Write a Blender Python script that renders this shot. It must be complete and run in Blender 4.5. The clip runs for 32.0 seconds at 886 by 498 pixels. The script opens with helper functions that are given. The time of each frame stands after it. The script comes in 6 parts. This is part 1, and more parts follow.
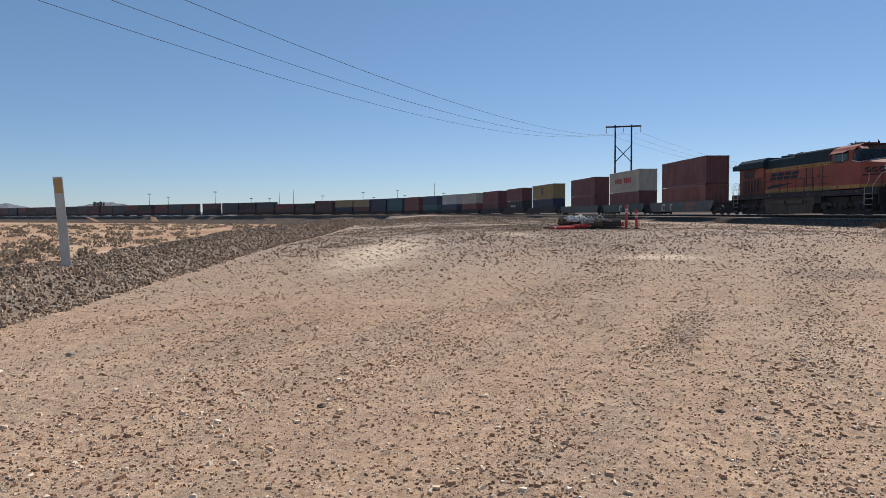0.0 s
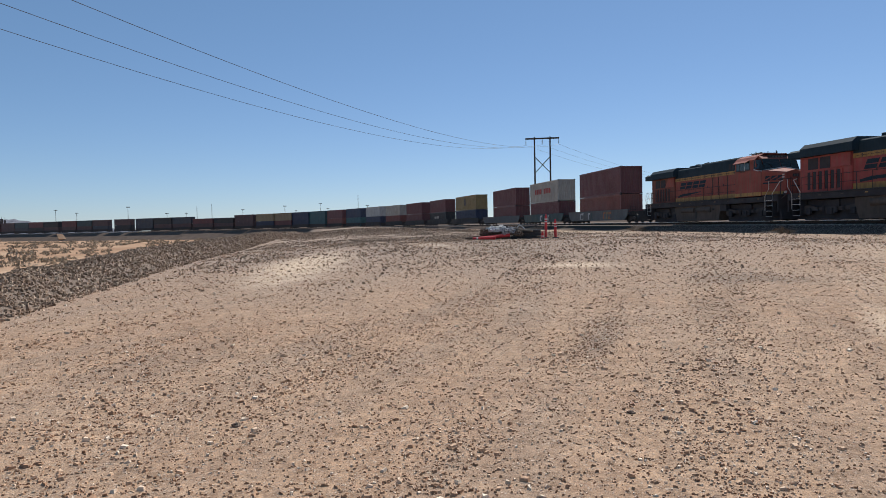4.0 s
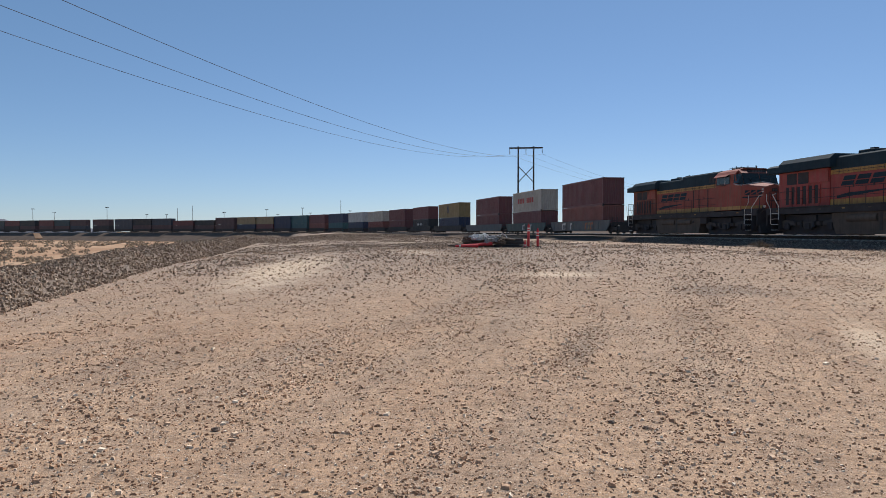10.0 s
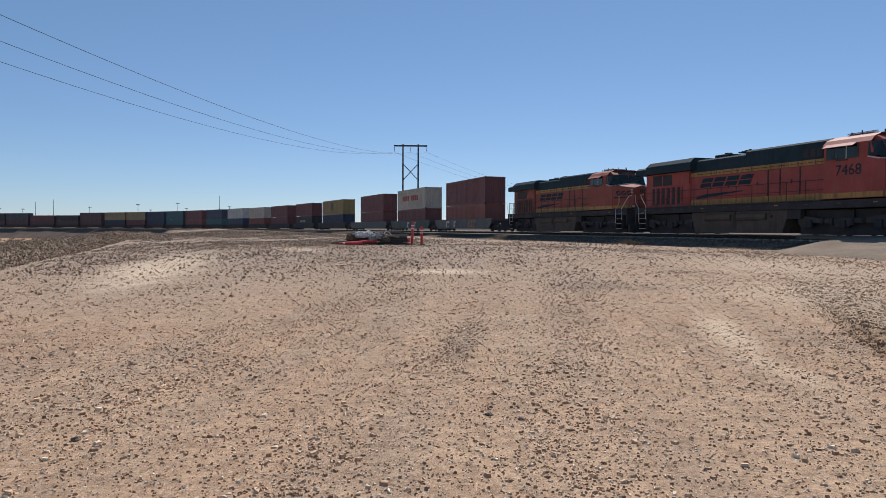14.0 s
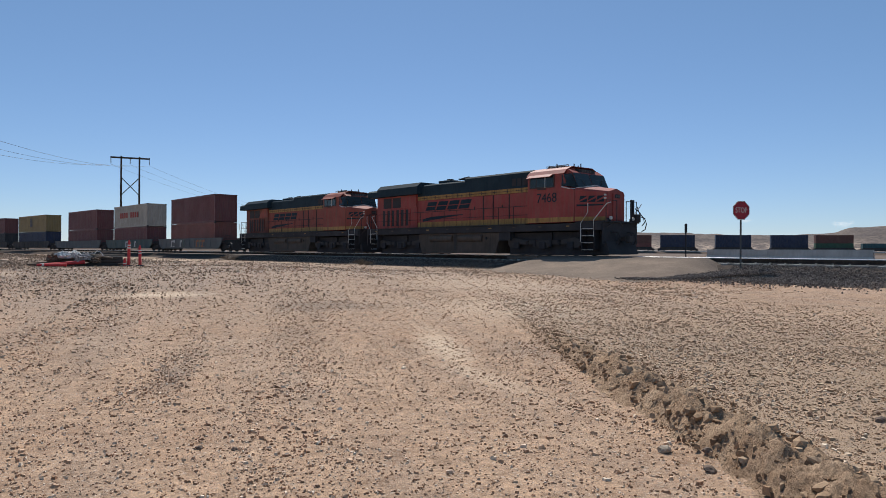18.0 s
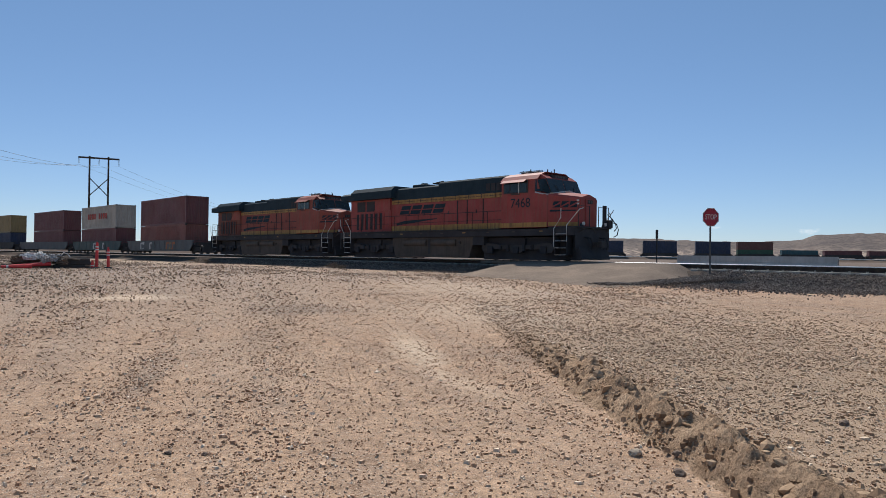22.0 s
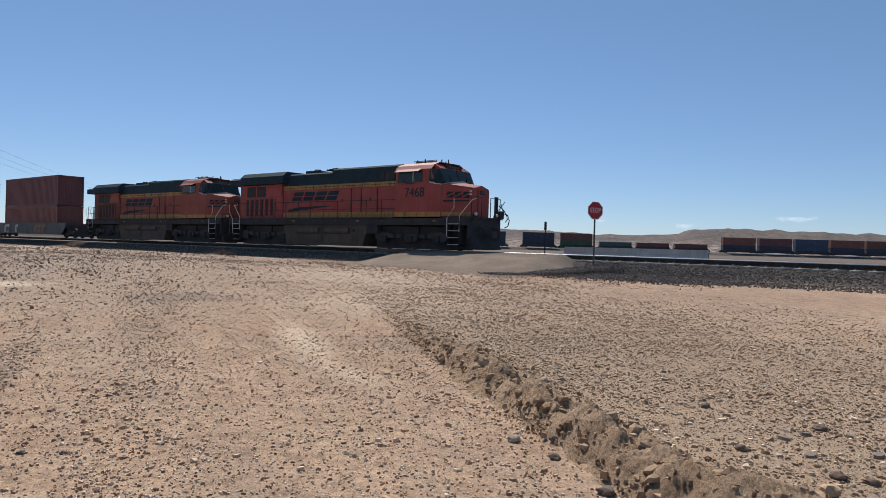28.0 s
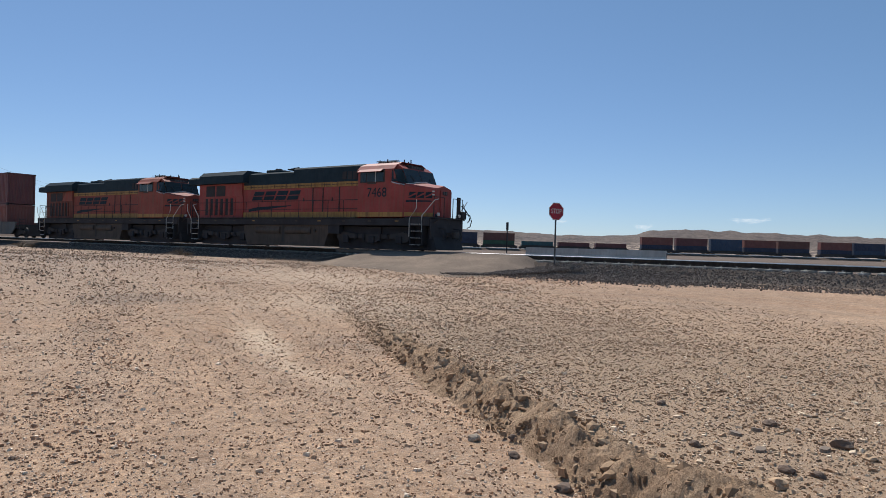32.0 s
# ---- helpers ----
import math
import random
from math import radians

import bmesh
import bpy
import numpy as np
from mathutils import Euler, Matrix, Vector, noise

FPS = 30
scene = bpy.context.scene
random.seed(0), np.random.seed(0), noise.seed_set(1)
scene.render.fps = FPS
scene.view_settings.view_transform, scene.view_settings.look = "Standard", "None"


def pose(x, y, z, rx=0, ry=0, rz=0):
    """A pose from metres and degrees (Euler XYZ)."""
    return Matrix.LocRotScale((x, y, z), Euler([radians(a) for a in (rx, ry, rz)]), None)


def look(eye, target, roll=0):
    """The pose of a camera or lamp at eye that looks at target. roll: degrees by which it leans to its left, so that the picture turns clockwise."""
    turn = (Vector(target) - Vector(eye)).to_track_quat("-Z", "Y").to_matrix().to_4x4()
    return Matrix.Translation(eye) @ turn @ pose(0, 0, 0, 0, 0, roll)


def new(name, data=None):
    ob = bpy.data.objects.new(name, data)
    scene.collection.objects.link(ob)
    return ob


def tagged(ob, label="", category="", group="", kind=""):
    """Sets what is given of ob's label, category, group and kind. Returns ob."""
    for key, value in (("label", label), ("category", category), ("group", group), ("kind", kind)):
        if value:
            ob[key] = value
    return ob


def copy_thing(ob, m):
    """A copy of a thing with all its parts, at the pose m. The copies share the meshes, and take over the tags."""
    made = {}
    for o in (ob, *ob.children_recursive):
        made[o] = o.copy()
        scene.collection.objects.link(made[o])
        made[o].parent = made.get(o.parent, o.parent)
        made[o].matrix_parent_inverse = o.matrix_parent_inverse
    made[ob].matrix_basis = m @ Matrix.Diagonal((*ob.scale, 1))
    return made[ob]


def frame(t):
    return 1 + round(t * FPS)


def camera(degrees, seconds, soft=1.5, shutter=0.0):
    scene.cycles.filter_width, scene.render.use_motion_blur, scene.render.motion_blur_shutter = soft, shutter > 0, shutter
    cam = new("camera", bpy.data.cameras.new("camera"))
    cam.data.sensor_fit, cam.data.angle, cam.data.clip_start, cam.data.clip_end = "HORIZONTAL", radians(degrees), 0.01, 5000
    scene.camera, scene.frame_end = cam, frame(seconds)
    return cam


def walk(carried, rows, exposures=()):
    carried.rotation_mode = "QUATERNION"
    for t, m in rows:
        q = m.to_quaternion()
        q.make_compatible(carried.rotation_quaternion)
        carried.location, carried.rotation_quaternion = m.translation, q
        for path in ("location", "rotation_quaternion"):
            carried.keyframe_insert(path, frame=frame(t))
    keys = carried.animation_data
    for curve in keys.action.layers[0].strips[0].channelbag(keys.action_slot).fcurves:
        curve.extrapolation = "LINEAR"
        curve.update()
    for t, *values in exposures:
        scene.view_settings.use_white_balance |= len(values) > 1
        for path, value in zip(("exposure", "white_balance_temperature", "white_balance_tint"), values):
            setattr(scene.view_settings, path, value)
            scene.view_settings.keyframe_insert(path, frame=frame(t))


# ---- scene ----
cam = camera(65.0, 32.0, soft=0.75)
PATH = [
    (0, -0.151, 0.299, 1.600, 87.094, 0.324, 22.502),
    (0.5, -0.144, 0.318, 1.600, 87.282, 0.110, 19.534),
    (1, -0.124, 0.326, 1.600, 87.708, 0.283, 16.155),
    (1.5, -0.099, 0.314, 1.600, 87.793, 0.232, 14.500),
    (2, -0.110, 0.298, 1.600, 88.043, -0.205, 13.729),
    (2.5, -0.107, 0.295, 1.600, 88.242, -0.163, 12.980),
    (3, -0.088, 0.298, 1.600, 88.500, -0.335, 11.830),
    (3.5, -0.074, 0.296, 1.600, 88.516, 0.673, 13.063),
    (4, -0.072, 0.307, 1.600, 87.981, 1.203, 16.276),
    (4.5, -0.085, 0.295, 1.600, 87.595, 0.344, 18.383),
    (6.5, -0.127, 0.298, 1.600, 87.960, 0.649, 19.545),
    (7, -0.135, 0.299, 1.600, 88.154, 0.423, 19.404),
    (7.5, -0.155, 0.275, 1.600, 88.238, 0.059, 19.200),
    (8, -0.147, 0.292, 1.600, 88.105, 0.353, 18.954),
    (8.5, -0.126, 0.283, 1.600, 88.123, 0.589, 18.537),
    (9, -0.115, 0.295, 1.600, 88.164, 0.475, 18.134),
    (9.5, -0.106, 0.286, 1.600, 88.209, 0.405, 17.415),
    (10, -0.093, 0.288, 1.600, 88.557, 0.019, 14.831),
    (10.5, -0.063, 0.297, 1.600, 88.669, -0.314, 10.766),
    (11, -0.051, 0.295, 1.600, 88.340, -0.107, 9.018),
    (11.5, -0.053, 0.281, 1.600, 88.173, -0.031, 8.653),
    (12, -0.053, 0.282, 1.600, 87.979, -0.034, 8.170),
    (12.5, -0.062, 0.277, 1.600, 87.972, -0.241, 7.765),
    (13, -0.062, 0.271, 1.600, 88.047, -0.012, 7.404),
    (13.5, -0.059, 0.267, 1.600, 88.033, -0.070, 6.602),
    (14, -0.052, 0.281, 1.600, 88.358, -0.238, 5.379),
    (14.5, -0.031, 0.288, 1.600, 88.438, -0.299, 4.011),
    (16.5, 0.047, 0.315, 1.600, 88.713, -0.110, -4.147),
    (17, 0.055, 0.326, 1.600, 88.882, -0.163, -6.134),
    (17.5, 0.081, 0.330, 1.600, 89.083, -0.316, -11.025),
    (18, 0.110, 0.330, 1.600, 90.135, -0.352, -16.120),
    (18.5, 0.108, 0.305, 1.600, 90.717, -0.772, -18.680),
    (19, 0.115, 0.308, 1.600, 90.565, -1.046, -19.998),
    (19.5, 0.101, 0.310, 1.600, 90.498, -1.166, -20.603),
    (20, 0.103, 0.333, 1.600, 90.726, -0.892, -20.328),
    (20.5, 0.087, 0.331, 1.600, 90.986, -1.024, -19.934),
    (21, 0.078, 0.326, 1.600, 90.896, -1.182, -19.610),
    (21.5, 0.091, 0.318, 1.600, 90.859, -0.862, -18.959),
    (22, 0.100, 0.324, 1.600, 90.500, -0.760, -18.291),
    (22.5, 0.103, 0.327, 1.600, 90.062, -0.565, -17.923),
    (23, 0.100, 0.331, 1.600, 90.049, -0.556, -17.748),
    (23.5, 0.107, 0.334, 1.600, 90.081, -0.887, -17.958),
    (24, 0.110, 0.326, 1.600, 90.017, -1.321, -19.734),
    (24.5, 0.130, 0.335, 1.600, 90.011, -1.513, -22.973),
    (25, 0.150, 0.343, 1.600, 90.210, -1.700, -25.834),
    (25.5, 0.159, 0.336, 1.600, 90.456, -1.833, -26.621),
    (27.5, 0.197, 0.344, 1.600, 89.963, -1.661, -26.595),
    (28, 0.198, 0.343, 1.600, 89.754, -1.607, -26.935),
    (28.5, 0.196, 0.341, 1.600, 89.364, -1.514, -27.224),
    (29, 0.195, 0.343, 1.600, 89.086, -1.767, -27.268),
    (29.5, 0.192, 0.335, 1.600, 89.018, -1.744, -27.374),
    (30, 0.191, 0.334, 1.600, 89.226, -1.833, -27.708),
    (30.5, 0.188, 0.326, 1.600, 89.402, -1.849, -28.414),
    (31, 0.195, 0.317, 1.600, 89.452, -1.763, -29.310),
    (31.5, 0.198, 0.313, 1.600, 89.560, -1.745, -29.871),
    (32, 0.206, 0.320, 1.600, 89.868, -1.688, -30.004),
]
# the rows name seconds, the eye in metres and the turn in degrees
walk(cam, [(row[0], pose(*row[1:])) for row in PATH])

# ---- light ----
SUN_AZ, SUN_EL = 12.0, 49.0      # degrees clockwise from +y, degrees up
world = bpy.data.worlds.new("sky_world")
scene.world = world
world.use_nodes = True
wn = world.node_tree.nodes
sky = wn.new("ShaderNodeTexSky")
sky.sky_type = "NISHITA"
sky.sun_disc = False
sky.sun_elevation = radians(SUN_EL)
sky.sun_rotation = radians(SUN_AZ)
sky.altitude = 700
sky.air_density, sky.dust_density, sky.ozone_density = 0.85, 0.15, 3.2
wn["Background"].inputs["Strength"].default_value = 0.089
tint = wn.new("ShaderNodeMix")     # the clip's cool rendering of a desert sky
tint.data_type, tint.blend_type = "RGBA", "MULTIPLY"
tint.inputs[0].default_value = 1.0
tint.inputs[7].default_value = (0.715, 0.725, 0.845, 1)
veil = wn.new("ShaderNodeMix")     # light scattered more than once, even all over the sky
veil.data_type, veil.blend_type = "RGBA", "ADD"
veil.inputs[0].default_value = 1.0
veil.inputs[7].default_value = (0.52, 1.15, 1.48, 1)
world.node_tree.links.new(sky.outputs[0], tint.inputs[6])
world.node_tree.links.new(tint.outputs[2], veil.inputs[6])
world.node_tree.links.new(veil.outputs[2], wn["Background"].inputs["Color"])
sun = new("sun", bpy.data.lights.new("sun", "SUN"))
sun.data.energy, sun.data.angle, sun.data.color = 4.9, radians(0.53), (1.0, 0.95, 0.88)
_az, _el = radians(SUN_AZ), radians(SUN_EL)
SUN_DIR = Vector((math.sin(_az) * math.cos(_el), math.cos(_az) * math.cos(_el), math.sin(_el)))
sun.matrix_world = look(SUN_DIR * 100, (0, 0, 0))
scene.view_settings.exposure = 0.0


# the main track's direction, and the way out towards it from the eye's first place
TRACK_TURN = 24.1
UP_S = Vector((-math.sin(radians(TRACK_TURN)), math.cos(radians(TRACK_TURN))))
OUT_P = Vector((math.cos(radians(TRACK_TURN)), math.sin(radians(TRACK_TURN))))
RAIL_Z, TRACK_P = 1.36, 30.3


# ---- materials ----
def material(name, rough=0.7, metal=0.0, spec=0.5):
    m = bpy.data.materials.new(name)
    m.use_nodes = True
    b = m.node_tree.nodes["Principled BSDF"]
    b.inputs["Roughness"].default_value = rough
    b.inputs["Metallic"].default_value = metal
    b.inputs["Specular IOR Level"].default_value = spec
    return m, m.node_tree.nodes, m.node_tree.links, b


def noise_node(nodes, links, coord, scale, detail=4.0, rough=0.6, stretch=None):
    n = nodes.new("ShaderNodeTexNoise")
    n.inputs["Scale"].default_value = scale
    n.inputs["Detail"].default_value = detail
    n.inputs["Roughness"].default_value = rough
    if stretch is not None:
        mp = nodes.new("ShaderNodeMapping")
        mp.inputs["Rotation"].default_value = (0, 0, radians(stretch[3]) if len(stretch) > 3 else 0)
        mp.inputs["Scale"].default_value = stretch[:3]
        links.new(coord, mp.inputs[0])
        coord = mp.outputs[0]
    links.new(coord, n.inputs["Vector"])
    return n.outputs["Fac"]


def ramp_node(nodes, links, fac, stops):
    r = nodes.new("ShaderNodeValToRGB")
    e = r.color_ramp.elements
    while len(e) < len(stops):
        e.new(0.5)
    for k, (at, col) in enumerate(stops):
        e[k].position = at
        e[k].color = (*col, 1) if len(col) == 3 else col
    links.new(fac, r.inputs[0])
    return r.outputs[0]


def mix_node(nodes, links, fac, a, b, mode="MIX"):
    m = nodes.new("ShaderNodeMix")
    m.data_type, m.blend_type = "RGBA", mode
    for sock, v in ((m.inputs[0], fac), (m.inputs[6], a), (m.inputs[7], b)):
        if isinstance(v, (int, float)):
            sock.default_value = v
        elif isinstance(v, tuple):
            sock.default_value = (*v, 1)
        else:
            links.new(v, sock)
    return m.outputs[2]


def bump_node(nodes, links, bsdf, height, strength, dist):
    b = nodes.new("ShaderNodeBump")
    b.inputs["Strength"].default_value = strength
    b.inputs["Distance"].default_value = dist
    links.new(height, b.inputs["Height"])
    links.new(b.outputs[0], bsdf.inputs["Normal"])


def painted(name, col, rough=0.55, metal=0.0, dirt=(0.16, 0.12, 0.09), amount=0.45, scale=1.2, bump=0.0, spec=0.3):
    """Weathered paint: a base colour, broad fading, dust and fine streaks that run down."""
    m, nd, lk, b = material(name, rough, metal, spec)
    tc = nd.new("ShaderNodeTexCoord").outputs["Object"]
    broad = noise_node(nd, lk, tc, scale, 5, 0.65)
    streak = noise_node(nd, lk, tc, 3.0, 4, 0.6, (2.2, 2.2, 0.25))
    fade = mix_node(nd, lk, ramp_node(nd, lk, broad, [(0.3, (0, 0, 0)), (0.75, (1, 1, 1))]), tuple(c * 0.8 for c in col), tuple(min(1, c * 1.15 + 0.01) for c in col))
    k = nd.new("ShaderNodeMath")
    k.operation, k.inputs[1].default_value = "MULTIPLY", amount
    lk.new(ramp_node(nd, lk, streak, [(0.42, (0, 0, 0)), (0.75, (1, 1, 1))]), k.inputs[0])
    lk.new(mix_node(nd, lk, k.outputs[0], fade, dirt), b.inputs["Base Color"])
    if bump:
        bump_node(nd, lk, b, noise_node(nd, lk, tc, 60, 3), 0.3, bump)
    return m


def rocky(name, stops, rough=0.62, gloss=0.24):
    """Loose stone: each piece takes a colour of its own."""
    m, nd, lk, b = material(name, rough, 0, gloss)
    g = nd.new("ShaderNodeNewGeometry")
    tc = nd.new("ShaderNodeTexCoord").outputs["Object"]
    c = ramp_node(nd, lk, g.outputs["Random Per Island"], stops)
    n = noise_node(nd, lk, tc, 55, 3)
    lk.new(mix_node(nd, lk, 0.6, c, ramp_node(nd, lk, n, [(0.3, (0.6, 0.6, 0.6)), (0.75, (1.3, 1.25, 1.2))]), "MULTIPLY"), b.inputs["Base Color"])
    return m


ORANGE = painted("loco_orange", (0.335, 0.064, 0.056), 0.6, amount=0.45, spec=0.18)
ORANGE_DULL = painted("loco_orange_sooty", (0.29, 0.074, 0.056), 0.7, amount=0.6, spec=0.15)
ORANGE_SOOT = painted("loco_orange_soot_black", (0.17, 0.055, 0.042), 0.75, amount=0.6, spec=0.12)
GREEN = painted("loco_dark_green", (0.015, 0.033, 0.046), 0.7, amount=0.06, spec=0.12)
YELLOW = painted("loco_yellow", (0.38, 0.21, 0.06), 0.6, dirt=(0.10, 0.05, 0.035), amount=0.75)
BLACK = painted("underframe_black", (0.045, 0.043, 0.047), 0.8, dirt=(0.06, 0.05, 0.043), amount=0.25, spec=0.15)
GRIME = painted("grimy_steel", (0.06, 0.052, 0.05), 0.85, dirt=(0.07, 0.055, 0.045), amount=0.3)
TANKTAN = painted("dusty_fuel_tank", (0.10, 0.076, 0.06), 0.8, amount=0.5, dirt=(0.04, 0.03, 0.025))
RAILING = painted("handrail_grey", (0.62, 0.60, 0.57), 0.45, amount=0.2)
WHITE = painted("white_paint", (0.72, 0.71, 0.68), 0.55, amount=0.25)
REFLECT = painted("reflector_white", (0.60, 0.58, 0.55), 0.4, amount=0.1)
STEEL = painted("polished_rail_steel", (0.62, 0.61, 0.60), 0.33, 1.0, amount=0.05)
RUST = painted("rusty_steel", (0.11, 0.06, 0.04), 0.85, amount=0.4)
TIE = painted("concrete_tie", (0.36, 0.34, 0.31), 0.9, amount=0.5)
CONCRETE = painted("pale_concrete", (0.50, 0.475, 0.44), 0.9, amount=0.2, scale=0.8, bump=0.004)
REDSIGN = painted("sign_red", (0.36, 0.016, 0.034), 0.35, amount=0.05)
GALV = painted("galvanised_steel", (0.10, 0.10, 0.10), 0.6, 0.3, amount=0.2)
WOODPOLE = painted("weathered_pole_wood", (0.035, 0.027, 0.022), 0.9, amount=0.5)
FLUO = painted("orange_plastic", (0.62, 0.05, 0.055), 0.5, amount=0.15)
MARKER = painted("bleached_marker", (0.55, 0.53, 0.48), 0.6, amount=0.2)
MARKERTOP = painted("faded_orange_sticker", (0.50, 0.30, 0.12), 0.5, amount=0.2)
WOOD = painted("grey_timber", (0.14, 0.10, 0.075), 0.9, amount=0.5)
RUBBLE_CLOTH = painted("pale_sheet", (0.62, 0.60, 0.58), 0.8, amount=0.2)
INSULATOR = painted("brown_insulator", (0.08, 0.05, 0.04), 0.4)
WIRE = painted("conductor_aluminium", (0.10, 0.10, 0.11), 0.5, 0.3)


def glass_material():
    m, nd, lk, b = material("cab_glass", 0.06, 0.0, 0.6)
    b.inputs["Base Color"].default_value = (0.02, 0.03, 0.03, 1)
    b.inputs["Transmission Weight"].default_value = 0.55
    b.inputs["IOR"].default_value = 1.45
    return m


GLASS = glass_material()


def pebbles(nd, lk, coord, scale, cover, dark, light):
    """Small stones set in the surface: a colour for each cell, how much each cell shows, and a height."""
    v = nd.new("ShaderNodeTexVoronoi")
    v.voronoi_dimensions = "2D"
    v.feature, v.inputs["Scale"].default_value = "F1", scale
    v.inputs["Randomness"].default_value = 1.0
    wrp = nd.new("ShaderNodeVectorMath")
    wrp.operation = "ADD"
    nz = nd.new("ShaderNodeTexNoise")
    nz.inputs["Scale"].default_value = scale * 1.7
    lk.new(coord, nz.inputs["Vector"])
    sc = nd.new("ShaderNodeVectorMath")
    sc.operation = "SCALE"
    sc.inputs["Scale"].default_value = 0.5 / scale
    lk.new(nz.outputs["Color"], sc.inputs[0])
    lk.new(coord, wrp.inputs[0])
    lk.new(sc.outputs[0], wrp.inputs[1])
    lk.new(wrp.outputs[0], v.inputs["Vector"])
    sep = nd.new("ShaderNodeSeparateColor")
    lk.new(v.outputs["Color"], sep.inputs[0])
    # cells below the cover value hold a stone; it fills the middle of its cell
    has = nd.new("ShaderNodeMapRange")
    has.inputs["From Min"].default_value, has.inputs["From Max"].default_value = cover, cover - 0.06
    lk.new(sep.outputs[0], has.inputs["Value"])
    core = nd.new("ShaderNodeMapRange")
    core.inputs["From Min"].default_value, core.inputs["From Max"].default_value = 0.46, 0.32
    lk.new(v.outputs["Distance"], core.inputs["Value"])
    fac = nd.new("ShaderNodeMath")
    fac.operation = "MULTIPLY"
    lk.new(has.outputs[0], fac.inputs[0])
    lk.new(core.outputs[0], fac.inputs[1])
    col = ramp_node(nd, lk, sep.outputs[1], [(0.0, dark), (0.72, tuple((a + b) / 2 for a, b in zip(dark, light))), (1.0, light)])
    return fac.outputs[0], col


def along(nd, lk, geo, vec):
    d = nd.new("ShaderNodeVectorMath")
    d.operation = "DOT_PRODUCT"
    d.inputs[1].default_value = vec
    lk.new(geo, d.inputs[0])
    return d.outputs["Value"]


def ranged(nd, lk, sock, lo, hi, a=0.0, b=1.0):
    mr = nd.new("ShaderNodeMapRange")
    mr.inputs["From Min"].default_value, mr.inputs["From Max"].default_value = lo, hi
    mr.inputs["To Min"].default_value, mr.inputs["To Max"].default_value = a, b
    lk.new(sock, mr.inputs["Value"])
    return mr.outputs[0]


def math_node(nd, lk, op, a, b):
    m = nd.new("ShaderNodeMath")
    m.operation = op
    for sock, v in zip(m.inputs, (a, b)):
        if isinstance(v, (int, float)):
            sock.default_value = v
        else:
            lk.new(v, sock)
    return m.outputs[0]


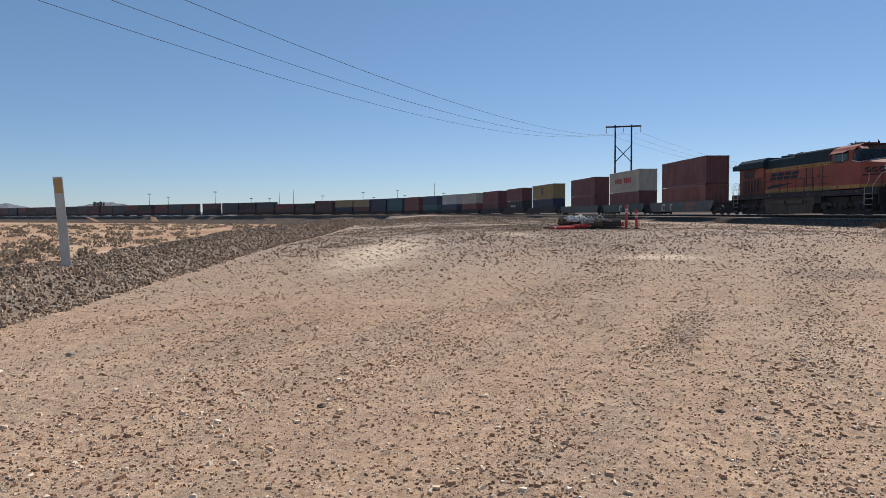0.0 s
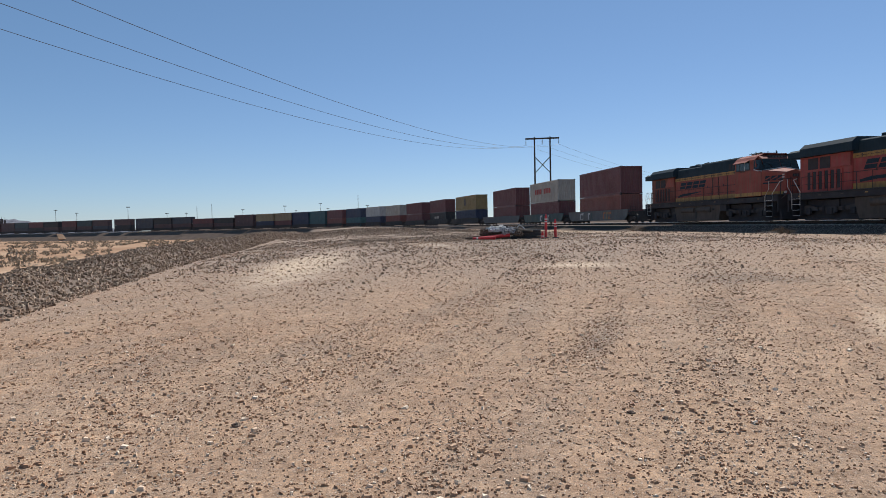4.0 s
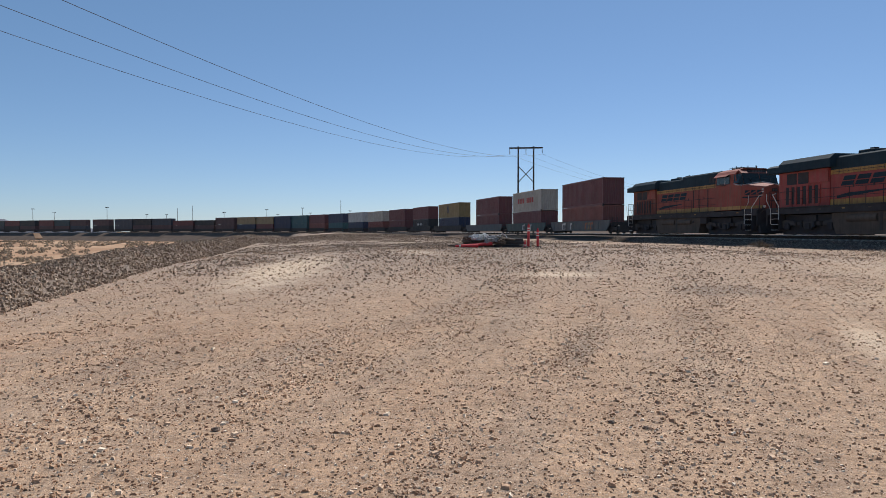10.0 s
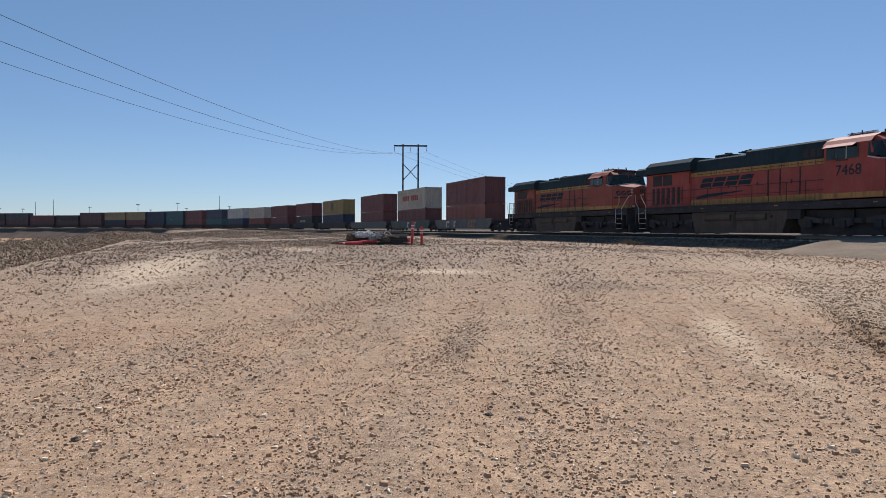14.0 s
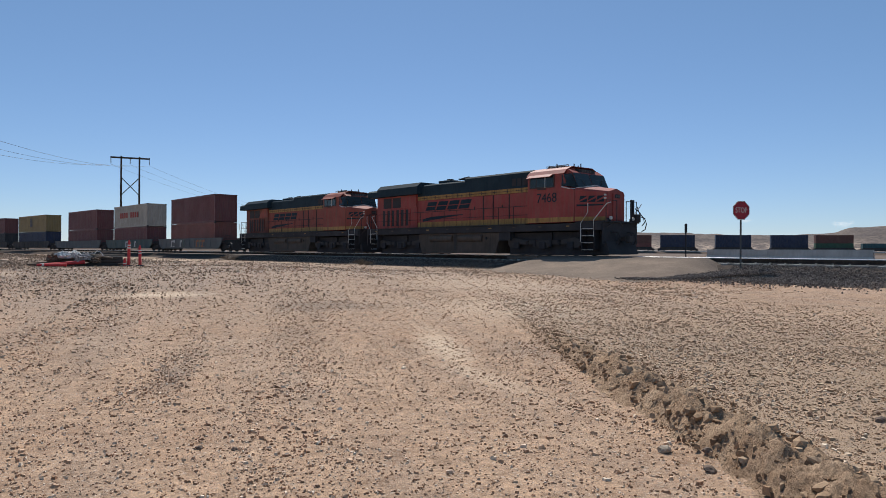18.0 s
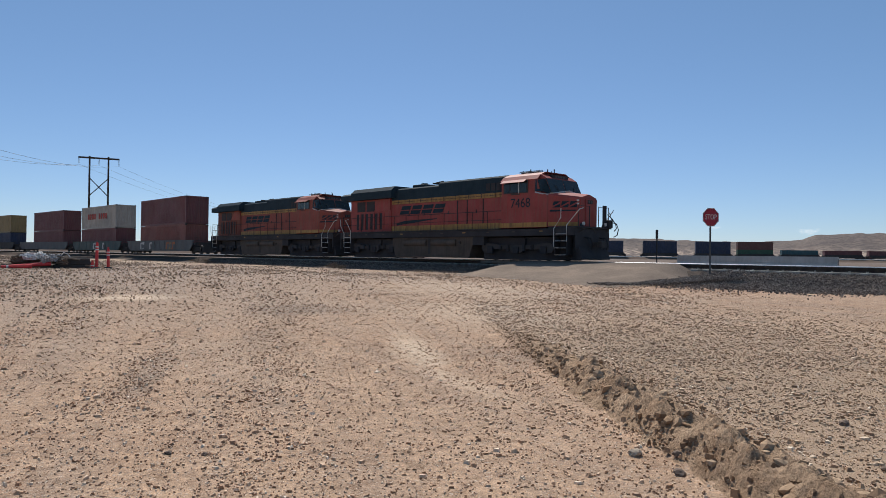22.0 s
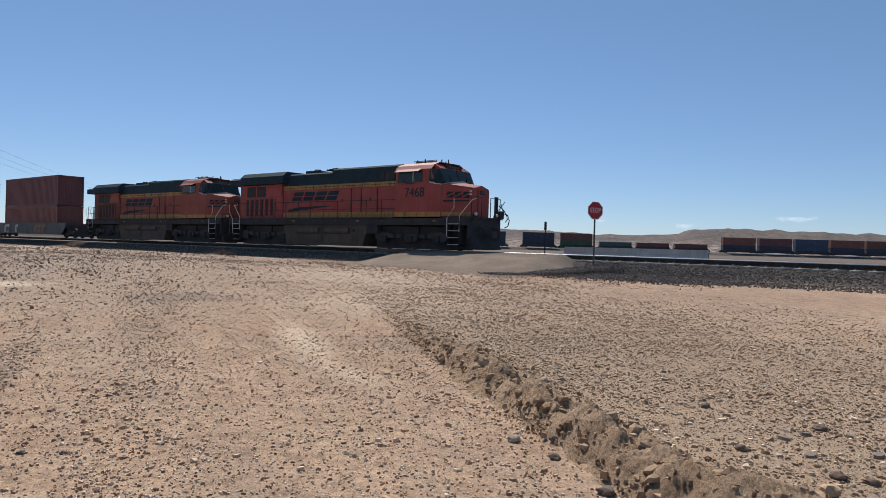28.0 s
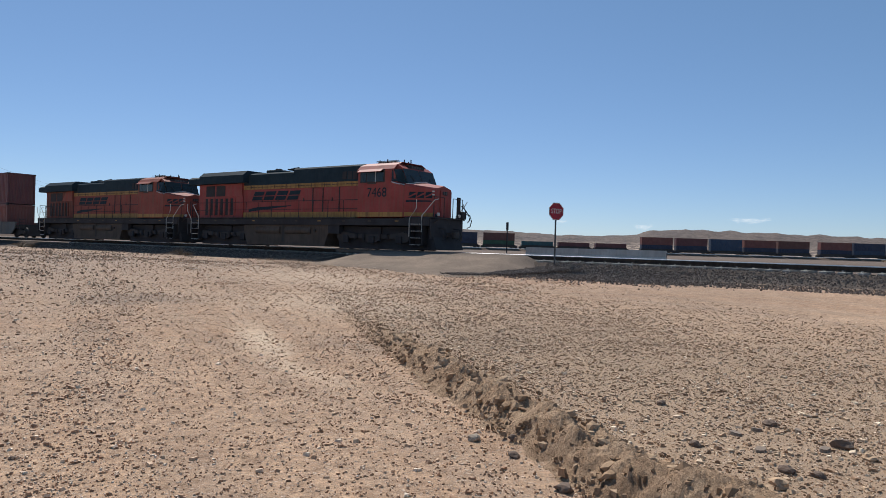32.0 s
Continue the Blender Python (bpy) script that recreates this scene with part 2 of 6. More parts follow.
def ground_material():
    """Desert dirt and crushed rock: sandy tan with set pebbles, wheel-swept streaks, pale dusty patches and a rock bank."""
    m, nd, lk, b = material("desert_dirt", 0.9, 0, 0.05)
    geo = nd.new("ShaderNodeNewGeometry").outputs["Position"]
    big = noise_node(nd, lk, geo, 0.16, 5, 0.6)
    mid = noise_node(nd, lk, geo, 1.3, 6, 0.72)
    fine = noise_node(nd, lk, geo, 34, 5, 0.8)
    streak = noise_node(nd, lk, geo, 1.0, 5, 0.62, (1.25, 0.11, 1.0, -9))
    base = ramp_node(nd, lk, big, [(0.30, (0.415, 0.262, 0.172)), (0.5, (0.465, 0.312, 0.210)), (0.72, (0.505, 0.352, 0.246))])
    swept = ramp_node(nd, lk, streak, [(0.46, (0, 0, 0)), (0.64, (0.6, 0.6, 0.6))])
    base = mix_node(nd, lk, swept, base, (0.36, 0.265, 0.20))
    base = mix_node(nd, lk, 0.8, base, ramp_node(nd, lk, mid, [(0.28, (0.74, 0.72, 0.71)), (0.7, (1.12, 1.12, 1.11))]), "MULTIPLY")
    grain = noise_node(nd, lk, geo, 6, 9, 0.82)
    base = mix_node(nd, lk, 0.9, base, ramp_node(nd, lk, grain, [(0.38, (0.54, 0.51, 0.49)), (0.5, (0.98, 0.98, 0.98)), (0.63, (1.3, 1.28, 1.25))]), "MULTIPLY")
    base = mix_node(nd, lk, 0.9, base, ramp_node(nd, lk, fine, [(0.34, (0.55, 0.53, 0.52)), (0.48, (1.0, 1.0, 1.0)), (0.68, (1.25, 1.24, 1.22))]), "MULTIPLY")

    out = math_node(nd, lk, "ADD", along(nd, lk, geo, (OUT_P.x, OUT_P.y, 0)), math_node(nd, lk, "MULTIPLY", mid, 0.8))
    # greyer rubble over the far part of the pad
    far = ranged(nd, lk, math_node(nd, lk, "ADD", along(nd, lk, geo, (UP_S.x, UP_S.y, 0)), math_node(nd, lk, "MULTIPLY", big, 22.0)), 20.0, 38.0, 0.0, 0.8)
    far = math_node(nd, lk, "MULTIPLY", far, ranged(nd, lk, out, 22.0, 9.0, 0.65, 1.0))
    base = mix_node(nd, lk, far, base, (0.31, 0.24, 0.195))

    def blob(x, y, rx, ry, turn):
        mp = nd.new("ShaderNodeMapping")
        mp.vector_type = "TEXTURE"
        mp.inputs["Location"].default_value = (x, y, 0)
        mp.inputs["Rotation"].default_value = (0, 0, radians(turn))
        mp.inputs["Scale"].default_value = (rx, ry, 1e6)
        lk.new(geo, mp.inputs[0])
        ln = nd.new("ShaderNodeVectorMath")
        ln.operation = "LENGTH"
        lk.new(mp.outputs[0], ln.inputs[0])
        return math_node(nd, lk, "ADD", ln.outputs["Value"], math_node(nd, lk, "MULTIPLY", mid, 1.9))

    for x, y, rx, ry, turn, top in PALE_PATCHES:
        base = mix_node(nd, lk, ranged(nd, lk, blob(x, y, rx, ry, turn), 1.15, 2.0, top, 0), base, (0.72, 0.56, 0.41))
    for x, y, rx, ry, turn, top in DARK_PATCHES:
        base = mix_node(nd, lk, ranged(nd, lk, blob(x, y, rx, ry, turn), 1.15, 2.0, top, 0), base, (0.17, 0.13, 0.105))
    # the bank of crushed rock and the dark bed past the rails, by distance out from the track's side
    bank = math_node(nd, lk, "MULTIPLY", ranged(nd, lk, out, -5.6, -5.9), ranged(nd, lk, out, -14.5, -12.0))
    # soil under the rock is coloured dark to stand for shade between stones
    base = mix_node(nd, lk, bank, base, (0.17, 0.13, 0.105))
    past = ranged(nd, lk, out, 26.3, 27.2)
    base = mix_node(nd, lk, past, base, (0.085, 0.069, 0.060))
    base = mix_node(nd, lk, ranged(nd, lk, out, 33.0, 36.0), base, (0.155, 0.12, 0.10))
    # the graded spill of greyer gravel
    spill = math_node(nd, lk, "MULTIPLY", ranged(nd, lk, math_node(nd, lk, "SUBTRACT", out, math_node(nd, lk, "MULTIPLY", along(nd, lk, geo, (UP_S.x, UP_S.y, 0)), 0.72)), 3.5, 3.9), ranged(nd, lk, math_node(nd, lk, "ADD", along(nd, lk, geo, (UP_S.x, UP_S.y, 0)), math_node(nd, lk, "MULTIPLY", mid, 5.0)), 16.0, 9.0))
    spill = math_node(nd, lk, "MULTIPLY", spill, ranged(nd, lk, out, 17.0, 10.0))
    base = mix_node(nd, lk, math_node(nd, lk, "MULTIPLY", spill, 0.75), base, (0.365, 0.262, 0.178))
    ht = math_node(nd, lk, "ADD", fine, math_node(nd, lk, "MULTIPLY", grain, 0.8))
    for scale, cover, strength in ((26, 0.13, 0.75), (55, 0.26, 0.85), (110, 0.38, 0.8)):
        fac, col = pebbles(nd, lk, geo, scale, cover, (0.20, 0.135, 0.10), (0.66, 0.53, 0.42))
        fac = math_node(nd, lk, "MULTIPLY", math_node(nd, lk, "MULTIPLY", fac, strength), ranged(nd, lk, past, 0.0, 1.0, 1.0, 0.15))
        base = mix_node(nd, lk, fac, base, col)
        ht = math_node(nd, lk, "ADD", ht, math_node(nd, lk, "MULTIPLY", fac, 16.0 / scale))
    lk.new(base, b.inputs["Base Color"])
    bump_node(nd, lk, b, ht, 0.8, 0.014)
    return m


# x, y, half length, half width, turn, strength
PALE_PATCHES = [(-10.3, 19.8, 6.2, 1.7, 107, 0.85), (-8.2, 27.4, 2.6, 1.0, -51, 0.7), (-1.9, 19.6, 1.5, 0.9, 10, 0.8), (3.2, 11.0, 0.45, 2.3, -8, 0.75), (3.05, 8.3, 0.35, 1.2, 8, 0.4),
                (7.8, 22.0, 3.4, 5.0, 10, 0.3), (6.0, 15.5, 2.8, 3.4, 30, 0.35), (-8.0, 70.0, 14.0, 4.0, 112, 0.6)]
DARK_PATCHES = [(-11.0, 36.0, 13.0, 9.0, 20, 0.55), (-6, 26, 3.5, 7.0, 20, 0.4), (2.2, 16.7, 1.9, 1.1, 0, 0.55), (6.4, 9.8, 3.4, 1.5, -15, 0.3), (15.5, 14.0, 9.0, 5.5, 20, 0.25), (-0.7, 9.7, 0.35, 1.7, -8, 0.5),
                (-5.7, 7.6, 0.7, 2.0, 8, 0.3), (0.9, 12.6, 0.5, 2.2, -12, 0.35), (-3.2, 13.0, 0.6, 3.0, -14, 0.3)]
DIRT = ground_material()


def sand_material():
    m, nd, lk, b = material("desert_sand", 1.0, 0, 0.0)
    geo = nd.new("ShaderNodeNewGeometry").outputs["Position"]
    big = noise_node(nd, lk, geo, 0.03, 6, 0.6)
    mid = noise_node(nd, lk, geo, 0.35, 5, 0.65)
    c = ramp_node(nd, lk, big, [(0.3, (0.33, 0.205, 0.14)), (0.5, (0.43, 0.285, 0.195)), (0.7, (0.55, 0.40, 0.29))])
    lk.new(mix_node(nd, lk, 0.8, c, ramp_node(nd, lk, mid, [(0.3, (0.62, 0.62, 0.6)), (0.7, (1.15, 1.12, 1.1))]), "MULTIPLY"), b.inputs["Base Color"])
    bump_node(nd, lk, b, mid, 0.4, 0.3)
    return m


SAND = sand_material()
STONE_GREY = rocky("crushed_grey_rock", [(0.0, (0.165, 0.105, 0.070)), (0.45, (0.285, 0.195, 0.132)), (0.8, (0.40, 0.29, 0.20)), (1.0, (0.56, 0.44, 0.325))])
STONE_TAN = rocky("loose_dirt_stones", [(0.0, (0.27, 0.15, 0.088)), (0.35, (0.47, 0.285, 0.175)), (0.7, (0.64, 0.432, 0.285)), (1.0, (0.88, 0.74, 0.58))])
STONE_FINE = rocky("fine_brown_gravel", [(0.0, (0.27, 0.155, 0.09)), (0.4, (0.45, 0.280, 0.174)), (0.78, (0.60, 0.408, 0.268)), (1.0, (0.88, 0.73, 0.57))])
STONE_SPILL = rocky("grey_brown_spill", [(0.0, (0.225, 0.138, 0.084)), (0.4, (0.40, 0.264, 0.168)), (0.8, (0.58, 0.42, 0.28)), (1.0, (0.88, 0.73, 0.56))])
STONE_BALLAST = rocky("dark_ballast", [(0.0, (0.105, 0.084, 0.074)), (0.5, (0.20, 0.165, 0.145)), (0.85, (0.27, 0.228, 0.20)), (1.0, (0.36, 0.31, 0.265))], 0.9, 0.04)
CLOD = rocky("dirt_clods", [(0.0, (0.21, 0.142, 0.096)), (0.6, (0.36, 0.245, 0.158)), (1.0, (0.50, 0.36, 0.245))], 0.95, 0.03)
def asphalt_material():
    """Worn paving, drifted over with dirt and loose grit."""
    m, nd, lk, b = material("dusty_asphalt", 1.0, 0, 0.0)
    geo = nd.new("ShaderNodeNewGeometry").outputs["Position"]
    broad = noise_node(nd, lk, geo, 0.45, 6, 0.65)
    grit = noise_node(nd, lk, geo, 24, 4, 0.75)
    c = ramp_node(nd, lk, broad, [(0.34, (0.195, 0.16, 0.135)), (0.52, (0.245, 0.20, 0.166)), (0.7, (0.32, 0.256, 0.205))])
    rails = ranged(nd, lk, along(nd, lk, geo, (OUT_P.x, OUT_P.y, 0)), 26.6, 28.4)
    c = mix_node(nd, lk, rails, c, (0.17, 0.143, 0.125))     # the standing train's shade, painted into the paving beside the rails
    lk.new(mix_node(nd, lk, 0.9, c, ramp_node(nd, lk, grit, [(0.3, (0.6, 0.58, 0.57)), (0.7, (1.2, 1.18, 1.16))]), "MULTIPLY"), b.inputs["Base Color"])
    bump_node(nd, lk, b, grit, 0.6, 0.012)
    return m


ASPHALT = asphalt_material()


def brush_material():
    """Dry twigs and small leaves that let some light through."""
    m, nd, lk, b = material("dry_brush", 0.95, 0, 0.1)
    g = nd.new("ShaderNodeNewGeometry")
    c = ramp_node(nd, lk, g.outputs["Random Per Island"], [(0.0, (0.15, 0.115, 0.085)), (0.5, (0.25, 0.195, 0.145)), (1.0, (0.36, 0.29, 0.215))])
    lk.new(c, b.inputs["Base Color"])
    tr = nd.new("ShaderNodeBsdfTranslucent")
    lk.new(c, tr.inputs["Color"])
    mx = nd.new("ShaderNodeMixShader")
    mx.inputs[0].default_value = 0.4
    lk.new(b.outputs[0], mx.inputs[1])
    lk.new(tr.outputs[0], mx.inputs[2])
    lk.new(mx.outputs[0], nd["Material Output"].inputs["Surface"])
    return m


BRUSH = brush_material()


# ---- building helpers ----


def at(s, p, z=0.0):
    """World place from metres along the track, metres out towards it, and height."""
    v = UP_S * s + OUT_P * p
    return Vector((v.x, v.y, z))


def finish(bm, name, mat, smooth=False):
    me = bpy.data.meshes.new(name)
    bm.to_mesh(me)
    bm.free()
    if mat is not None:
        me.materials.append(mat)
    if smooth:
        me.shade_smooth()
    return me


def part(name, bm, mat, parent, label="", m=None, smooth=False):
    ob = new(name, finish(bm, name, mat, smooth))
    ob.parent = parent
    if m is not None:
        ob.matrix_basis = m
    if label:
        ob["label"] = label
    return ob


def thing(name, m, label, category, group="", kind=""):
    ob = new(name)
    ob.empty_display_size = 0.3
    ob.matrix_world = m
    return tagged(ob, label, category, group, kind)


def solid(name, bm, mat, m, label, category, group="", kind="", smooth=False):
    ob = new(name, finish(bm, name, mat, smooth))
    ob.matrix_world = m
    return tagged(ob, label, category, group, kind)


def box(bm, x0, x1, y0, y1, z0, z1, bevel=0.0):
    vs = [bm.verts.new((x, y, z)) for x in (x0, x1) for y in (y0, y1) for z in (z0, z1)]
    fs = [(0, 1, 3, 2), (4, 6, 7, 5), (0, 4, 5, 1), (2, 3, 7, 6), (0, 2, 6, 4), (1, 5, 7, 3)]
    faces = [bm.faces.new([vs[i] for i in f]) for f in fs]
    if bevel:
        es = list({e for f in faces for e in f.edges})
        bmesh.ops.bevel(bm, geom=es, offset=bevel, segments=1, affect="EDGES", profile=0.5)
    return bm


def prism(bm, profile, y0, y1, axis="y", taper=None):
    """A profile of (x, z) pairs run from y0 to y1 (axis y), or of (y, z) pairs run along x (axis x)."""
    def v(a, b, c):
        return bm.verts.new((a, c, b)) if axis == "y" else bm.verts.new((c, a, b))
    A = [v(a, b, y0) for a, b in profile]
    B = [v(a, b, y1) for a, b in (taper or profile)]
    n = len(A)
    bm.faces.new(A)
    bm.faces.new(B[::-1])
    for i in range(n):
        bm.faces.new((A[i], B[i], B[(i + 1) % n], A[(i + 1) % n]))
    bmesh.ops.recalc_face_normals(bm, faces=bm.faces)
    return bm


def tube(bm, pts, r, sides=6):
    """A round bar along points."""
    pts = [Vector(q) for q in pts]
    rings = []
    for i, q in enumerate(pts):
        d = (pts[min(i + 1, len(pts) - 1)] - pts[max(i - 1, 0)]).normalized()
        a = d.orthogonal().normalized() if abs(d.z) > 0.95 else d.cross(Vector((0, 0, 1))).normalized()
        b = d.cross(a)
        rings.append([bm.verts.new(q + (a * math.cos(k * 2 * math.pi / sides) + b * math.sin(k * 2 * math.pi / sides)) * r) for k in range(sides)])
    for A, B in zip(rings, rings[1:]):
        for k in range(sides):
            bm.faces.new((A[k], A[(k + 1) % sides], B[(k + 1) % sides], B[k]))
    bm.faces.new(rings[0][::-1])
    bm.faces.new(rings[-1])
    return bm


def drum(bm, c, r, h, axis="z", sides=16, r2=None):
    """A cylinder of height h that starts at c."""
    r2 = r if r2 is None else r2
    ax = {"x": Vector((1, 0, 0)), "y": Vector((0, 1, 0)), "z": Vector((0, 0, 1))}[axis]
    u = ax.orthogonal().normalized()
    w = ax.cross(u)
    c = Vector(c)
    A = [bm.verts.new(c + (u * math.cos(k * 2 * math.pi / sides) + w * math.sin(k * 2 * math.pi / sides)) * r) for k in range(sides)]
    B = [bm.verts.new(c + ax * h + (u * math.cos(k * 2 * math.pi / sides) + w * math.sin(k * 2 * math.pi / sides)) * r2) for k in range(sides)]
    for k in range(sides):
        bm.faces.new((A[k], A[(k + 1) % sides], B[(k + 1) % sides], B[k]))
    bm.faces.new(A[::-1])
    bm.faces.new(B)
    return bm


def smooth01(t):
    t = np.clip(t, 0, 1)
    return t * t * (3 - 2 * t)


def wob(x, y, k):
    """Cheap smooth unevenness, -1 to 1."""
    return (np.sin(x * k + 1.3 * np.sin(y * k * 0.7 + 0.4)) + np.sin(y * k * 1.13 + 1.7 * np.sin(x * k * 0.61 + 2.0))) * 0.5


# ---- ground ----
DESERT_Z = -2.7


BEND = ((70, 0), (110, 3.5), (170, 10), (230, 19.5), (285, 33), (350, 51))   # length, heading in degrees
TRACK_TABLE = []


def arc_track(L):
    """A point (s, p) and heading (radians to the side) of the main track at the length L."""
    if not TRACK_TABLE:
        s, p = 70.0, TRACK_P
        for k in range(281):
            th = radians(float(np.interp(70.0 + k, [q[0] for q in BEND], [q[1] for q in BEND])))
            TRACK_TABLE.append((s, p, th))
            s, p = s + math.cos(th), p - math.sin(th)
    if L <= 70:
        return L, TRACK_P, 0.0
    if L >= 350:
        s, p, th = TRACK_TABLE[280]
        return s + (L - 350) * math.cos(th), p - (L - 350) * math.sin(th), th
    k = int(L - 70)
    f = L - 70 - k
    a, b = TRACK_TABLE[k], TRACK_TABLE[min(k + 1, 280)]
    return tuple(u + (w - u) * f for u, w in zip(a, b))


def ridge_p(s):
    """The edge of the graded spill: p of its foot at s."""
    return np.where(s > 1.95, 3.05 + 0.72 * s, 4.45 + 0.45 * (s - 1.95))


def ground_z(s, p):
    r = np.hypot(s, p)
    z = 0.85 * smooth01((r - 6) / 28) * (0.4 + 0.6 * smooth01((p + 7) / 9)) * (1 - 0.27 * smooth01((p - 12) / 10))
    z = z + 0.40 * smooth01((s - 35) / 40) * smooth01((17 - p) / 14)
    # spill of gravel to one side with its lumpy edge
    d = p - ridge_p(s)
    wid = smooth01((10.5 - s) / 7.0) * smooth01((s + 6) / 3)
    lump = 0.62 + 0.25 * wob(s, p, 3.1) + 0.26 * wob(s + 3, p, 7.7) + 0.22 * wob(s, p + 5, 14.0)
    z = z + wid * (0.09 * smooth01(d / 0.35) + 0.17 * np.exp(-((d - 0.5) / 0.28) ** 2) * lump)
    # hand-high heaves of trodden dirt
    z = z + 0.006 * wob(s + 2, p, 4.3) + 0.005 * wob(s, p + 7, 11.0)
    # fine unevenness and wheel-worn runs
    z = z + 0.010 * wob(s, p, 1.3) + 0.004 * wob(s, p, 7.3)
    # bank of crushed rock on the desert side
    zc = np.interp(s, (10, 13, 20, 29, 45, 67, 90), (0.50, 0.55, 0.66, 0.86, 0.98, 1.22, 1.02)) + 0.06 * wob(s, p, 2.3)
    toe = -6.1
    up = smooth01((toe - p) / 1.4) ** 0.8
    z = np.where(p < toe, z + (zc - z) * up, z)
    down = smooth01((-7.8 - p) / 7.5)
    z = z * (1 - down) + (DESERT_Z + 0.12 * wob(s, p, 0.21) + 0.05 * wob(s, p, 0.9)) * down
    # the track bed and what lies past it
    z = np.where(p > 26.3, z + (0.9 - z) * smooth01((p - 26.3) / 2.4), z)
    z = np.where(p > 33, z + 0.40 * smooth01((p - 44) / 8), z)
    past = smooth01((p - 60) / 120)
    z = z * (1 - past) + past * (0.9 + 0.15 * wob(s, p, 0.05))
    # past the bend the plain lies low
    low = smooth01((s - 100) / 30) * smooth01((TRACK_P - 9 - np.maximum(0, (s - 90)) * 0.35 - p) / 12)
    z = z * (1 - low) + DESERT_Z * low
    return z


def graded(lo, hi, fine_lo, fine_hi, step, grow):
    a = list(np.arange(fine_lo, fine_hi, step))
    v, d = fine_hi, step
    while v < hi:
        a.append(v)
        d *= grow
        v += d
    a.append(hi)
    v, d = fine_lo, step
    low = []
    while v > lo:
        d *= grow
        v -= d
        low.append(max(v, lo))
    return np.array(sorted(set([round(float(q), 4) for q in low + a])))


def build_ground():
    S = graded(-4000, 4400, -3, 15, 0.10, 1.055)
    P = graded(-4400, 4200, -9, 11, 0.10, 1.055)
    ss, pp = np.meshgrid(S, P, indexing="ij")
    zz = ground_z(ss, pp)
    xx = UP_S.x * ss + OUT_P.x * pp
    yy = UP_S.y * ss + OUT_P.y * pp
    co = np.stack([xx, yy, zz], -1).reshape(-1, 3)
    n, k = ss.shape
    i = (np.arange(n - 1)[:, None] * k + np.arange(k - 1)[None, :]).ravel()
    quads = np.stack([i, i + k, i + k + 1, i + 1], 1)
    me = bpy.data.meshes.new("ground")
    me.vertices.add(len(co))
    me.vertices.foreach_set("co", co.ravel())
    me.loops.add(len(quads) * 4)
    me.loops.foreach_set("vertex_index", quads.ravel())
    me.polygons.add(len(quads))
    me.polygons.foreach_set("loop_start", np.arange(len(quads)) * 4)
    me.polygons.foreach_set("loop_total", np.full(len(quads), 4))
    pc = pp[:-1, :-1].ravel()
    sc = ss[:-1, :-1].ravel()
    me.materials.append(DIRT)
    me.materials.append(SAND)
    idx = ((pc < -13.5) | (pc > 330) | (sc > 420) | (sc < -200)).astype(np.int32)
    me.polygons.foreach_set("material_index", idx)
    me.update()
    me.validate()
    if me.polygons[0].normal.z < 0:
        me.flip_normals()
    me.shade_smooth()
    tagged(new("ground", me), "tan desert dirt with gravel, wheel streaks and pale dust", "ground", kind="structure")


build_ground()


def sweep(name, profile, lengths, mat, label, category, shift=0.0, path=arc_track):
    """A section of (across, z) pairs run along the track."""
    bm = bmesh.new()
    rings = []
    for L in lengths:
        s, p, th = path(L)
        side = UP_S * math.sin(th) + OUT_P * math.cos(th)
        o = at(s, p)
        rings.append([bm.verts.new((o.x + side.x * a, o.y + side.y * a, z)) for a, z in profile])
    for A, B in zip(rings, rings[1:]):
        for i in range(len(A) - 1):
            bm.faces.new((A[i], A[i + 1], B[i + 1], B[i]))
    bmesh.ops.recalc_face_normals(bm, faces=bm.faces)
    me = finish(bm, name, mat)
    return tagged(new(name, me), label, category, kind="structure")


LENGTHS = [-90, -40, 0, 40] + [70 + 280 * k / 28 for k in range(29)] + [450, 520, 620, 760, 1000]
BALLAST = painted("ballast_bed", (0.075, 0.063, 0.057), 1.0, amount=0.4, scale=3.0, bump=0.05, spec=0.0)
EMBANK = painted("embankment_dirt", (0.13, 0.102, 0.088), 1.0, amount=0.4, scale=0.25, bump=0.05, spec=0.0)
sweep("track_bed", [(-4.0, 0.3), (-1.6, 1.02), (-1.5, 1.04), (1.5, 1.04), (4.0, 0.55)], LENGTHS, BALLAST, "dark crushed-rock bed under the main track", "track bed")
sweep("embankment", [(-15.0, -3.2), (-4.4, 0.86), (-2.0, 0.93), (5.0, 0.93), (15, -3.2)], [q for q in LENGTHS if q > 100], EMBANK, "brown dirt embankment carrying the curved track", "embankment")
RAILSIDE = painted("rail_side_rust", (0.035, 0.024, 0.019), 0.85, amount=0.3)
for side in (-0.7525, 0.7525):
    sweep("rail", [(side - 0.07, 1.14), (side - 0.012, 1.19), (side - 0.036, 1.32), (side - 0.036, 1.35), (side + 0.036, 1.35), (side + 0.036, 1.32), (side + 0.012, 1.19), (side + 0.07, 1.14)], LENGTHS, RAILSIDE, "dark rusty rail of the main track", "rail")
    sweep("rail_head", [(side - 0.038, 1.335), (side - 0.037, 1.347), (side - 0.030, 1.357), (side - 0.014, 1.3625), (side + 0.014, 1.3625), (side + 0.030, 1.357), (side + 0.037, 1.347), (side + 0.038, 1.335)], LENGTHS, STEEL, "bright polished running face of the rail", "rail")

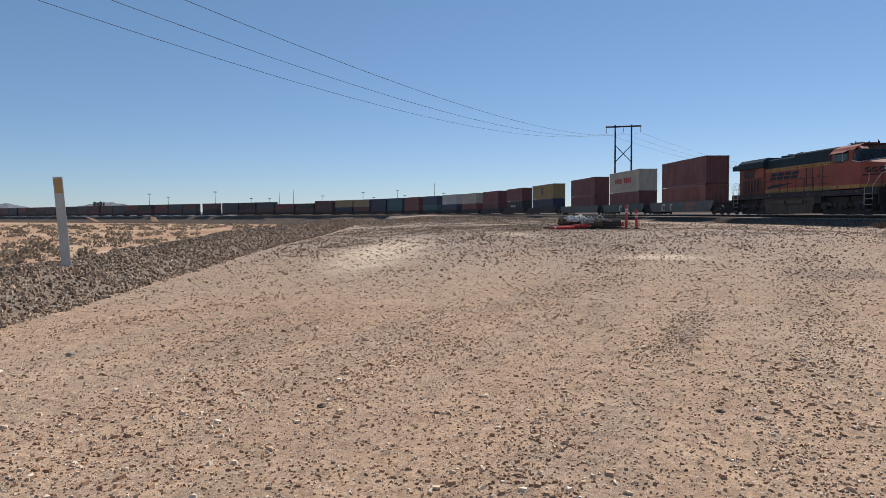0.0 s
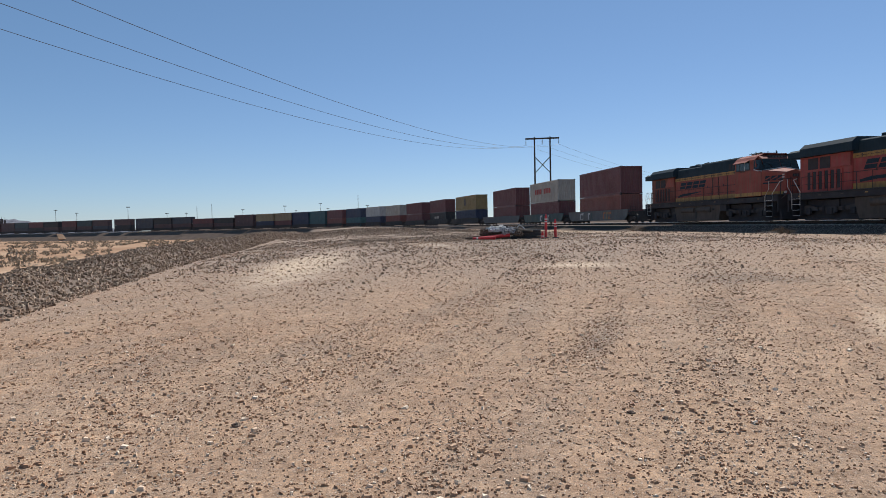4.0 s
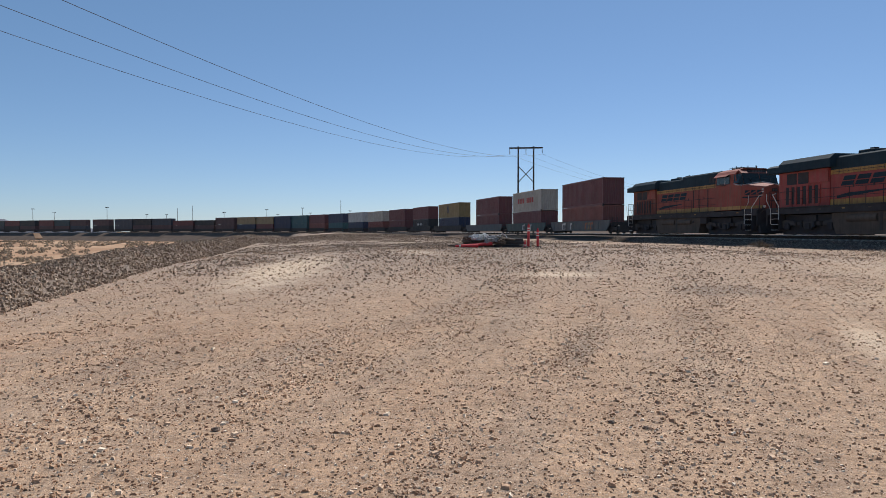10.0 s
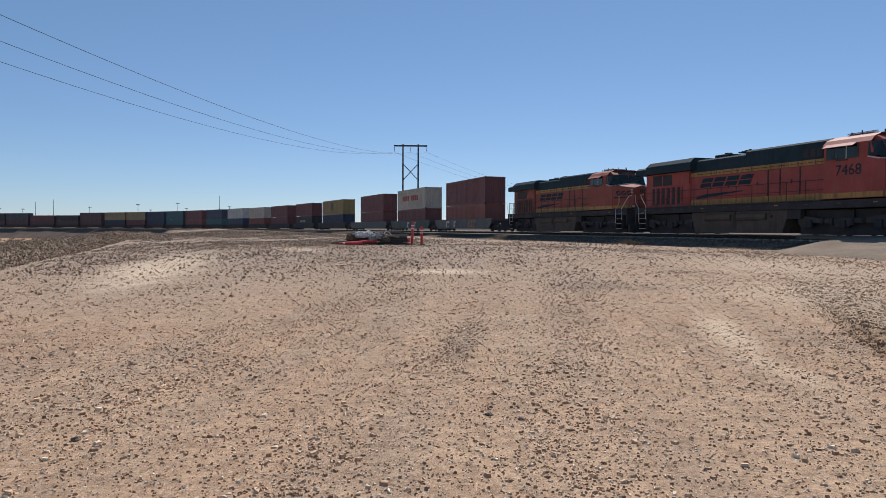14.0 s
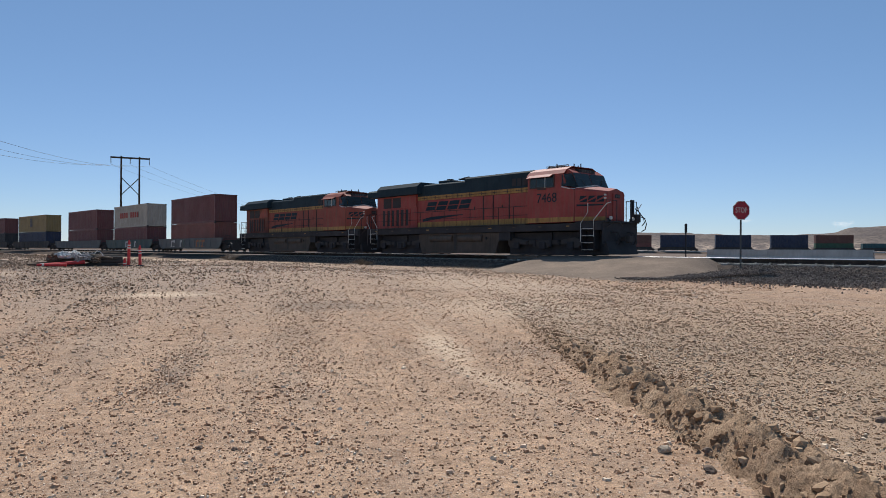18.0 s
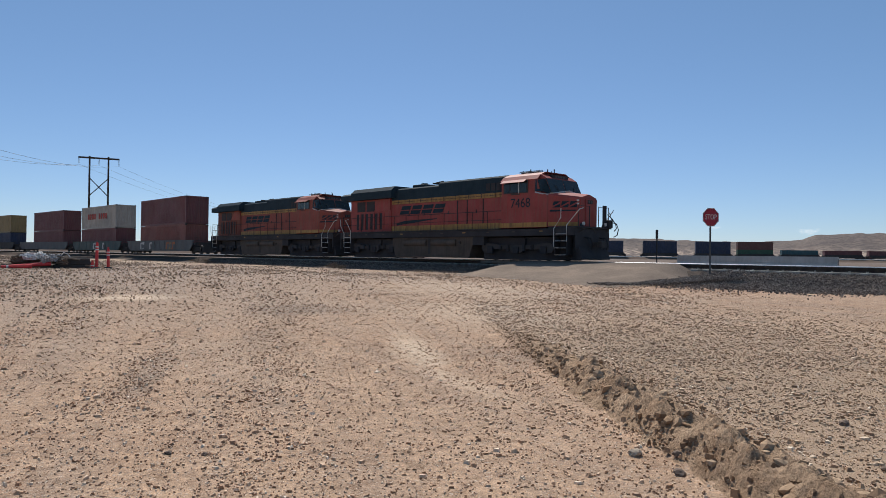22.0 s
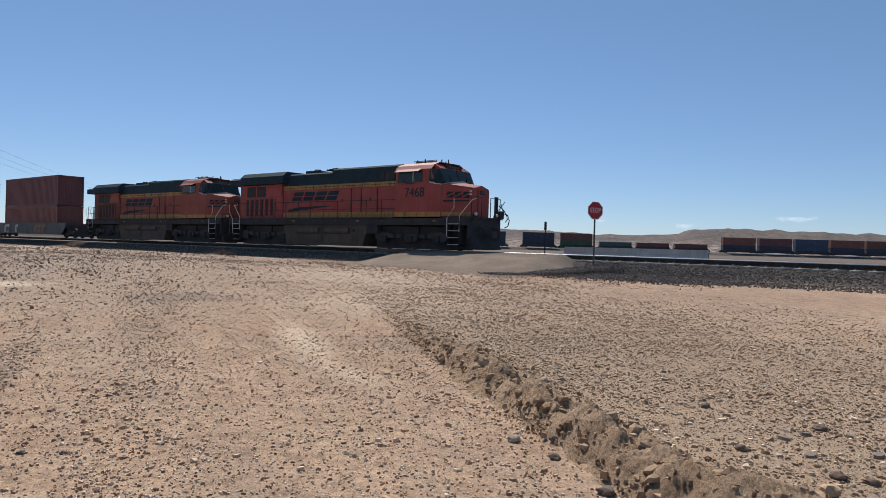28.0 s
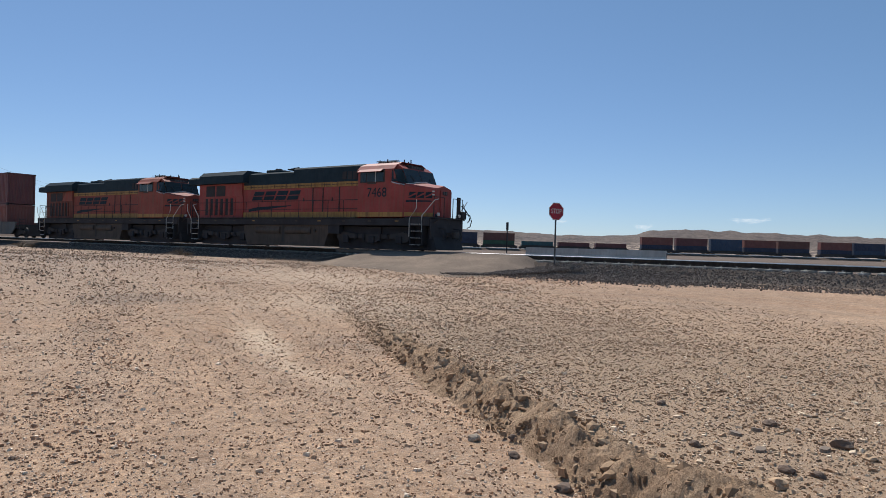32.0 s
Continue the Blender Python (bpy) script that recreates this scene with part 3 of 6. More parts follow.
# ---- locomotives ----
def text_mesh(name, words, size, mat, parent, m, depth=0.008, label=""):
    cu = bpy.data.curves.new(name, "FONT")
    cu.body, cu.size, cu.extrude = words, size, depth
    cu.align_x, cu.align_y = "CENTER", "CENTER"
    tmp = bpy.data.objects.new(name, cu)
    me = bpy.data.meshes.new_from_object(tmp)
    bpy.data.objects.remove(tmp)
    me.materials.append(mat)
    ob = new(name, me)
    ob.parent = parent
    ob.matrix_basis = m
    if label:
        ob["label"] = label
    return ob


def wheel_mesh():
    bm = bmesh.new()
    drum(bm, (0, -0.07, 0), 0.53, 0.14, "y", 24)
    drum(bm, (0, -0.10, 0), 0.46, 0.03, "y", 24)
    drum(bm, (0, -0.16, 0), 0.16, 0.06, "y", 16)
    return finish(bm, "wheel", GRIME)


WHEEL = wheel_mesh()


def truck(loco, xc):
    """A three-axle truck with its side frames, springs, journal boxes and wheels."""
    t = new("truck")
    t.parent = loco
    t["label"] = "grimy black three-axle truck under the locomotive"
    for sy in (-1, 1):
        y0, y1 = sorted((sy * 1.12, sy * 1.26))
        prof = [(-2.65, 0.62), (-2.5, 0.45), (-2.1, 0.42), (-1.75, 0.62), (-0.5, 0.62), (-0.35, 0.42), (0.35, 0.42), (0.5, 0.62), (1.75, 0.62), (2.1, 0.42), (2.5, 0.45), (2.65, 0.62), (2.65, 0.86), (2.2, 0.98), (1.2, 0.84), (-1.2, 0.84), (-2.2, 0.98), (-2.65, 0.86)]
        bm = prism(bmesh.new(), prof, y0, y1)
        part("side_frame", bm, GRIME, t, m=pose(xc, 0, 0))
        for dx in (-1.95, 0, 1.95):
            bm = box(bmesh.new(), -0.2, 0.2, min(sy * 1.2, sy * 1.36), max(sy * 1.2, sy * 1.36), 0.36, 0.76, 0.03)
            part("journal_box", bm, BLACK, t, m=pose(xc + dx, 0, 0))
            w = new("wheel", WHEEL)
            w.parent = t
            w.matrix_basis = pose(xc + dx, sy * 0.78, 0.53, 0, 0, 0 if sy < 0 else 180)
        for dx in (-1.15, 1.15):
            bm = bmesh.new()
            for q in range(4):
                drum(bm, (dx, sy * 1.28, 0.60 + 0.07 * q), 0.11, 0.045, "z", 10)
            part("spring", bm, BLACK, t, m=pose(xc, 0, 0))
            bm = drum(bmesh.new(), (dx * 0.5, sy * 1.3, 0.5), 0.09, 0.36, "z", 10)
            part("brake_cylinder", bm, BLACK, t, m=pose(xc, 0, 0))
    for dx in (-1.95, 0, 1.95):
        part("traction_motor", box(bmesh.new(), xc + dx - 0.55, xc + dx + 0.75, -0.66, 0.66, 0.14, 1.0, 0.05), BLACK, t)
    # added black plates that hide the lit ground beyond, darkening the underside
    for sy in (-1, 1):
        part("under_truck_screen", box(bmesh.new(), xc - 2.75, xc + 2.75, sy * 0.94 - 0.04, sy * 0.94 + 0.04, 0.03, 1.28), BLACK, t)
        for dx in (-1.0, 1.0):
            part("brake_shoe", box(bmesh.new(), xc + dx - 0.3, xc + dx + 0.3, sy * 0.8 - 0.06, sy * 0.8 + 0.06, 0.10, 0.7), GRIME, t)
    # added slab that fills the rest of the bright gap above the rails
    part("under_truck_fill", box(bmesh.new(), xc - 2.7, xc + 2.7, -0.6, 0.6, 0.08, 0.3), BLACK, t)
    part("bolster", box(bmesh.new(), xc - 0.5, xc + 0.5, -1.1, 1.1, 0.7, 1.25), BLACK, t)


def railing(loco, xs, y, z0, z1, mat, r=0.018):
    """Upright posts with a top bar and a middle bar."""
    for x in xs:
        part("railing_post", tube(bmesh.new(), [(x, y, z0), (x, y, z1)], r, 5), mat, loco)
    for z, k in ((z1, 1.0), ((z0 + z1) / 2, 0.8)):
        part("railing_bar", tube(bmesh.new(), [(xs[0], y, z), (xs[-1], y, z)], r * k, 5), mat, loco)


def logo_bars(loco, x0, x1, z0, z1, y, mat, slant=0.55):
    """The road's emblem as four plain slanted blocks over a long tapered swoosh."""
    w = (x1 - x0) / 4
    sl = slant * (z1 - z0)
    a, b = sorted((y, y + (0.012 if y > 0 else -0.012)))
    h = z1 - z0
    for k in range(4):
        # a slanted block in two halves with a thin slit between them
        for lo, hi in ((0.0, 0.44), (0.54, 1.0)):
            q = [(x0 + (k + u) * w + sl * c, z0 + h * c) for u, c in ((0.0, lo), (0.84, lo), (0.84, hi), (0.0, hi))]
            part("emblem_shape", prism(bmesh.new(), q, a, b), mat, loco)
    part("emblem_swoosh", prism(bmesh.new(), [(x0 - 0.3, z0 - 0.72), (x1 - 0.7, z0 - 0.38), (x1 - 0.7, z0 - 0.34), (x0 + 0.6, z0 - 0.42), (x0 - 0.3, z0 - 0.56)], a, b), mat, loco)


def side_panel(bm, x0, x1, z0, z1, y, t):
    y0, y1 = sorted((y, y + t))
    return box(bm, x0, x1, y0, y1, z0, z1)


def locomotive(m, label, number, body, dusty):
    g = thing("locomotive", m, label, "locomotive", "coupled locomotives")
    # frame and deck
    part("underframe", box(bmesh.new(), -21.6, -0.75, -1.48, 1.48, 1.33, 1.72, 0.02), BLACK, g, "black sill with walkway edge")
    part("walkway_deck", box(bmesh.new(), -21.5, -5.9, -1.53, 1.53, 1.724, 1.775), GRIME, g)
    for sy in (-1, 1):
        for k in range(10):
            x = -20.6 + k * 1.95
            part("reflector", side_panel(bmesh.new(), x, x + 0.24, 1.54, 1.60, sy * 1.48, sy * 0.006), TANKTAN if k % 3 else YELLOW, g)
    # engine hood: orange below, yellow band, dark green above
    hw = 1.06
    part("engine_hood", box(bmesh.new(), -16.2, -5.75, -hw, hw, 1.78, 3.58, 0.02), body, g, "orange engine hood side")
    part("hood_stripe", box(bmesh.new(), -16.2, -5.75, -hw - 0.012, hw + 0.012, 3.584, 3.85), YELLOW, g, "yellow stripe along the hood")
    prof = [(-hw, 3.854), (-hw, 4.70), (-0.95, 4.80), (0.95, 4.80), (hw, 4.70), (hw, 3.854)]
    part("hood_top", prism(bmesh.new(), prof, -11.5, -5.75, "x"), GREEN, g, "dark green upper hood")
    prof2 = [(-hw, 3.854), (-hw, 4.53), (-0.95, 4.62), (0.95, 4.62), (hw, 4.53), (hw, 3.854)]
    part("hood_top", prism(bmesh.new(), prof2, -16.2, -11.504, "x"), GREEN, g)
    part("lower_stripe", box(bmesh.new(), -16.2, -5.75, -hw - 0.014, hw + 0.014, 1.80, 2.12), YELLOW, g, "yellow band at the foot of the hood")
    for sy in (-1, 1):
        yy = sy * (hw + 0.015)
        for x in (-9.79, -8.94, -7.61):
            part("door_seam", side_panel(bmesh.new(), x - 0.035, x + 0.035, 2.12, 3.55, yy - sy * 0.02, sy * 0.03), BLACK, g)
        for x in (-14.4, -12.9, -10.6, -8.2):
            part("door_latch", side_panel(bmesh.new(), x, x + 0.06, 2.75, 2.95, yy - sy * 0.02, sy * 0.04), GRIME, g)
        for k in range(9):
            x = -15.9 + k * 1.1
            part("stripe_vent", side_panel(bmesh.new(), x, x + 0.98, 3.70, 3.725, yy - sy * 0.02, sy * 0.034), BLACK, g)
            part("stripe_vent", side_panel(bmesh.new(), x + 0.45, x + 0.47, 3.60, 3.83, yy - sy * 0.02, sy * 0.036), GRIME, g)
        logo_bars(g, -15.35, -10.95, 2.88, 3.43, yy, GREEN)
    # louvred blower housing by the cab
    for k in range(4):
        part("side_grille", side_panel(bmesh.new(), -7.4 + k * 0.42, -7.08 + k * 0.42, 3.98, 4.42, -hw + 0.01, -0.03), BLACK, g)
    # radiator wing
    wp = [(-1.5, 4.02), (-1.5, 4.52), (-1.18, 4.80), (1.18, 4.80), (1.5, 4.52), (1.5, 4.02)]
    part("radiator_wing", prism(bmesh.new(), wp, -20.4, -15.75, "x"), GREEN, g, "dark green overhanging radiator hood")
    wp2 = [(-1.42, 4.02), (-1.42, 4.40), (-1.15, 4.54), (1.15, 4.54), (1.42, 4.40), (1.42, 4.02)]
    part("radiator_end", prism(bmesh.new(), wp2, -21.75, -20.404, "x"), GREEN, g)
    for k in range(7):
        part("radiator_louvre", box(bmesh.new(), -20.2 + k * 0.62, -19.75 + k * 0.62, -0.9, 0.9, 4.804, 4.84), GRIME, g)
    part("rear_hood", box(bmesh.new(), -20.9, -16.204, -1.12, 1.12, 1.78, 4.016, 0.02), ORANGE_SOOT if dusty else body, g, "soot-stained orange rear hood" if dusty else "orange rear hood under the radiators")
    for sy in (-1, 1):
        for k in range(6):
            x = -20.15 + k * 0.54
            part("grille_slot", side_panel(bmesh.new(), x, x + 0.30, 1.95, 3.05, sy * 1.115, sy * 0.02), BLACK, g, "black vertical air slot")
            part("slot_rib", side_panel(bmesh.new(), x + 0.32, x + 0.50, 1.93, 3.07, sy * 1.115, sy * 0.05), ORANGE_SOOT if dusty else body, g)
        for x in (-20.1, -19.0):
            part("intake_screen", side_panel(bmesh.new(), x, x + 0.95, 3.2, 3.9, sy * 1.115, sy * 0.02), BLACK, g, "dark intake screen")
    for sy in (-1, 1):
        bm = prism(bmesh.new(), [(-18.0, 3.2), (-17.3, 4.0), (-16.25, 4.0), (-16.25, 3.2)], sy * 1.12, sy * 1.2)
        part("intake_gusset", bm, body, g)
    # roof furniture
    part("exhaust_silencer", box(bmesh.new(), -14.75, -13.5, -0.5, 0.5, 4.62, 4.86, 0.04), GREEN, g)
    part("exhaust_stack", drum(bmesh.new(), (-14.1, 0, 4.86), 0.22, 0.1, "z", 14), BLACK, g)
    horn = new("air_horn")
    horn.parent = g
    for k, (dy, ln) in enumerate(((-0.3, 0.5), (-0.12, 0.62), (0.06, 0.55), (0.24, 0.45), (-0.2, 0.4))):
        bm = drum(bmesh.new(), (-12.75, dy, 4.86 + 0.05 * (k % 2)), 0.03, ln, "x", 10, 0.09)
        part("trumpet", bm, BLACK, horn)
    part("manifold", drum(bmesh.new(), (-12.78, -0.4, 4.84), 0.05, 0.8, "y", 10), BLACK, horn)
    for x in (-10.4, -9.2, -8.0):
        part("roof_hatch", box(bmesh.new(), x - 0.5, x + 0.5, -0.6, 0.6, 4.804, 4.86, 0.02), GREEN, g)
    # cab
    cp = [(-1.53, 1.78), (-1.53, 4.36), (-1.30, 4.58), (-0.85, 4.76), (0.85, 4.76), (1.30, 4.58), (1.53, 4.36), (1.53, 1.78)]
    part("cab", prism(bmesh.new(), cp, -5.74, -3.40, "x"), body, g, "orange operator's cab")
    cr = [(-1.56, 4.37), (-1.32, 4.61), (-0.86, 4.80), (0.86, 4.80), (1.32, 4.61), (1.56, 4.37), (1.53, 4.34), (1.3, 4.57), (0.84, 4.76), (-0.84, 4.76), (-1.3, 4.57), (-1.53, 4.34)]
    part("cab_roof", prism(bmesh.new(), cr, -5.80, -3.15, "x"), body, g, "sunlit orange cab roof")
    part("cab_stripe", box(bmesh.new(), -5.74, -2.5, -1.545, 1.545, 1.80, 2.05), YELLOW, g)
    part("roof_conditioner", box(bmesh.new(), -5.2, -3.9, -0.55, 0.55, 4.80, 4.93, 0.03), GRIME, g)
    for k, (x, y) in enumerate(((-4.9, -0.7), (-4.3, -0.75), (-3.5, 0.3), (-3.4, -0.4), (-4.0, 0.7))):
        part("antenna", tube(bmesh.new(), [(x, y, 4.78), (x, y, 4.98 + 0.04 * (k % 3))], 0.03, 6), BLACK, g)
    part("roof_rail", tube(bmesh.new(), [(-5.0, -0.85, 4.77), (-5.0, -0.85, 4.9), (-3.4, -0.85, 4.9), (-3.4, -0.85, 4.77)], 0.018, 5), BLACK, g)
    # cab side windows with frames and the sun visor
    for sy in (-1, 1):
        y = sy * 1.535
        part("window_frame", side_panel(bmesh.new(), -5.58, -3.80, 3.66, 4.36, y, sy * 0.02), GRIME, g)
        for x0, x1 in ((-5.50, -5.12), (-5.06, -4.48), (-4.42, -3.88)):
            part("side_window", side_panel(bmesh.new(), x0, x1, 3.72, 4.30, y + sy * 0.004, sy * 0.022), GLASS, g, "dark cab side window")
        part("window_mullion", side_panel(bmesh.new(), -4.47, -4.43, 3.66, 4.36, y, sy * 0.035), REFLECT, g)
        bm = bmesh.new()
        prism(bm, [(sy * 1.54, 4.36), (sy * 1.80, 4.22), (sy * 1.80, 4.24), (sy * 1.54, 4.40)], -5.62, -3.9, "x")
        part("sun_visor", bm, body, g, "orange visor over the cab windows")
        part("armrest", side_panel(bmesh.new(), -5.0, -4.4, 3.58, 3.64, y, sy * 0.06), GRIME, g)
        text_mesh("road_number", number, 0.72, GREEN, g, Matrix.Translation((-4.35, sy * 1.537, 3.10)) @ Euler((radians(90), 0, 0 if sy < 0 else radians(180))).to_matrix().to_4x4(), 0.004, "dark painted number under the cab window")
    # front of cab with windshield, leaning back
    fr = [(-3.40, 1.78), (-2.35, 1.78), (-2.35, 3.42), (-2.75, 4.40), (-3.1, 4.62), (-3.40, 4.62)]
    part("cab_front", prism(bmesh.new(), fr, -1.30, 1.30), body, g)
    for sy in (-1, 1):
        y0, y1 = sorted((sy * 1.30, sy * 1.53))
        q = [(-3.404, 1.78), (-2.455, 1.78), (-2.455, 3.42), (-2.82, 3.6), (-2.95, 3.64), (-3.2, 4.36), (-3.404, 4.36)]
        part("cab_corner", prism(bmesh.new(), q, y0, y1), body, g)
        bm = bmesh.new()
        vs = [bm.verts.new(c) for c in ((-3.30, sy * 1.54, 4.30), (-2.80, sy * 1.315, 4.34), (-2.36, sy * 1.315, 3.50), (-2.80, sy * 1.54, 3.66), (-3.30, sy * 1.56, 3.70))]
        f = bm.faces.new(vs)
        ex = bmesh.ops.extrude_face_region(bm, geom=[f])
        for v in ex["geom"]:
            if isinstance(v, bmesh.types.BMVert):
                v.co += Vector((0.02, sy * 0.02, 0.01))
        bmesh.ops.recalc_face_normals(bm, faces=bm.faces)
        part("corner_window", bm, GLASS, g, "dark wraparound windshield side")
        y0, y1 = sorted((sy * 0.03, sy * 1.312))
        bm = bmesh.new()
        prism(bm, [(-2.325, 3.50), (-2.725, 4.38), (-2.755, 4.38), (-2.36, 3.50)], y0, y1)
        part("windshield", bm, GLASS, g, "dark windshield pane")
        part("windshield_wiper", tube(bmesh.new(), [(-2.30, sy * 0.5, 3.5), (-2.52, sy * 0.85, 4.05)], 0.015, 5), BLACK, g)
    part("number_board", box(bmesh.new(), -3.08, -2.86, -0.7, 0.7, 4.44, 4.64), BLACK, g, "dark number board over the windshield")
    for k in range(4):
        part("board_bar", box(bmesh.new(), -2.862, -2.852, -0.42 + k * 0.22, -0.28 + k * 0.22, 4.48, 4.60), GALV, g)
    # nose
    nm = bmesh.new()
    sec = lambda w, zt, c: [(-w, 1.80), (-w, zt - c), (-w + c * 0.8, zt), (0, zt + 0.16), (w - c * 0.8, zt), (w, zt - c), (w, 1.80)]
    prism(nm, sec(1.51, 3.56, 0.10), -2.45, -0.95, "x", taper=sec(0.70, 3.34, 0.10))
    part("nose", nm, body, g, "orange short hood nose")
    prism_top = bmesh.new()
    prism(prism_top, [(-1.42, 3.575), (0, 3.735), (1.42, 3.575), (1.42, 3.545), (0, 3.70), (-1.42, 3.545)], -2.42, -2.22, "x")
    part("windshield_sill", prism_top, REFLECT, g, "pale ledge below the windshield")
    part("nose_door", box(bmesh.new(), -0.95, -0.88, -0.34, 0.34, 1.85, 3.25, 0.01), body, g)
    part("headlight_housing", box(bmesh.new(), -0.98, -0.86, -0.22, 0.22, 3.0, 3.2, 0.02), BLACK, g)
    for dy in (-0.1, 0.1):
        part("headlight", drum(bmesh.new(), (-0.865, dy, 3.1), 0.075, 0.02, "x", 12), GALV, g)
    for sy in (-1, 1):
        for z in (2.95, 3.12):
            part("marker_light", box(bmesh.new(), -1.12, -1.02, min(sy * 0.72, sy * 0.82), max(sy * 0.72, sy * 0.82), z, z + 0.08), REFLECT, g)
        part("ditch_light", drum(bmesh.new(), (-0.62, sy * 0.95, 1.95), 0.09, 0.08, "x", 12), REFLECT, g)
        part("ditch_light_bracket", box(bmesh.new(), -0.75, -0.62, sy * 0.95 - 0.07, sy * 0.95 + 0.07, 1.75, 1.95), BLACK, g)
        # paint on the slanting side of the nose
        slope = pose(-2.45, sy * 1.51, 0, 0, 0, -sy * 28.37)
        a, b = sorted((0.002 * sy, 0.014 * sy))
        part("nose_stripe", box(bmesh.new(), 0.02, 1.60, a, b, 1.84, 2.04), YELLOW, g, m=slope)
        for k in range(3):
            x0 = 0.22 + k * 0.44
            for shape in (((0.0, 2.80), (0.40, 2.80), (0.44, 3.00)), ((0.02, 2.88), (0.46, 3.12), (0.08, 3.12))):
                part("nose_emblem_shape", prism(bmesh.new(), [(x0 + u, z) for u, z in shape], a, b), GREEN, g, m=slope)
        part("nose_emblem_bar", prism(bmesh.new(), [(0.10, 2.58), (1.5, 2.62), (1.45, 2.68), (0.10, 2.68)], a, b), GREEN, g, m=slope)
    bm = bmesh.new()
    tube(bm, [(-3.28, -1.575, 3.66), (-2.80, -1.56, 3.54), (-2.42, -1.33, 3.50), (-2.28, -0.7, 3.66), (-2.22, 0, 3.745), (-2.28, 0.7, 3.66), (-2.42, 1.33, 3.50), (-2.80, 1.56, 3.54), (-3.28, 1.575, 3.66)], 0.032, 6)
    part("window_ledge", bm, REFLECT, g, "bright bent ledge under the windshield")
    for y in (0.84, 1.02):
        part("handrail_stand", box(bmesh.new(), -0.66, -0.58, y - 0.05, y + 0.05, 1.80, 2.95, 0.01), BLACK, g)
    part("hose_rack", box(bmesh.new(), -0.60, -0.40, 1.05, 1.4, 1.78, 2.20, 0.03), BLACK, g)
    bm = bmesh.new()
    tube(bm, [(-0.62, 1.2, 2.5), (-0.4, 1.25, 2.3), (-0.22, 1.35, 2.0), (-0.12, 1.3, 1.75), (-0.2, 1.2, 1.6)], 0.028, 6)
    tube(bm, [(-0.5, 1.3, 2.1), (-0.2, 1.42, 2.0), (-0.1, 1.45, 1.7), (-0.15, 1.4, 1.4), (-0.3, 1.3, 1.3)], 0.028, 6)
    part("multiple_unit_hose", bm, BLACK, g)
    # front platform, steps and grab irons
    part("front_platform", box(bmesh.new(), -2.45, -0.55, -1.48, 1.48, 1.724, 1.80), BLACK, g)
    part("pilot", box(bmesh.new(), -0.76, -0.66, -1.45, 1.45, 0.62, 1.72, 0.02), BLACK, g, "black pilot plate")
    # added black block that keeps the space behind the pilot dark
    part("pilot_gap_screen", box(bmesh.new(), -2.3, -0.765, -0.98, 0.98, 0.09, 1.3), BLACK, g)
    part("plow", prism(bmesh.new(), [(-0.70, 0.10), (-0.38, 0.12), (-0.44, 0.30), (-0.62, 0.78), (-0.72, 0.78)], -1.3, 1.15), BLACK, g, "black snow plow blade")
    for xc, sgn in ((-1.62, 1), (-20.75, 1)):
        for sy in (-1, 1):
            st = new("stairwell")
            st.parent = g
            y0, y1 = sorted((sy * 1.05, sy * 1.5))
            for k in range(4):
                part("tread", box(bmesh.new(), xc - 0.36, xc + 0.36, y0, y1, 0.30 + 0.36 * k, 0.34 + 0.36 * k), GRIME if k % 2 else BLACK, st)
                part("tread_edge", box(bmesh.new(), xc - 0.36, xc + 0.36, min(sy * 1.5, sy * 1.515), max(sy * 1.5, sy * 1.515), 0.318 + 0.36 * k, 0.342 + 0.36 * k), RAILING, st)
            part("stair_back", box(bmesh.new(), xc - 0.4, xc + 0.4, min(sy * 1.0, sy * 1.04), max(sy * 1.0, sy * 1.04), 0.25, 1.33), BLACK, st)
            for dx in (-0.4, 0.4):
                part("stair_cheek", box(bmesh.new(), xc + dx - 0.02, xc + dx + 0.02, min(sy * 1.05, sy * 1.48), max(sy * 1.05, sy * 1.48), 0.35, 1.33), BLACK, st)
            a = 0.75 if xc > -10 else -0.75
            part("grab_iron", tube(bmesh.new(), [(xc - 0.42, sy * 1.52, 0.75), (xc - 0.42, sy * 1.52, 1.7), (xc - 0.42 + a * 0.6, sy * 1.52, 2.25), (xc - 0.42 + a * 0.6, sy * 1.52, 2.72)], 0.022, 6), RAILING, st, "pale bent grab iron")
            part("grab_iron", tube(bmesh.new(), [(xc + 0.40, sy * 1.52, 1.0), (xc + 0.40, sy * 1.52, 1.85), (xc + 0.40 + a, sy * 1.45, 2.65), (xc + 0.55 + a, sy * 1.3, 2.72)], 0.022, 6), RAILING, st)
    # walkway railings
    for sy in (-1, 1):
        railing(g, [-20.3 + 1.22 * k for k in range(13)], sy * 1.47, 1.77, 2.76, BLACK)
    bm = bmesh.new()
    tube(bm, [(-0.62, -1.3, 1.8), (-0.62, -1.3, 2.85), (-0.62, -0.4, 2.85), (-0.62, -0.4, 1.8)], 0.025, 5)
    tube(bm, [(-0.62, 1.3, 1.8), (-0.62, 1.3, 2.85), (-0.62, 0.4, 2.85), (-0.62, 0.4, 1.8)], 0.025, 5)
    part("front_railing", bm, BLACK, g)
    for y in (-1.4, -0.9, -0.4, 0.4, 0.9, 1.4):
        part("rear_railing_post", tube(bmesh.new(), [(-21.45, y, 1.77), (-21.45, y, 2.85)], 0.022, 5), BLACK, g)
    for z in (2.3, 2.862):
        part("rear_railing_bar", tube(bmesh.new(), [(-21.45, -1.42, z), (-21.45, 1.42, z)], 0.022, 5), BLACK, g)
    part("rear_plate", box(bmesh.new(), -21.72, -21.6, -1.45, 1.45, 0.62, 1.75), BLACK, g)
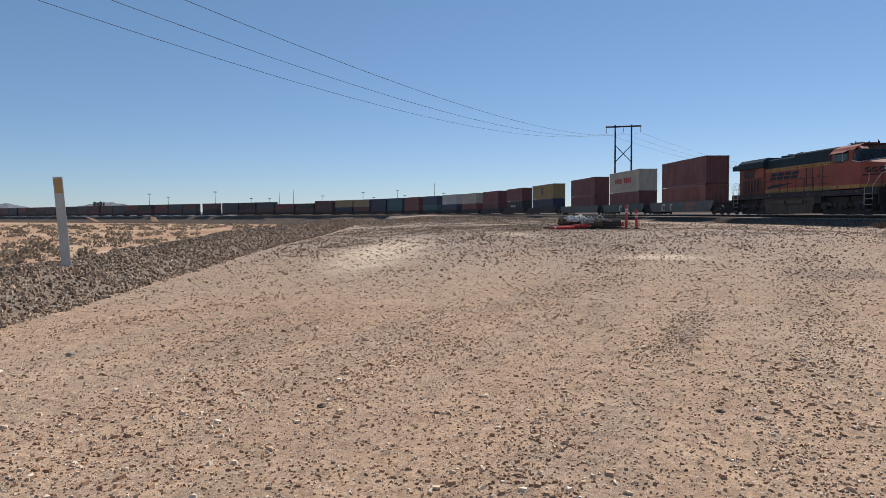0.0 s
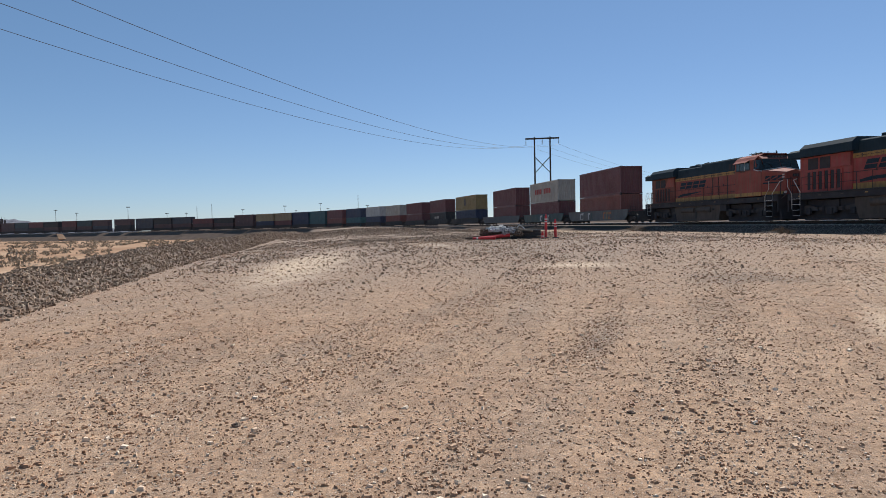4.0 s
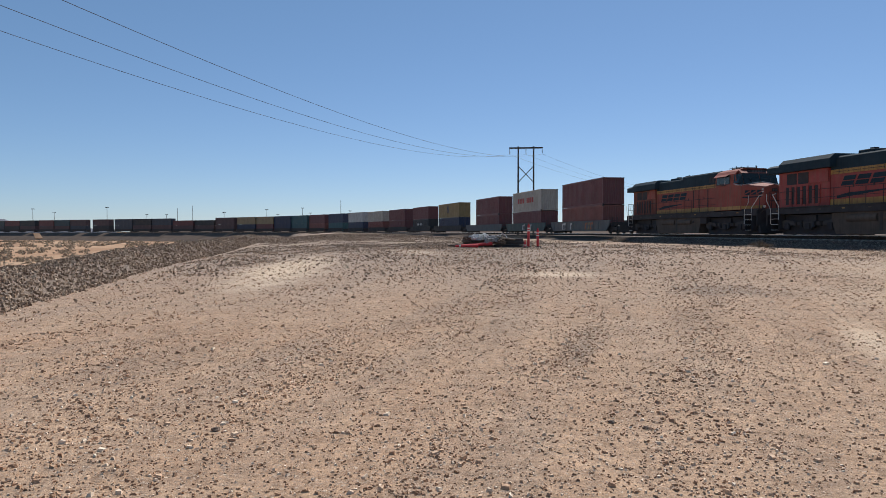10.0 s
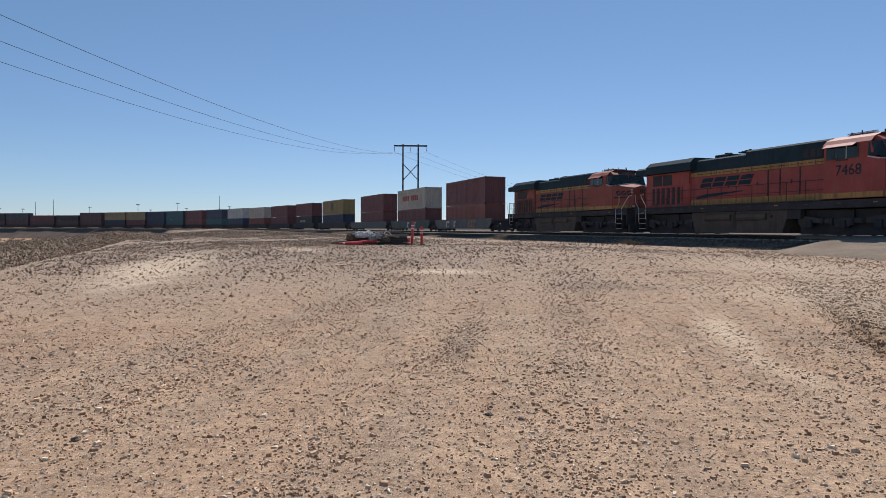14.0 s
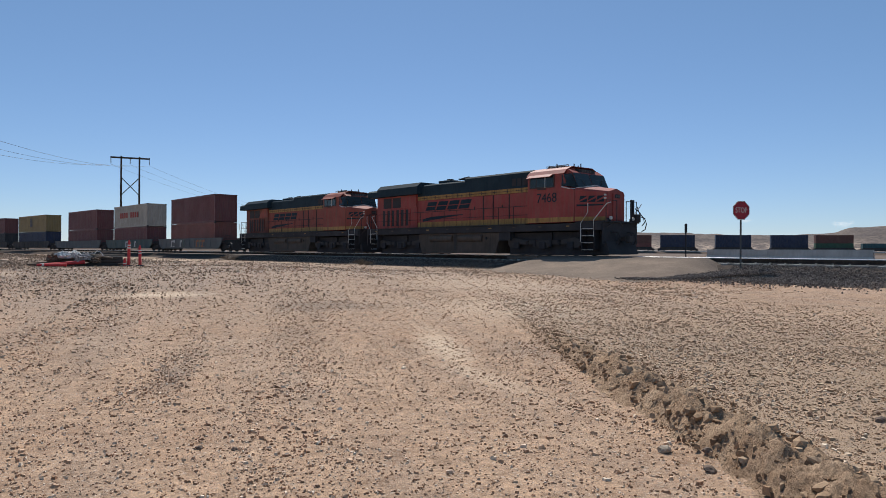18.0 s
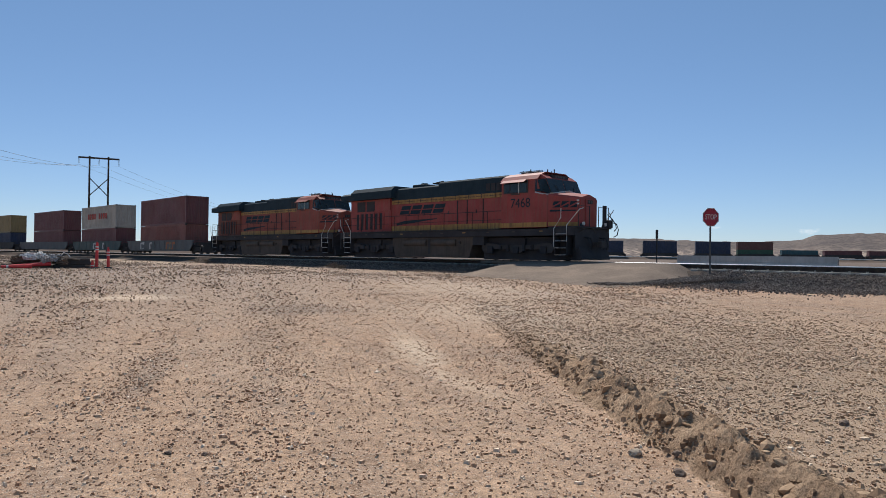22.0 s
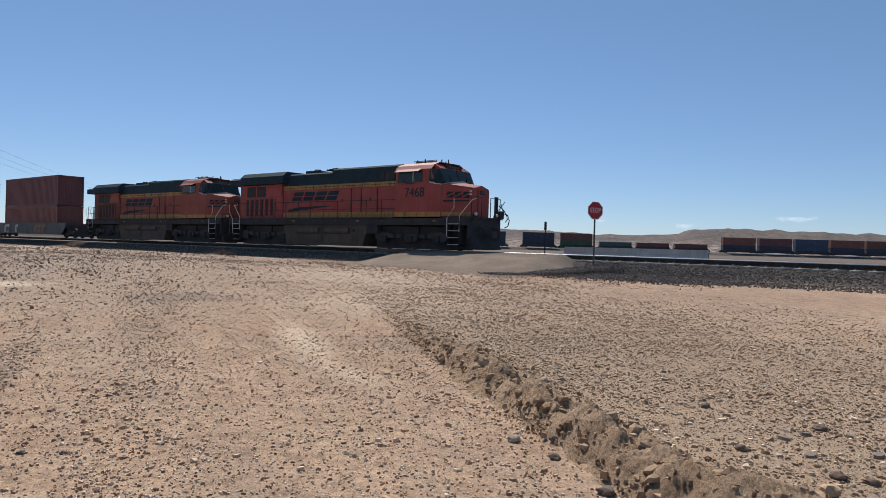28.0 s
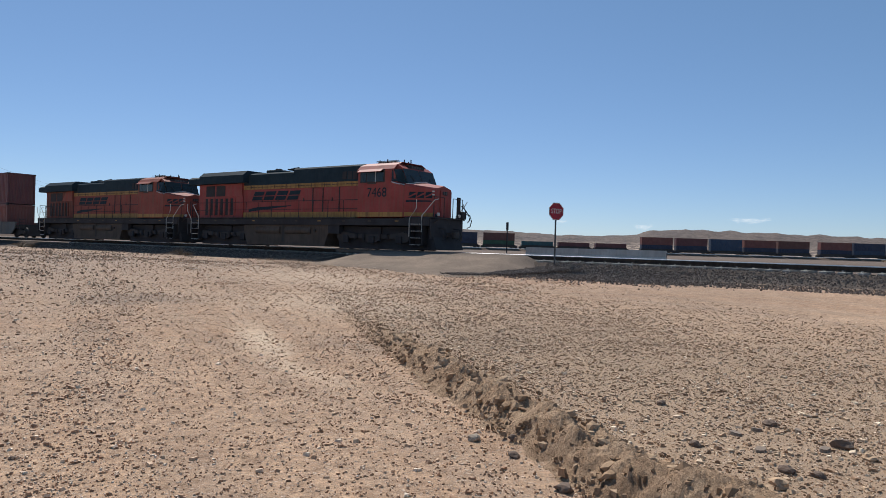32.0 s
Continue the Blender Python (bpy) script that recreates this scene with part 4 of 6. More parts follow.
    # couplers, hoses
    for x, d in ((-0.70, 1), (-21.66, -1)):
        c = new("coupler")
        c.parent = g
        x0, x1 = sorted((x, x + d * 0.5))
        part("shank", box(bmesh.new(), x0, x1, -0.12, 0.12, 0.78, 1.0), GRIME, c)
        part("knuckle", box(bmesh.new(), min(x + d * 0.42, x + d * 0.70), max(x + d * 0.42, x + d * 0.70), -0.2, 0.2, 0.70, 1.06, 0.05), GRIME, c)
        for y in (-0.8, -0.55, 0.55, 0.8):
            part("air_hose", tube(bmesh.new(), [(x, y, 1.25), (x + d * 0.28, y, 1.2), (x + d * 0.42, y, 0.85), (x + d * 0.30, y * 0.95, 0.6)], 0.03, 6), BLACK, c)
    bm = bmesh.new()
    tube(bm, [(-0.66, -1.2, 1.5), (-0.2, -1.2, 1.75), (0.02, -1.0, 1.7), (-0.1, -0.6, 1.45)], 0.025, 6)
    tube(bm, [(-0.66, 1.2, 1.5), (-0.35, 1.25, 2.1), (-0.5, 1.2, 2.6)], 0.022, 6)
    part("uncoupling_lever", bm, GRIME, g)
    # fuel tank, air reservoirs, underfloor boxes
    tk = [(-15.7, 0.95), (-15.35, 0.09), (-8.45, 0.09), (-8.13, 0.95), (-8.13, 1.32), (-15.7, 1.32)]
    part("fuel_tank", prism(bmesh.new(), tk, -1.36, 1.36), TANKTAN, g, "dust-coated fuel tank")
    for sy in (-1, 1):
        for x in (-14.45, -11.75):
            part("air_reservoir", drum(bmesh.new(), (x, sy * 1.24, 1.0), 0.25, 2.2, "x", 16), TANKTAN, g)
        part("tank_strap", side_panel(bmesh.new(), -12.1, -11.9, 0.3, 1.3, sy * 1.355, sy * 0.02), GRIME, g)
        part("fuel_filler", drum(bmesh.new(), (-9.2, min(sy * 1.36, sy * 1.44), 1.0), 0.08, 0.08, "y", 10), GRIME, g)
        part("battery_box", box(bmesh.new(), -8.1, -7.2, min(sy * 1.1, sy * 1.42), max(sy * 1.1, sy * 1.42), 0.85, 1.33), BLACK, g)
    truck(g, -4.85)
    truck(g, -17.85)
    return g


FRONT_S = 21.0


def train_pose(L, z=RAIL_Z):
    """The pose of a vehicle whose front lies at the length L of the main track; its x axis points ahead."""
    s, p, th = arc_track(L)
    o = at(s, p, z)
    back = UP_S * math.cos(th) - OUT_P * math.sin(th)
    return Matrix.Translation(o) @ Matrix.Rotation(math.atan2(-back.y, -back.x), 4, "Z")


locomotive(train_pose(FRONT_S), "orange and dark green diesel locomotive leading the stopped train", "7468", ORANGE, 0)
locomotive(train_pose(FRONT_S + 22.08), "sooty orange and dark green second diesel locomotive", "", ORANGE_DULL, 1)

# ---- containers and well cars ----
# last three colours are greyed to carry distance haze on the far cars
BOX_COLOURS = {"maroon": (0.14, 0.047, 0.05), "red": (0.20, 0.066, 0.055), "rust": (0.14, 0.055, 0.044), "tan": (0.27, 0.21, 0.12), "white": (0.40, 0.37, 0.32), "grey": (0.40, 0.40, 0.39), "yellow": (0.27, 0.195, 0.085),
               "navy": (0.022, 0.035, 0.075), "teal": (0.03, 0.10, 0.115), "green": (0.035, 0.10, 0.06), "orange": (0.38, 0.12, 0.04), "blue": (0.03, 0.06, 0.115), "black": (0.03, 0.032, 0.036), "hazed maroon": (0.088, 0.050, 0.054), "hazed slate": (0.050, 0.060, 0.078), "hazed teal": (0.042, 0.072, 0.082)}
BOXMAT = {k: painted("container_" + k.replace(" ", "_"), c, 0.55, amount=0.35, scale=0.7) for k, c in BOX_COLOURS.items()}
CARGREY = painted("faded_well_grey", (0.13, 0.135, 0.135), 0.75, amount=0.55)
CARTEAL = painted("faded_well_teal", (0.08, 0.115, 0.11), 0.75, amount=0.55)
CARDARK = painted("well_dark", (0.05, 0.045, 0.043), 0.8, amount=0.4)
MESHES = {}


def wall_corrugated(L, H, depth, pitch):
    """A folded steel sheet in the xz plane, L long and H high, its ridges proud by depth towards -y."""
    bm = bmesh.new()
    n = max(4, int(L / pitch))
    rows = []
    for k in range(n):
        x = k * L / n
        w = L / n
        for dx, y in ((0.0, 0.0), (0.3, 0.0), (0.42, -depth), (0.88, -depth)):
            rows.append((x + dx * w, y))
    rows.append((L, 0.0))
    lo = [bm.verts.new((x, y, 0)) for x, y in rows]
    hi = [bm.verts.new((x, y, H)) for x, y in rows]
    for k in range(len(rows) - 1):
        bm.faces.new((lo[k], lo[k + 1], hi[k + 1], hi[k]))
    return bm


def container_meshes(L, H, col, near):
    key = (L, H, col, near)
    if key in MESHES:
        return MESHES[key]
    mat = BOXMAT[col]
    W = 2.44
    core = finish(box(bmesh.new(), 0.05, L - 0.05, -W / 2 + 0.06, W / 2 - 0.06, 0.04, H - 0.03), "body", mat)
    d = {"body": core}
    if near:
        bm = wall_corrugated(L - 0.3, H - 0.34, 0.036, 0.28)
        d["side_panel"] = finish(bm, "side_panel", mat)
        bm = wall_corrugated(W - 0.3, H - 0.34, 0.036, 0.25)
        d["end_panel"] = finish(bm, "end_panel", mat)
    bm = bmesh.new()
    box(bm, 0, 0.14, -W / 2, -W / 2 + 0.14, 0, H)
    d["corner_post"] = finish(bm, "corner_post", mat)
    bm = box(bmesh.new(), 0.14, L - 0.14, -W / 2, -W / 2 + 0.07, H - 0.12, H)
    d["top_rail"] = finish(bm, "top_rail", mat)
    bm = box(bmesh.new(), 0.14, L - 0.14, -W / 2, -W / 2 + 0.07, 0, 0.16)
    d["bottom_rail"] = finish(bm, "bottom_rail", mat)
    bm = box(bmesh.new(), 0, 0.12, -W / 2 + 0.14, W / 2 - 0.14, H - 0.14, H)
    d["end_rail"] = finish(bm, "end_rail", mat)
    bm = box(bmesh.new(), -0.01, 0.17, -W / 2 - 0.012, -W / 2 + 0.16, 0, 0.12)
    d["corner_casting"] = finish(bm, "corner_casting", GRIME)
    bm = box(bmesh.new(), 0.02, 0.06, -0.02, 0.02, 0.2, H - 0.2)
    d["lock_rod"] = finish(bm, "lock_rod", RAILING)
    MESHES[key] = d
    return d


def container(m, L, H, col, label, near=True, group="containers of the stopped train"):
    """A freight container: local x from its front end backwards is negative."""
    g = thing("shipping_container", m, label, "container", group)
    d = container_meshes(L, H, col, near)
    W = 2.44

    def put(k, mm):
        ob = new(k, d[k])
        ob.parent = g
        ob.matrix_basis = mm
        return ob
    put("body", pose(-L, 0, 0))
    flip = pose(0, 0, 0, 0, 0, 180)
    for mm in (pose(-L, 0, 0), flip, pose(-L, 0, 0) @ Matrix.Diagonal((1, -1, 1, 1)), flip @ Matrix.Diagonal((1, -1, 1, 1))):
        put("corner_post", mm)
        if near:
            put("corner_casting", mm)
            put("corner_casting", pose(0, 0, H - 0.12) @ mm)
    for mm in (pose(-L, 0, 0), flip):
        put("top_rail", mm)
        put("bottom_rail", mm)
        put("end_rail", mm)
    if near:
        put("side_panel", pose(-L + 0.15, -W / 2 + 0.055, 0.16))
        put("side_panel", pose(-0.15, W / 2 - 0.055, 0.16, 0, 0, 180))
        put("end_panel", pose(-0.055, -W / 2 + 0.15, 0.16, 0, 0, 90))
        for y in (-0.85, -0.35, 0.35, 0.85):
            put("lock_rod", pose(-L - 0.02, y, 0))
    return g


def well_mesh(L, mat, near):
    key = ("well", L, mat.name, near)
    if key in MESHES:
        return MESHES[key]
    d = {}
    bm = bmesh.new()
    prof = [(-L + 1.4, 0.38), (-L + 1.9, 0.30), (-1.9, 0.30), (-1.4, 0.38), (-0.7, 0.92), (-0.6, 1.34), (-L + 0.6, 1.34), (-L + 0.7, 0.92)]
    prism(bm, prof, -1.46, -1.36)
    d["well_side"] = finish(bm, "well_side", mat)
    bm = bmesh.new()
    box(bm, -L + 0.5, -0.5, -1.50, -1.34, 1.342, 1.44)
    d["top_chord"] = finish(bm, "top_chord", mat)
    bm = bmesh.new()
    box(bm, -1.6, -0.35, -1.3, 1.3, 0.95, 1.12)
    box(bm, -0.5, -0.3, -1.2, 1.2, 0.8, 1.2)
    d["end_platform"] = finish(bm, "end_platform", CARDARK)
    d["floor"] = finish(box(bmesh.new(), -L + 1.6, -1.6, -1.36, 1.36, 0.30, 0.38), "floor", CARDARK)
    d["stiffener"] = finish(box(bmesh.new(), 0, 0.08, -1.49, -1.462, 0.36, 1.338), "stiffener", mat)
    bm = bmesh.new()
    for x in (-0.95, 0.95):
        for y in (-0.75, 0.75):
            drum(bm, (x, y - 0.07, 0.46), 0.46, 0.14, "y", 16)
    prism(bm, [(-1.3, 0.35), (-0.6, 0.35), (-0.35, 0.22), (0.35, 0.22), (0.6, 0.35), (1.3, 0.35), (1.3, 0.6), (0.5, 0.75), (-0.5, 0.75), (-1.3, 0.6)], -1.08, -0.95)
    prism(bm, [(-1.3, 0.35), (-0.6, 0.35), (-0.35, 0.22), (0.35, 0.22), (0.6, 0.35), (1.3, 0.35), (1.3, 0.6), (0.5, 0.75), (-0.5, 0.75), (-1.3, 0.6)], 0.95, 1.08)
    box(bm, -1.2, 1.2, -0.6, 0.6, 0.16, 0.9)
    d["bogie"] = finish(bm, "bogie", GRIME)
    bm = bmesh.new()
    for z in (1.35, 1.62, 1.9):
        tube(bm, [(-0.3, -1.25, z - 0.25), (-0.3, -0.7, z - 0.25)], 0.015, 5)
    tube(bm, [(-0.3, -1.25, 0.7), (-0.3, -1.25, 1.75)], 0.018, 5)
    tube(bm, [(-0.3, -0.7, 0.7), (-0.3, -0.7, 1.75)], 0.018, 5)
    d["ladder"] = finish(bm, "ladder", GRIME)
    MESHES[key] = d
    return d


def well_car(m, L, mat, label, near=True, group="well cars of the stopped train"):
    g = thing("well_car", m, label, "rail car", group)
    d = well_mesh(L, mat, near)

    def put(k, mm):
        ob = new(k, d[k])
        ob.parent = g
        ob.matrix_basis = mm
        return ob
    mirror = Matrix.Diagonal((1, -1, 1, 1))
    turn = pose(-L, 0, 0, 0, 0, 180)
    put("well_side", Matrix.Identity(4)); put("well_side", mirror)
    put("top_chord", Matrix.Identity(4)); put("top_chord", mirror)
    put("floor", Matrix.Identity(4))
    put("end_platform", Matrix.Identity(4)); put("end_platform", turn)
    put("bogie", pose(-1.0, 0, 0)); put("bogie", pose(-L + 1.0, 0, 0))
    if near:
        for k in range(int((L - 3.2) / 1.5)):
            put("stiffener", pose(-L + 1.9 + k * 1.5, 0, 0))
        put("ladder", Matrix.Identity(4)); put("ladder", turn)
    return g

# the stopped train behind the locomotives: length of the front of each load, length of the box, colours below and above, car colour
def put_car(L, boxlen, lower, upper, car, lab_low, lab_up, near, hl=2.73, hu=2.93, pitch=0.0):
    wl = pitch - 0.5 if near else boxlen + 1.0
    well_car(train_pose(L - (3.0 if near else 0.5)), wl, car, "weathered steel well car holding stacked containers", near)
    if lower:
        container(train_pose(L, RAIL_Z + 0.385), boxlen, hl, lower, lab_low, near)
    if upper:
        container(train_pose(L, RAIL_Z + 0.385 + hl + 0.03), boxlen, hu, upper, lab_up, near)


NEAR_CARS = [
    (71.5, "red", "maroon", CARGREY, "rust-red corrugated container in a graffitied well car", "tall maroon corrugated container stacked on another"),
    (92.5, "maroon", "white", CARTEAL, "dark maroon container in a faded well car", "white container with a red name panel on its side"),
    (112.8, "maroon", "maroon", CARGREY, "maroon container in a faded well car", "maroon container with pale markings on its end"),
    (137.3, "navy", "yellow", CARDARK, "dark navy container in a ribbed well car", "mustard yellow container stacked on a dark one"),
    (159.9, "black", "maroon", CARDARK, "dark container with pale lettering bars", "maroon container high on a ribbed well car"),
    (179.4, "maroon", "maroon", CARDARK, "maroon container in a ribbed well car", "maroon container stacked high"),
    (198.6, "red", "white", CARDARK, "red container below a white one", "dusty white container stacked on a red one"),
]
for k, (L, lo, up, car, a, b) in enumerate(NEAR_CARS):
    nxt = NEAR_CARS[k + 1][0] if k + 1 < len(NEAR_CARS) else 216.2
    put_car(L, (13.1, 13.1, 13.7, 15.2, 13.1, 14.2, 13.4)[k], lo, up, car, a, b, True, pitch=nxt - L)
FAR_CARS = [(216.2, "navy", "grey"), (234, "teal", "navy"), (250, "red", "maroon"), (264.5, "teal", "teal"), (278, "navy", "navy"), (291.5, "maroon", "tan"), (305, "navy", "tan"), (320, "hazed maroon", "hazed maroon"), (334, "hazed maroon", "black"), (348, "hazed maroon", "maroon")]
far_cols = ["hazed maroon", "black", "hazed slate", "hazed maroon", "maroon", "hazed maroon", "hazed slate", "hazed teal", "hazed maroon", "black"]
for k, q in enumerate((362.5, 376.2, 389.9, 407.0, 425.5, 439.2, 452.9)):     # with open gaps between the blocks of cars
    FAR_CARS.append((q, far_cols[(k * 3) % 10], far_cols[(k * 7 + 2) % 10]))
q = 469.5
k = 0
while q < 720:
    FAR_CARS.append((q, far_cols[k % 10], far_cols[(k * 3 + 1) % 10]))
    k += 1
    q += 14.6 if k % 4 else 16.4
for L, lo, up in FAR_CARS:
    put_car(L, 14.3 if L > 466 else 13.0 if L > 360 else 13.5, lo, up, CARDARK, "dark container low in a well car far down the line", "dull container on the curving line of cars", False, *((2.59, 2.2) if L in (334, 348) else (2.8, 2.98)))



def name_panel(L, z, x0, x1, h, side_col, label):
    """A faded name on a container's long side, as plain bars."""
    m = train_pose(L, RAIL_Z + z)
    g = thing("name_panel", m, label, "marking", "painted names on containers")
    n = 9
    w = (x1 - x0) / n
    for k in range(n):
        if k == 4:
            continue
        part("letter_bar", side_panel(bmesh.new(), x0 + k * w, x0 + (k + 0.62) * w, 0, h, -1.262, -0.006), side_col, g)


REDMARK = painted("red_marking", (0.40, 0.05, 0.04), 0.6, amount=0.2)
PALEMARK = painted("pale_marking", (0.50, 0.49, 0.47), 0.6, amount=0.3)
name_panel(92.5, 0.385 + 2.76 + 1.25, -10.4, -2.9, 0.72, REDMARK, "red name painted along a white container")
name_panel(137.3, 0.385 + 2.76 + 0.9, -8.4, -7.2, 1.5, BOXMAT["navy"], "dark square mark on a yellow container")
name_panel(159.9, 0.385 + 1.3, -9.0, -5.0, 0.5, PALEMARK, "pale name bars on a dark container")
# graffiti-like patches on the first well cars: blocks of faded colour
for L, marks in ((71.5, ((-12.4, -11.2, PALEMARK), (-9.5, -8.9, PALEMARK), (-8.5, -8.1, CARTEAL), (-4.6, -3.9, BOXMAT["orange"]), (-3.7, -3.2, BOXMAT["yellow"]), (-3.0, -2.2, BOXMAT["orange"]))), (92.5, ((-7.5, -6.5, PALEMARK), (-4.0, -3.4, PALEMARK)))):
    g = thing("spray_paint", train_pose(L, RAIL_Z), "faded spray-painted blocks on a well car's side", "graffiti", "spray paint on the cars")
    for a, b, mat in marks:
        part("paint_stroke", prism(bmesh.new(), [(a, 0.45), (b, 0.5), (b + 0.15, 1.28), (a + 0.1, 1.2)], -1.505, -1.494), mat, g)
        part("paint_stroke", prism(bmesh.new(), [(a + 0.5, 0.5), (b + 0.3, 0.62), (b + 0.5, 0.95), (a + 0.4, 1.05)], -1.514, -1.5055), CARGREY, g)

# ---- crossing, sign and markers ----
def gz(s, p):
    return float(ground_z(np.array(float(s)), np.array(float(p))))


def upright(s, p, z=None, turn=0.0):
    o = at(s, p, gz(s, p) if z is None else z)
    return Matrix.Translation(o) @ Matrix.Rotation(radians(turn), 4, "Z")


def ngon(n, r, a0=0.0):
    return [(r * math.cos(a0 + 2 * math.pi * k / n), r * math.sin(a0 + 2 * math.pi * k / n)) for k in range(n)]


def stop_sign():
    s, p, z = 14.0, 27.7, 0.95
    g = thing("stop_sign", Matrix.Translation(at(s, p, z)) @ pose(0, 0, 0, 0, 0.0, -39 + 35), "red octagonal stop sign on a steel post", "road sign")
    part("post", box(bmesh.new(), -0.03, 0.03, 0.005, 0.045, -0.3, 2.74), GALV, g, "perforated steel post")
    o = ngon(8, 0.38 / math.cos(math.pi / 8), math.pi / 8)
    o2 = ngon(8, 0.352 / math.cos(math.pi / 8), math.pi / 8)
    part("sign_plate", prism(bmesh.new(), o, -0.004, 0.004), WHITE, g, "white-bordered plate", m=pose(0, 0, 2.36))
    part("sign_face", prism(bmesh.new(), o2, -0.008, -0.0045), REDSIGN, g, "red sign face", m=pose(0, 0, 2.36))
    text_mesh("lettering", "STOP", 0.265, WHITE, g, Matrix.Translation((0, -0.0085, 2.36)) @ pose(0, 0, 0, 90, 0, 0) @ Matrix.Diagonal((0.86, 1.15, 1, 1)), 0.002, "white letters")
    for z in (2.1, 2.62):
        part("bolt", drum(bmesh.new(), (0, -0.014, z), 0.012, 0.01, "y", 8), GALV, g)


stop_sign()


PANEL = painted("worn_crossing_panel", (0.14, 0.12, 0.105), 0.9, amount=0.5, scale=2.0)


def crossing():
    """The paved approach over the rails."""
    bm = bmesh.new()
    # corners in s and p: right at the rails, right foot, left foot, left at the rails
    A, B, C, D = (14.6, 29.4), (12.8, 18.8), (26.5, 23.6), (29.5, 29.4)
    n = 26
    rows = []
    for i in range(n + 1):
        u = i / n
        row = []
        for k in range(n + 1):
            v = k / n
            s = (A[0] * (1 - v) + D[0] * v) * (1 - u) + (B[0] * (1 - v) + C[0] * v) * u
            p = (A[1] * (1 - v) + D[1] * v) * (1 - u) + (B[1] * (1 - v) + C[1] * v) * u
            g = gz(s, min(p, 26.0))
            t = float(smooth01(np.array((p - 22.0) / 7.0)))
            z = g + (RAIL_Z - 0.02 - g) * t + 0.012
            edge = float(smooth01(np.array(min(v / 0.13, (1 - v) / 0.3, (1 - u) / 0.25))))
            z = g - 0.06 + (z - g + 0.06) * edge
            row.append(bm.verts.new(at(s, p, z)))
        rows.append(row)
    for Q, T in zip(rows, rows[1:]):
        for k in range(n):
            bm.faces.new((Q[k], Q[k + 1], T[k + 1], T[k]))
    bmesh.ops.recalc_face_normals(bm, faces=bm.faces)
    me = finish(bm, "crossing_pavement", ASPHALT, True)
    tagged(new("crossing_pavement", me), "dusty grey-brown asphalt ramp up to the rails", "pavement", kind="structure")
    for k, (p0, p1) in enumerate(((29.42, 29.5), (29.68, 30.92), (31.12, 32.6))):
        for j in range(5):
            s0 = 17.0 + j * 2.4
            bm = box(bmesh.new(), 0, 2.36, 0, p1 - p0, -0.2, -0.012)
            panel = solid("crossing_panel", bm, PANEL, Matrix.Translation(at(s0, p0, RAIL_Z)) @ Matrix.Rotation(radians(90 + TRACK_TURN), 4, "Z") @ Matrix.Diagonal((1, -1, 1, 1)), "concrete panel between the crossing rails", "crossing panel", "crossing panels", "structure")


crossing()


def marker_post():
    g = thing("marker_post", upright(15.0, -7.43, 0.15, 50.8) @ pose(0, 0, 0, 0, -3.5, 0), "bleached flat marker post with an orange top sticker", "marker post")
    part("blade", box(bmesh.new(), -0.09, 0.09, -0.008, 0.008, -0.5, 2.26, 0.004), MARKER, g)
    part("sticker", box(bmesh.new(), -0.068, 0.068, -0.011, -0.0085, 1.92, 2.22), MARKERTOP, g, "faded orange warning sticker")


marker_post()


def delineator(s, p, h, lean):
    g = thing("delineator_post", upright(s, p) @ pose(0, 0, 0, lean, lean * 0.6, 0), "orange plastic delineator post with pale bands", "delineator", "delineators by the debris")
    part("base", drum(bmesh.new(), (0, 0, 0), 0.17, 0.05, "z", 14, 0.15), BLACK, g)
    part("tube", drum(bmesh.new(), (0, 0, 0.05), 0.065, h - 0.12, "z", 12, 0.055), FLUO, g)
    part("top", drum(bmesh.new(), (0, 0, h - 0.07), 0.035, 0.07, "z", 10), FLUO, g)
    for z in (h - 0.24, h - 0.36):
        part("band", drum(bmesh.new(), (0, 0, z), 0.067, 0.045, "z", 12), WHITE, g, "pale reflective band")


delineator(31.9, 9.25, 1.12, 1.5)
delineator(32.0, 9.75, 0.90, -2.0)
delineator(31.6, 9.0, 0.34, 3.0)


def h_frame(m):
    g = thing("power_pole", m, "tall wooden H-frame power pole with cross bracing", "power pole", "H-frame power poles")
    for x in (-1.56, 1.56):
        part("pole", drum(bmesh.new(), (x, 0, -1.0), 0.21, 19.6, "z", 12, 0.15), WOODPOLE, g)
    part("crossarm", box(bmesh.new(), -3.4, 3.4, -0.24, -0.06, 18.15, 18.42, 0.02), WOODPOLE, g)
    part("crossarm", box(bmesh.new(), -3.4, 3.4, 0.06, 0.24, 18.15, 18.42, 0.02), WOODPOLE, g)
    for a, b in (((-1.56, 11.3), (1.56, 14.6)), ((1.56, 11.3), (-1.56, 14.6))):
        part("brace", tube(bmesh.new(), [(a[0], -0.1, a[1]), (b[0], -0.1, b[1])], 0.09, 6), WOODPOLE, g)
    for x in (-3.3, 0, 3.3):
        ins = new("insulator_string")
        ins.parent = g
        bm = bmesh.new()
        for k in range(7):
            drum(bm, (x, 0, 17.2 + k * 0.13), 0.125, 0.05, "z", 10, 0.06)
        part("discs", bm, INSULATOR, ins)
        part("shackle", tube(bmesh.new(), [(x, 0, 17.1), (x, 0, 18.2)], 0.02, 5), GALV, ins)
    return g


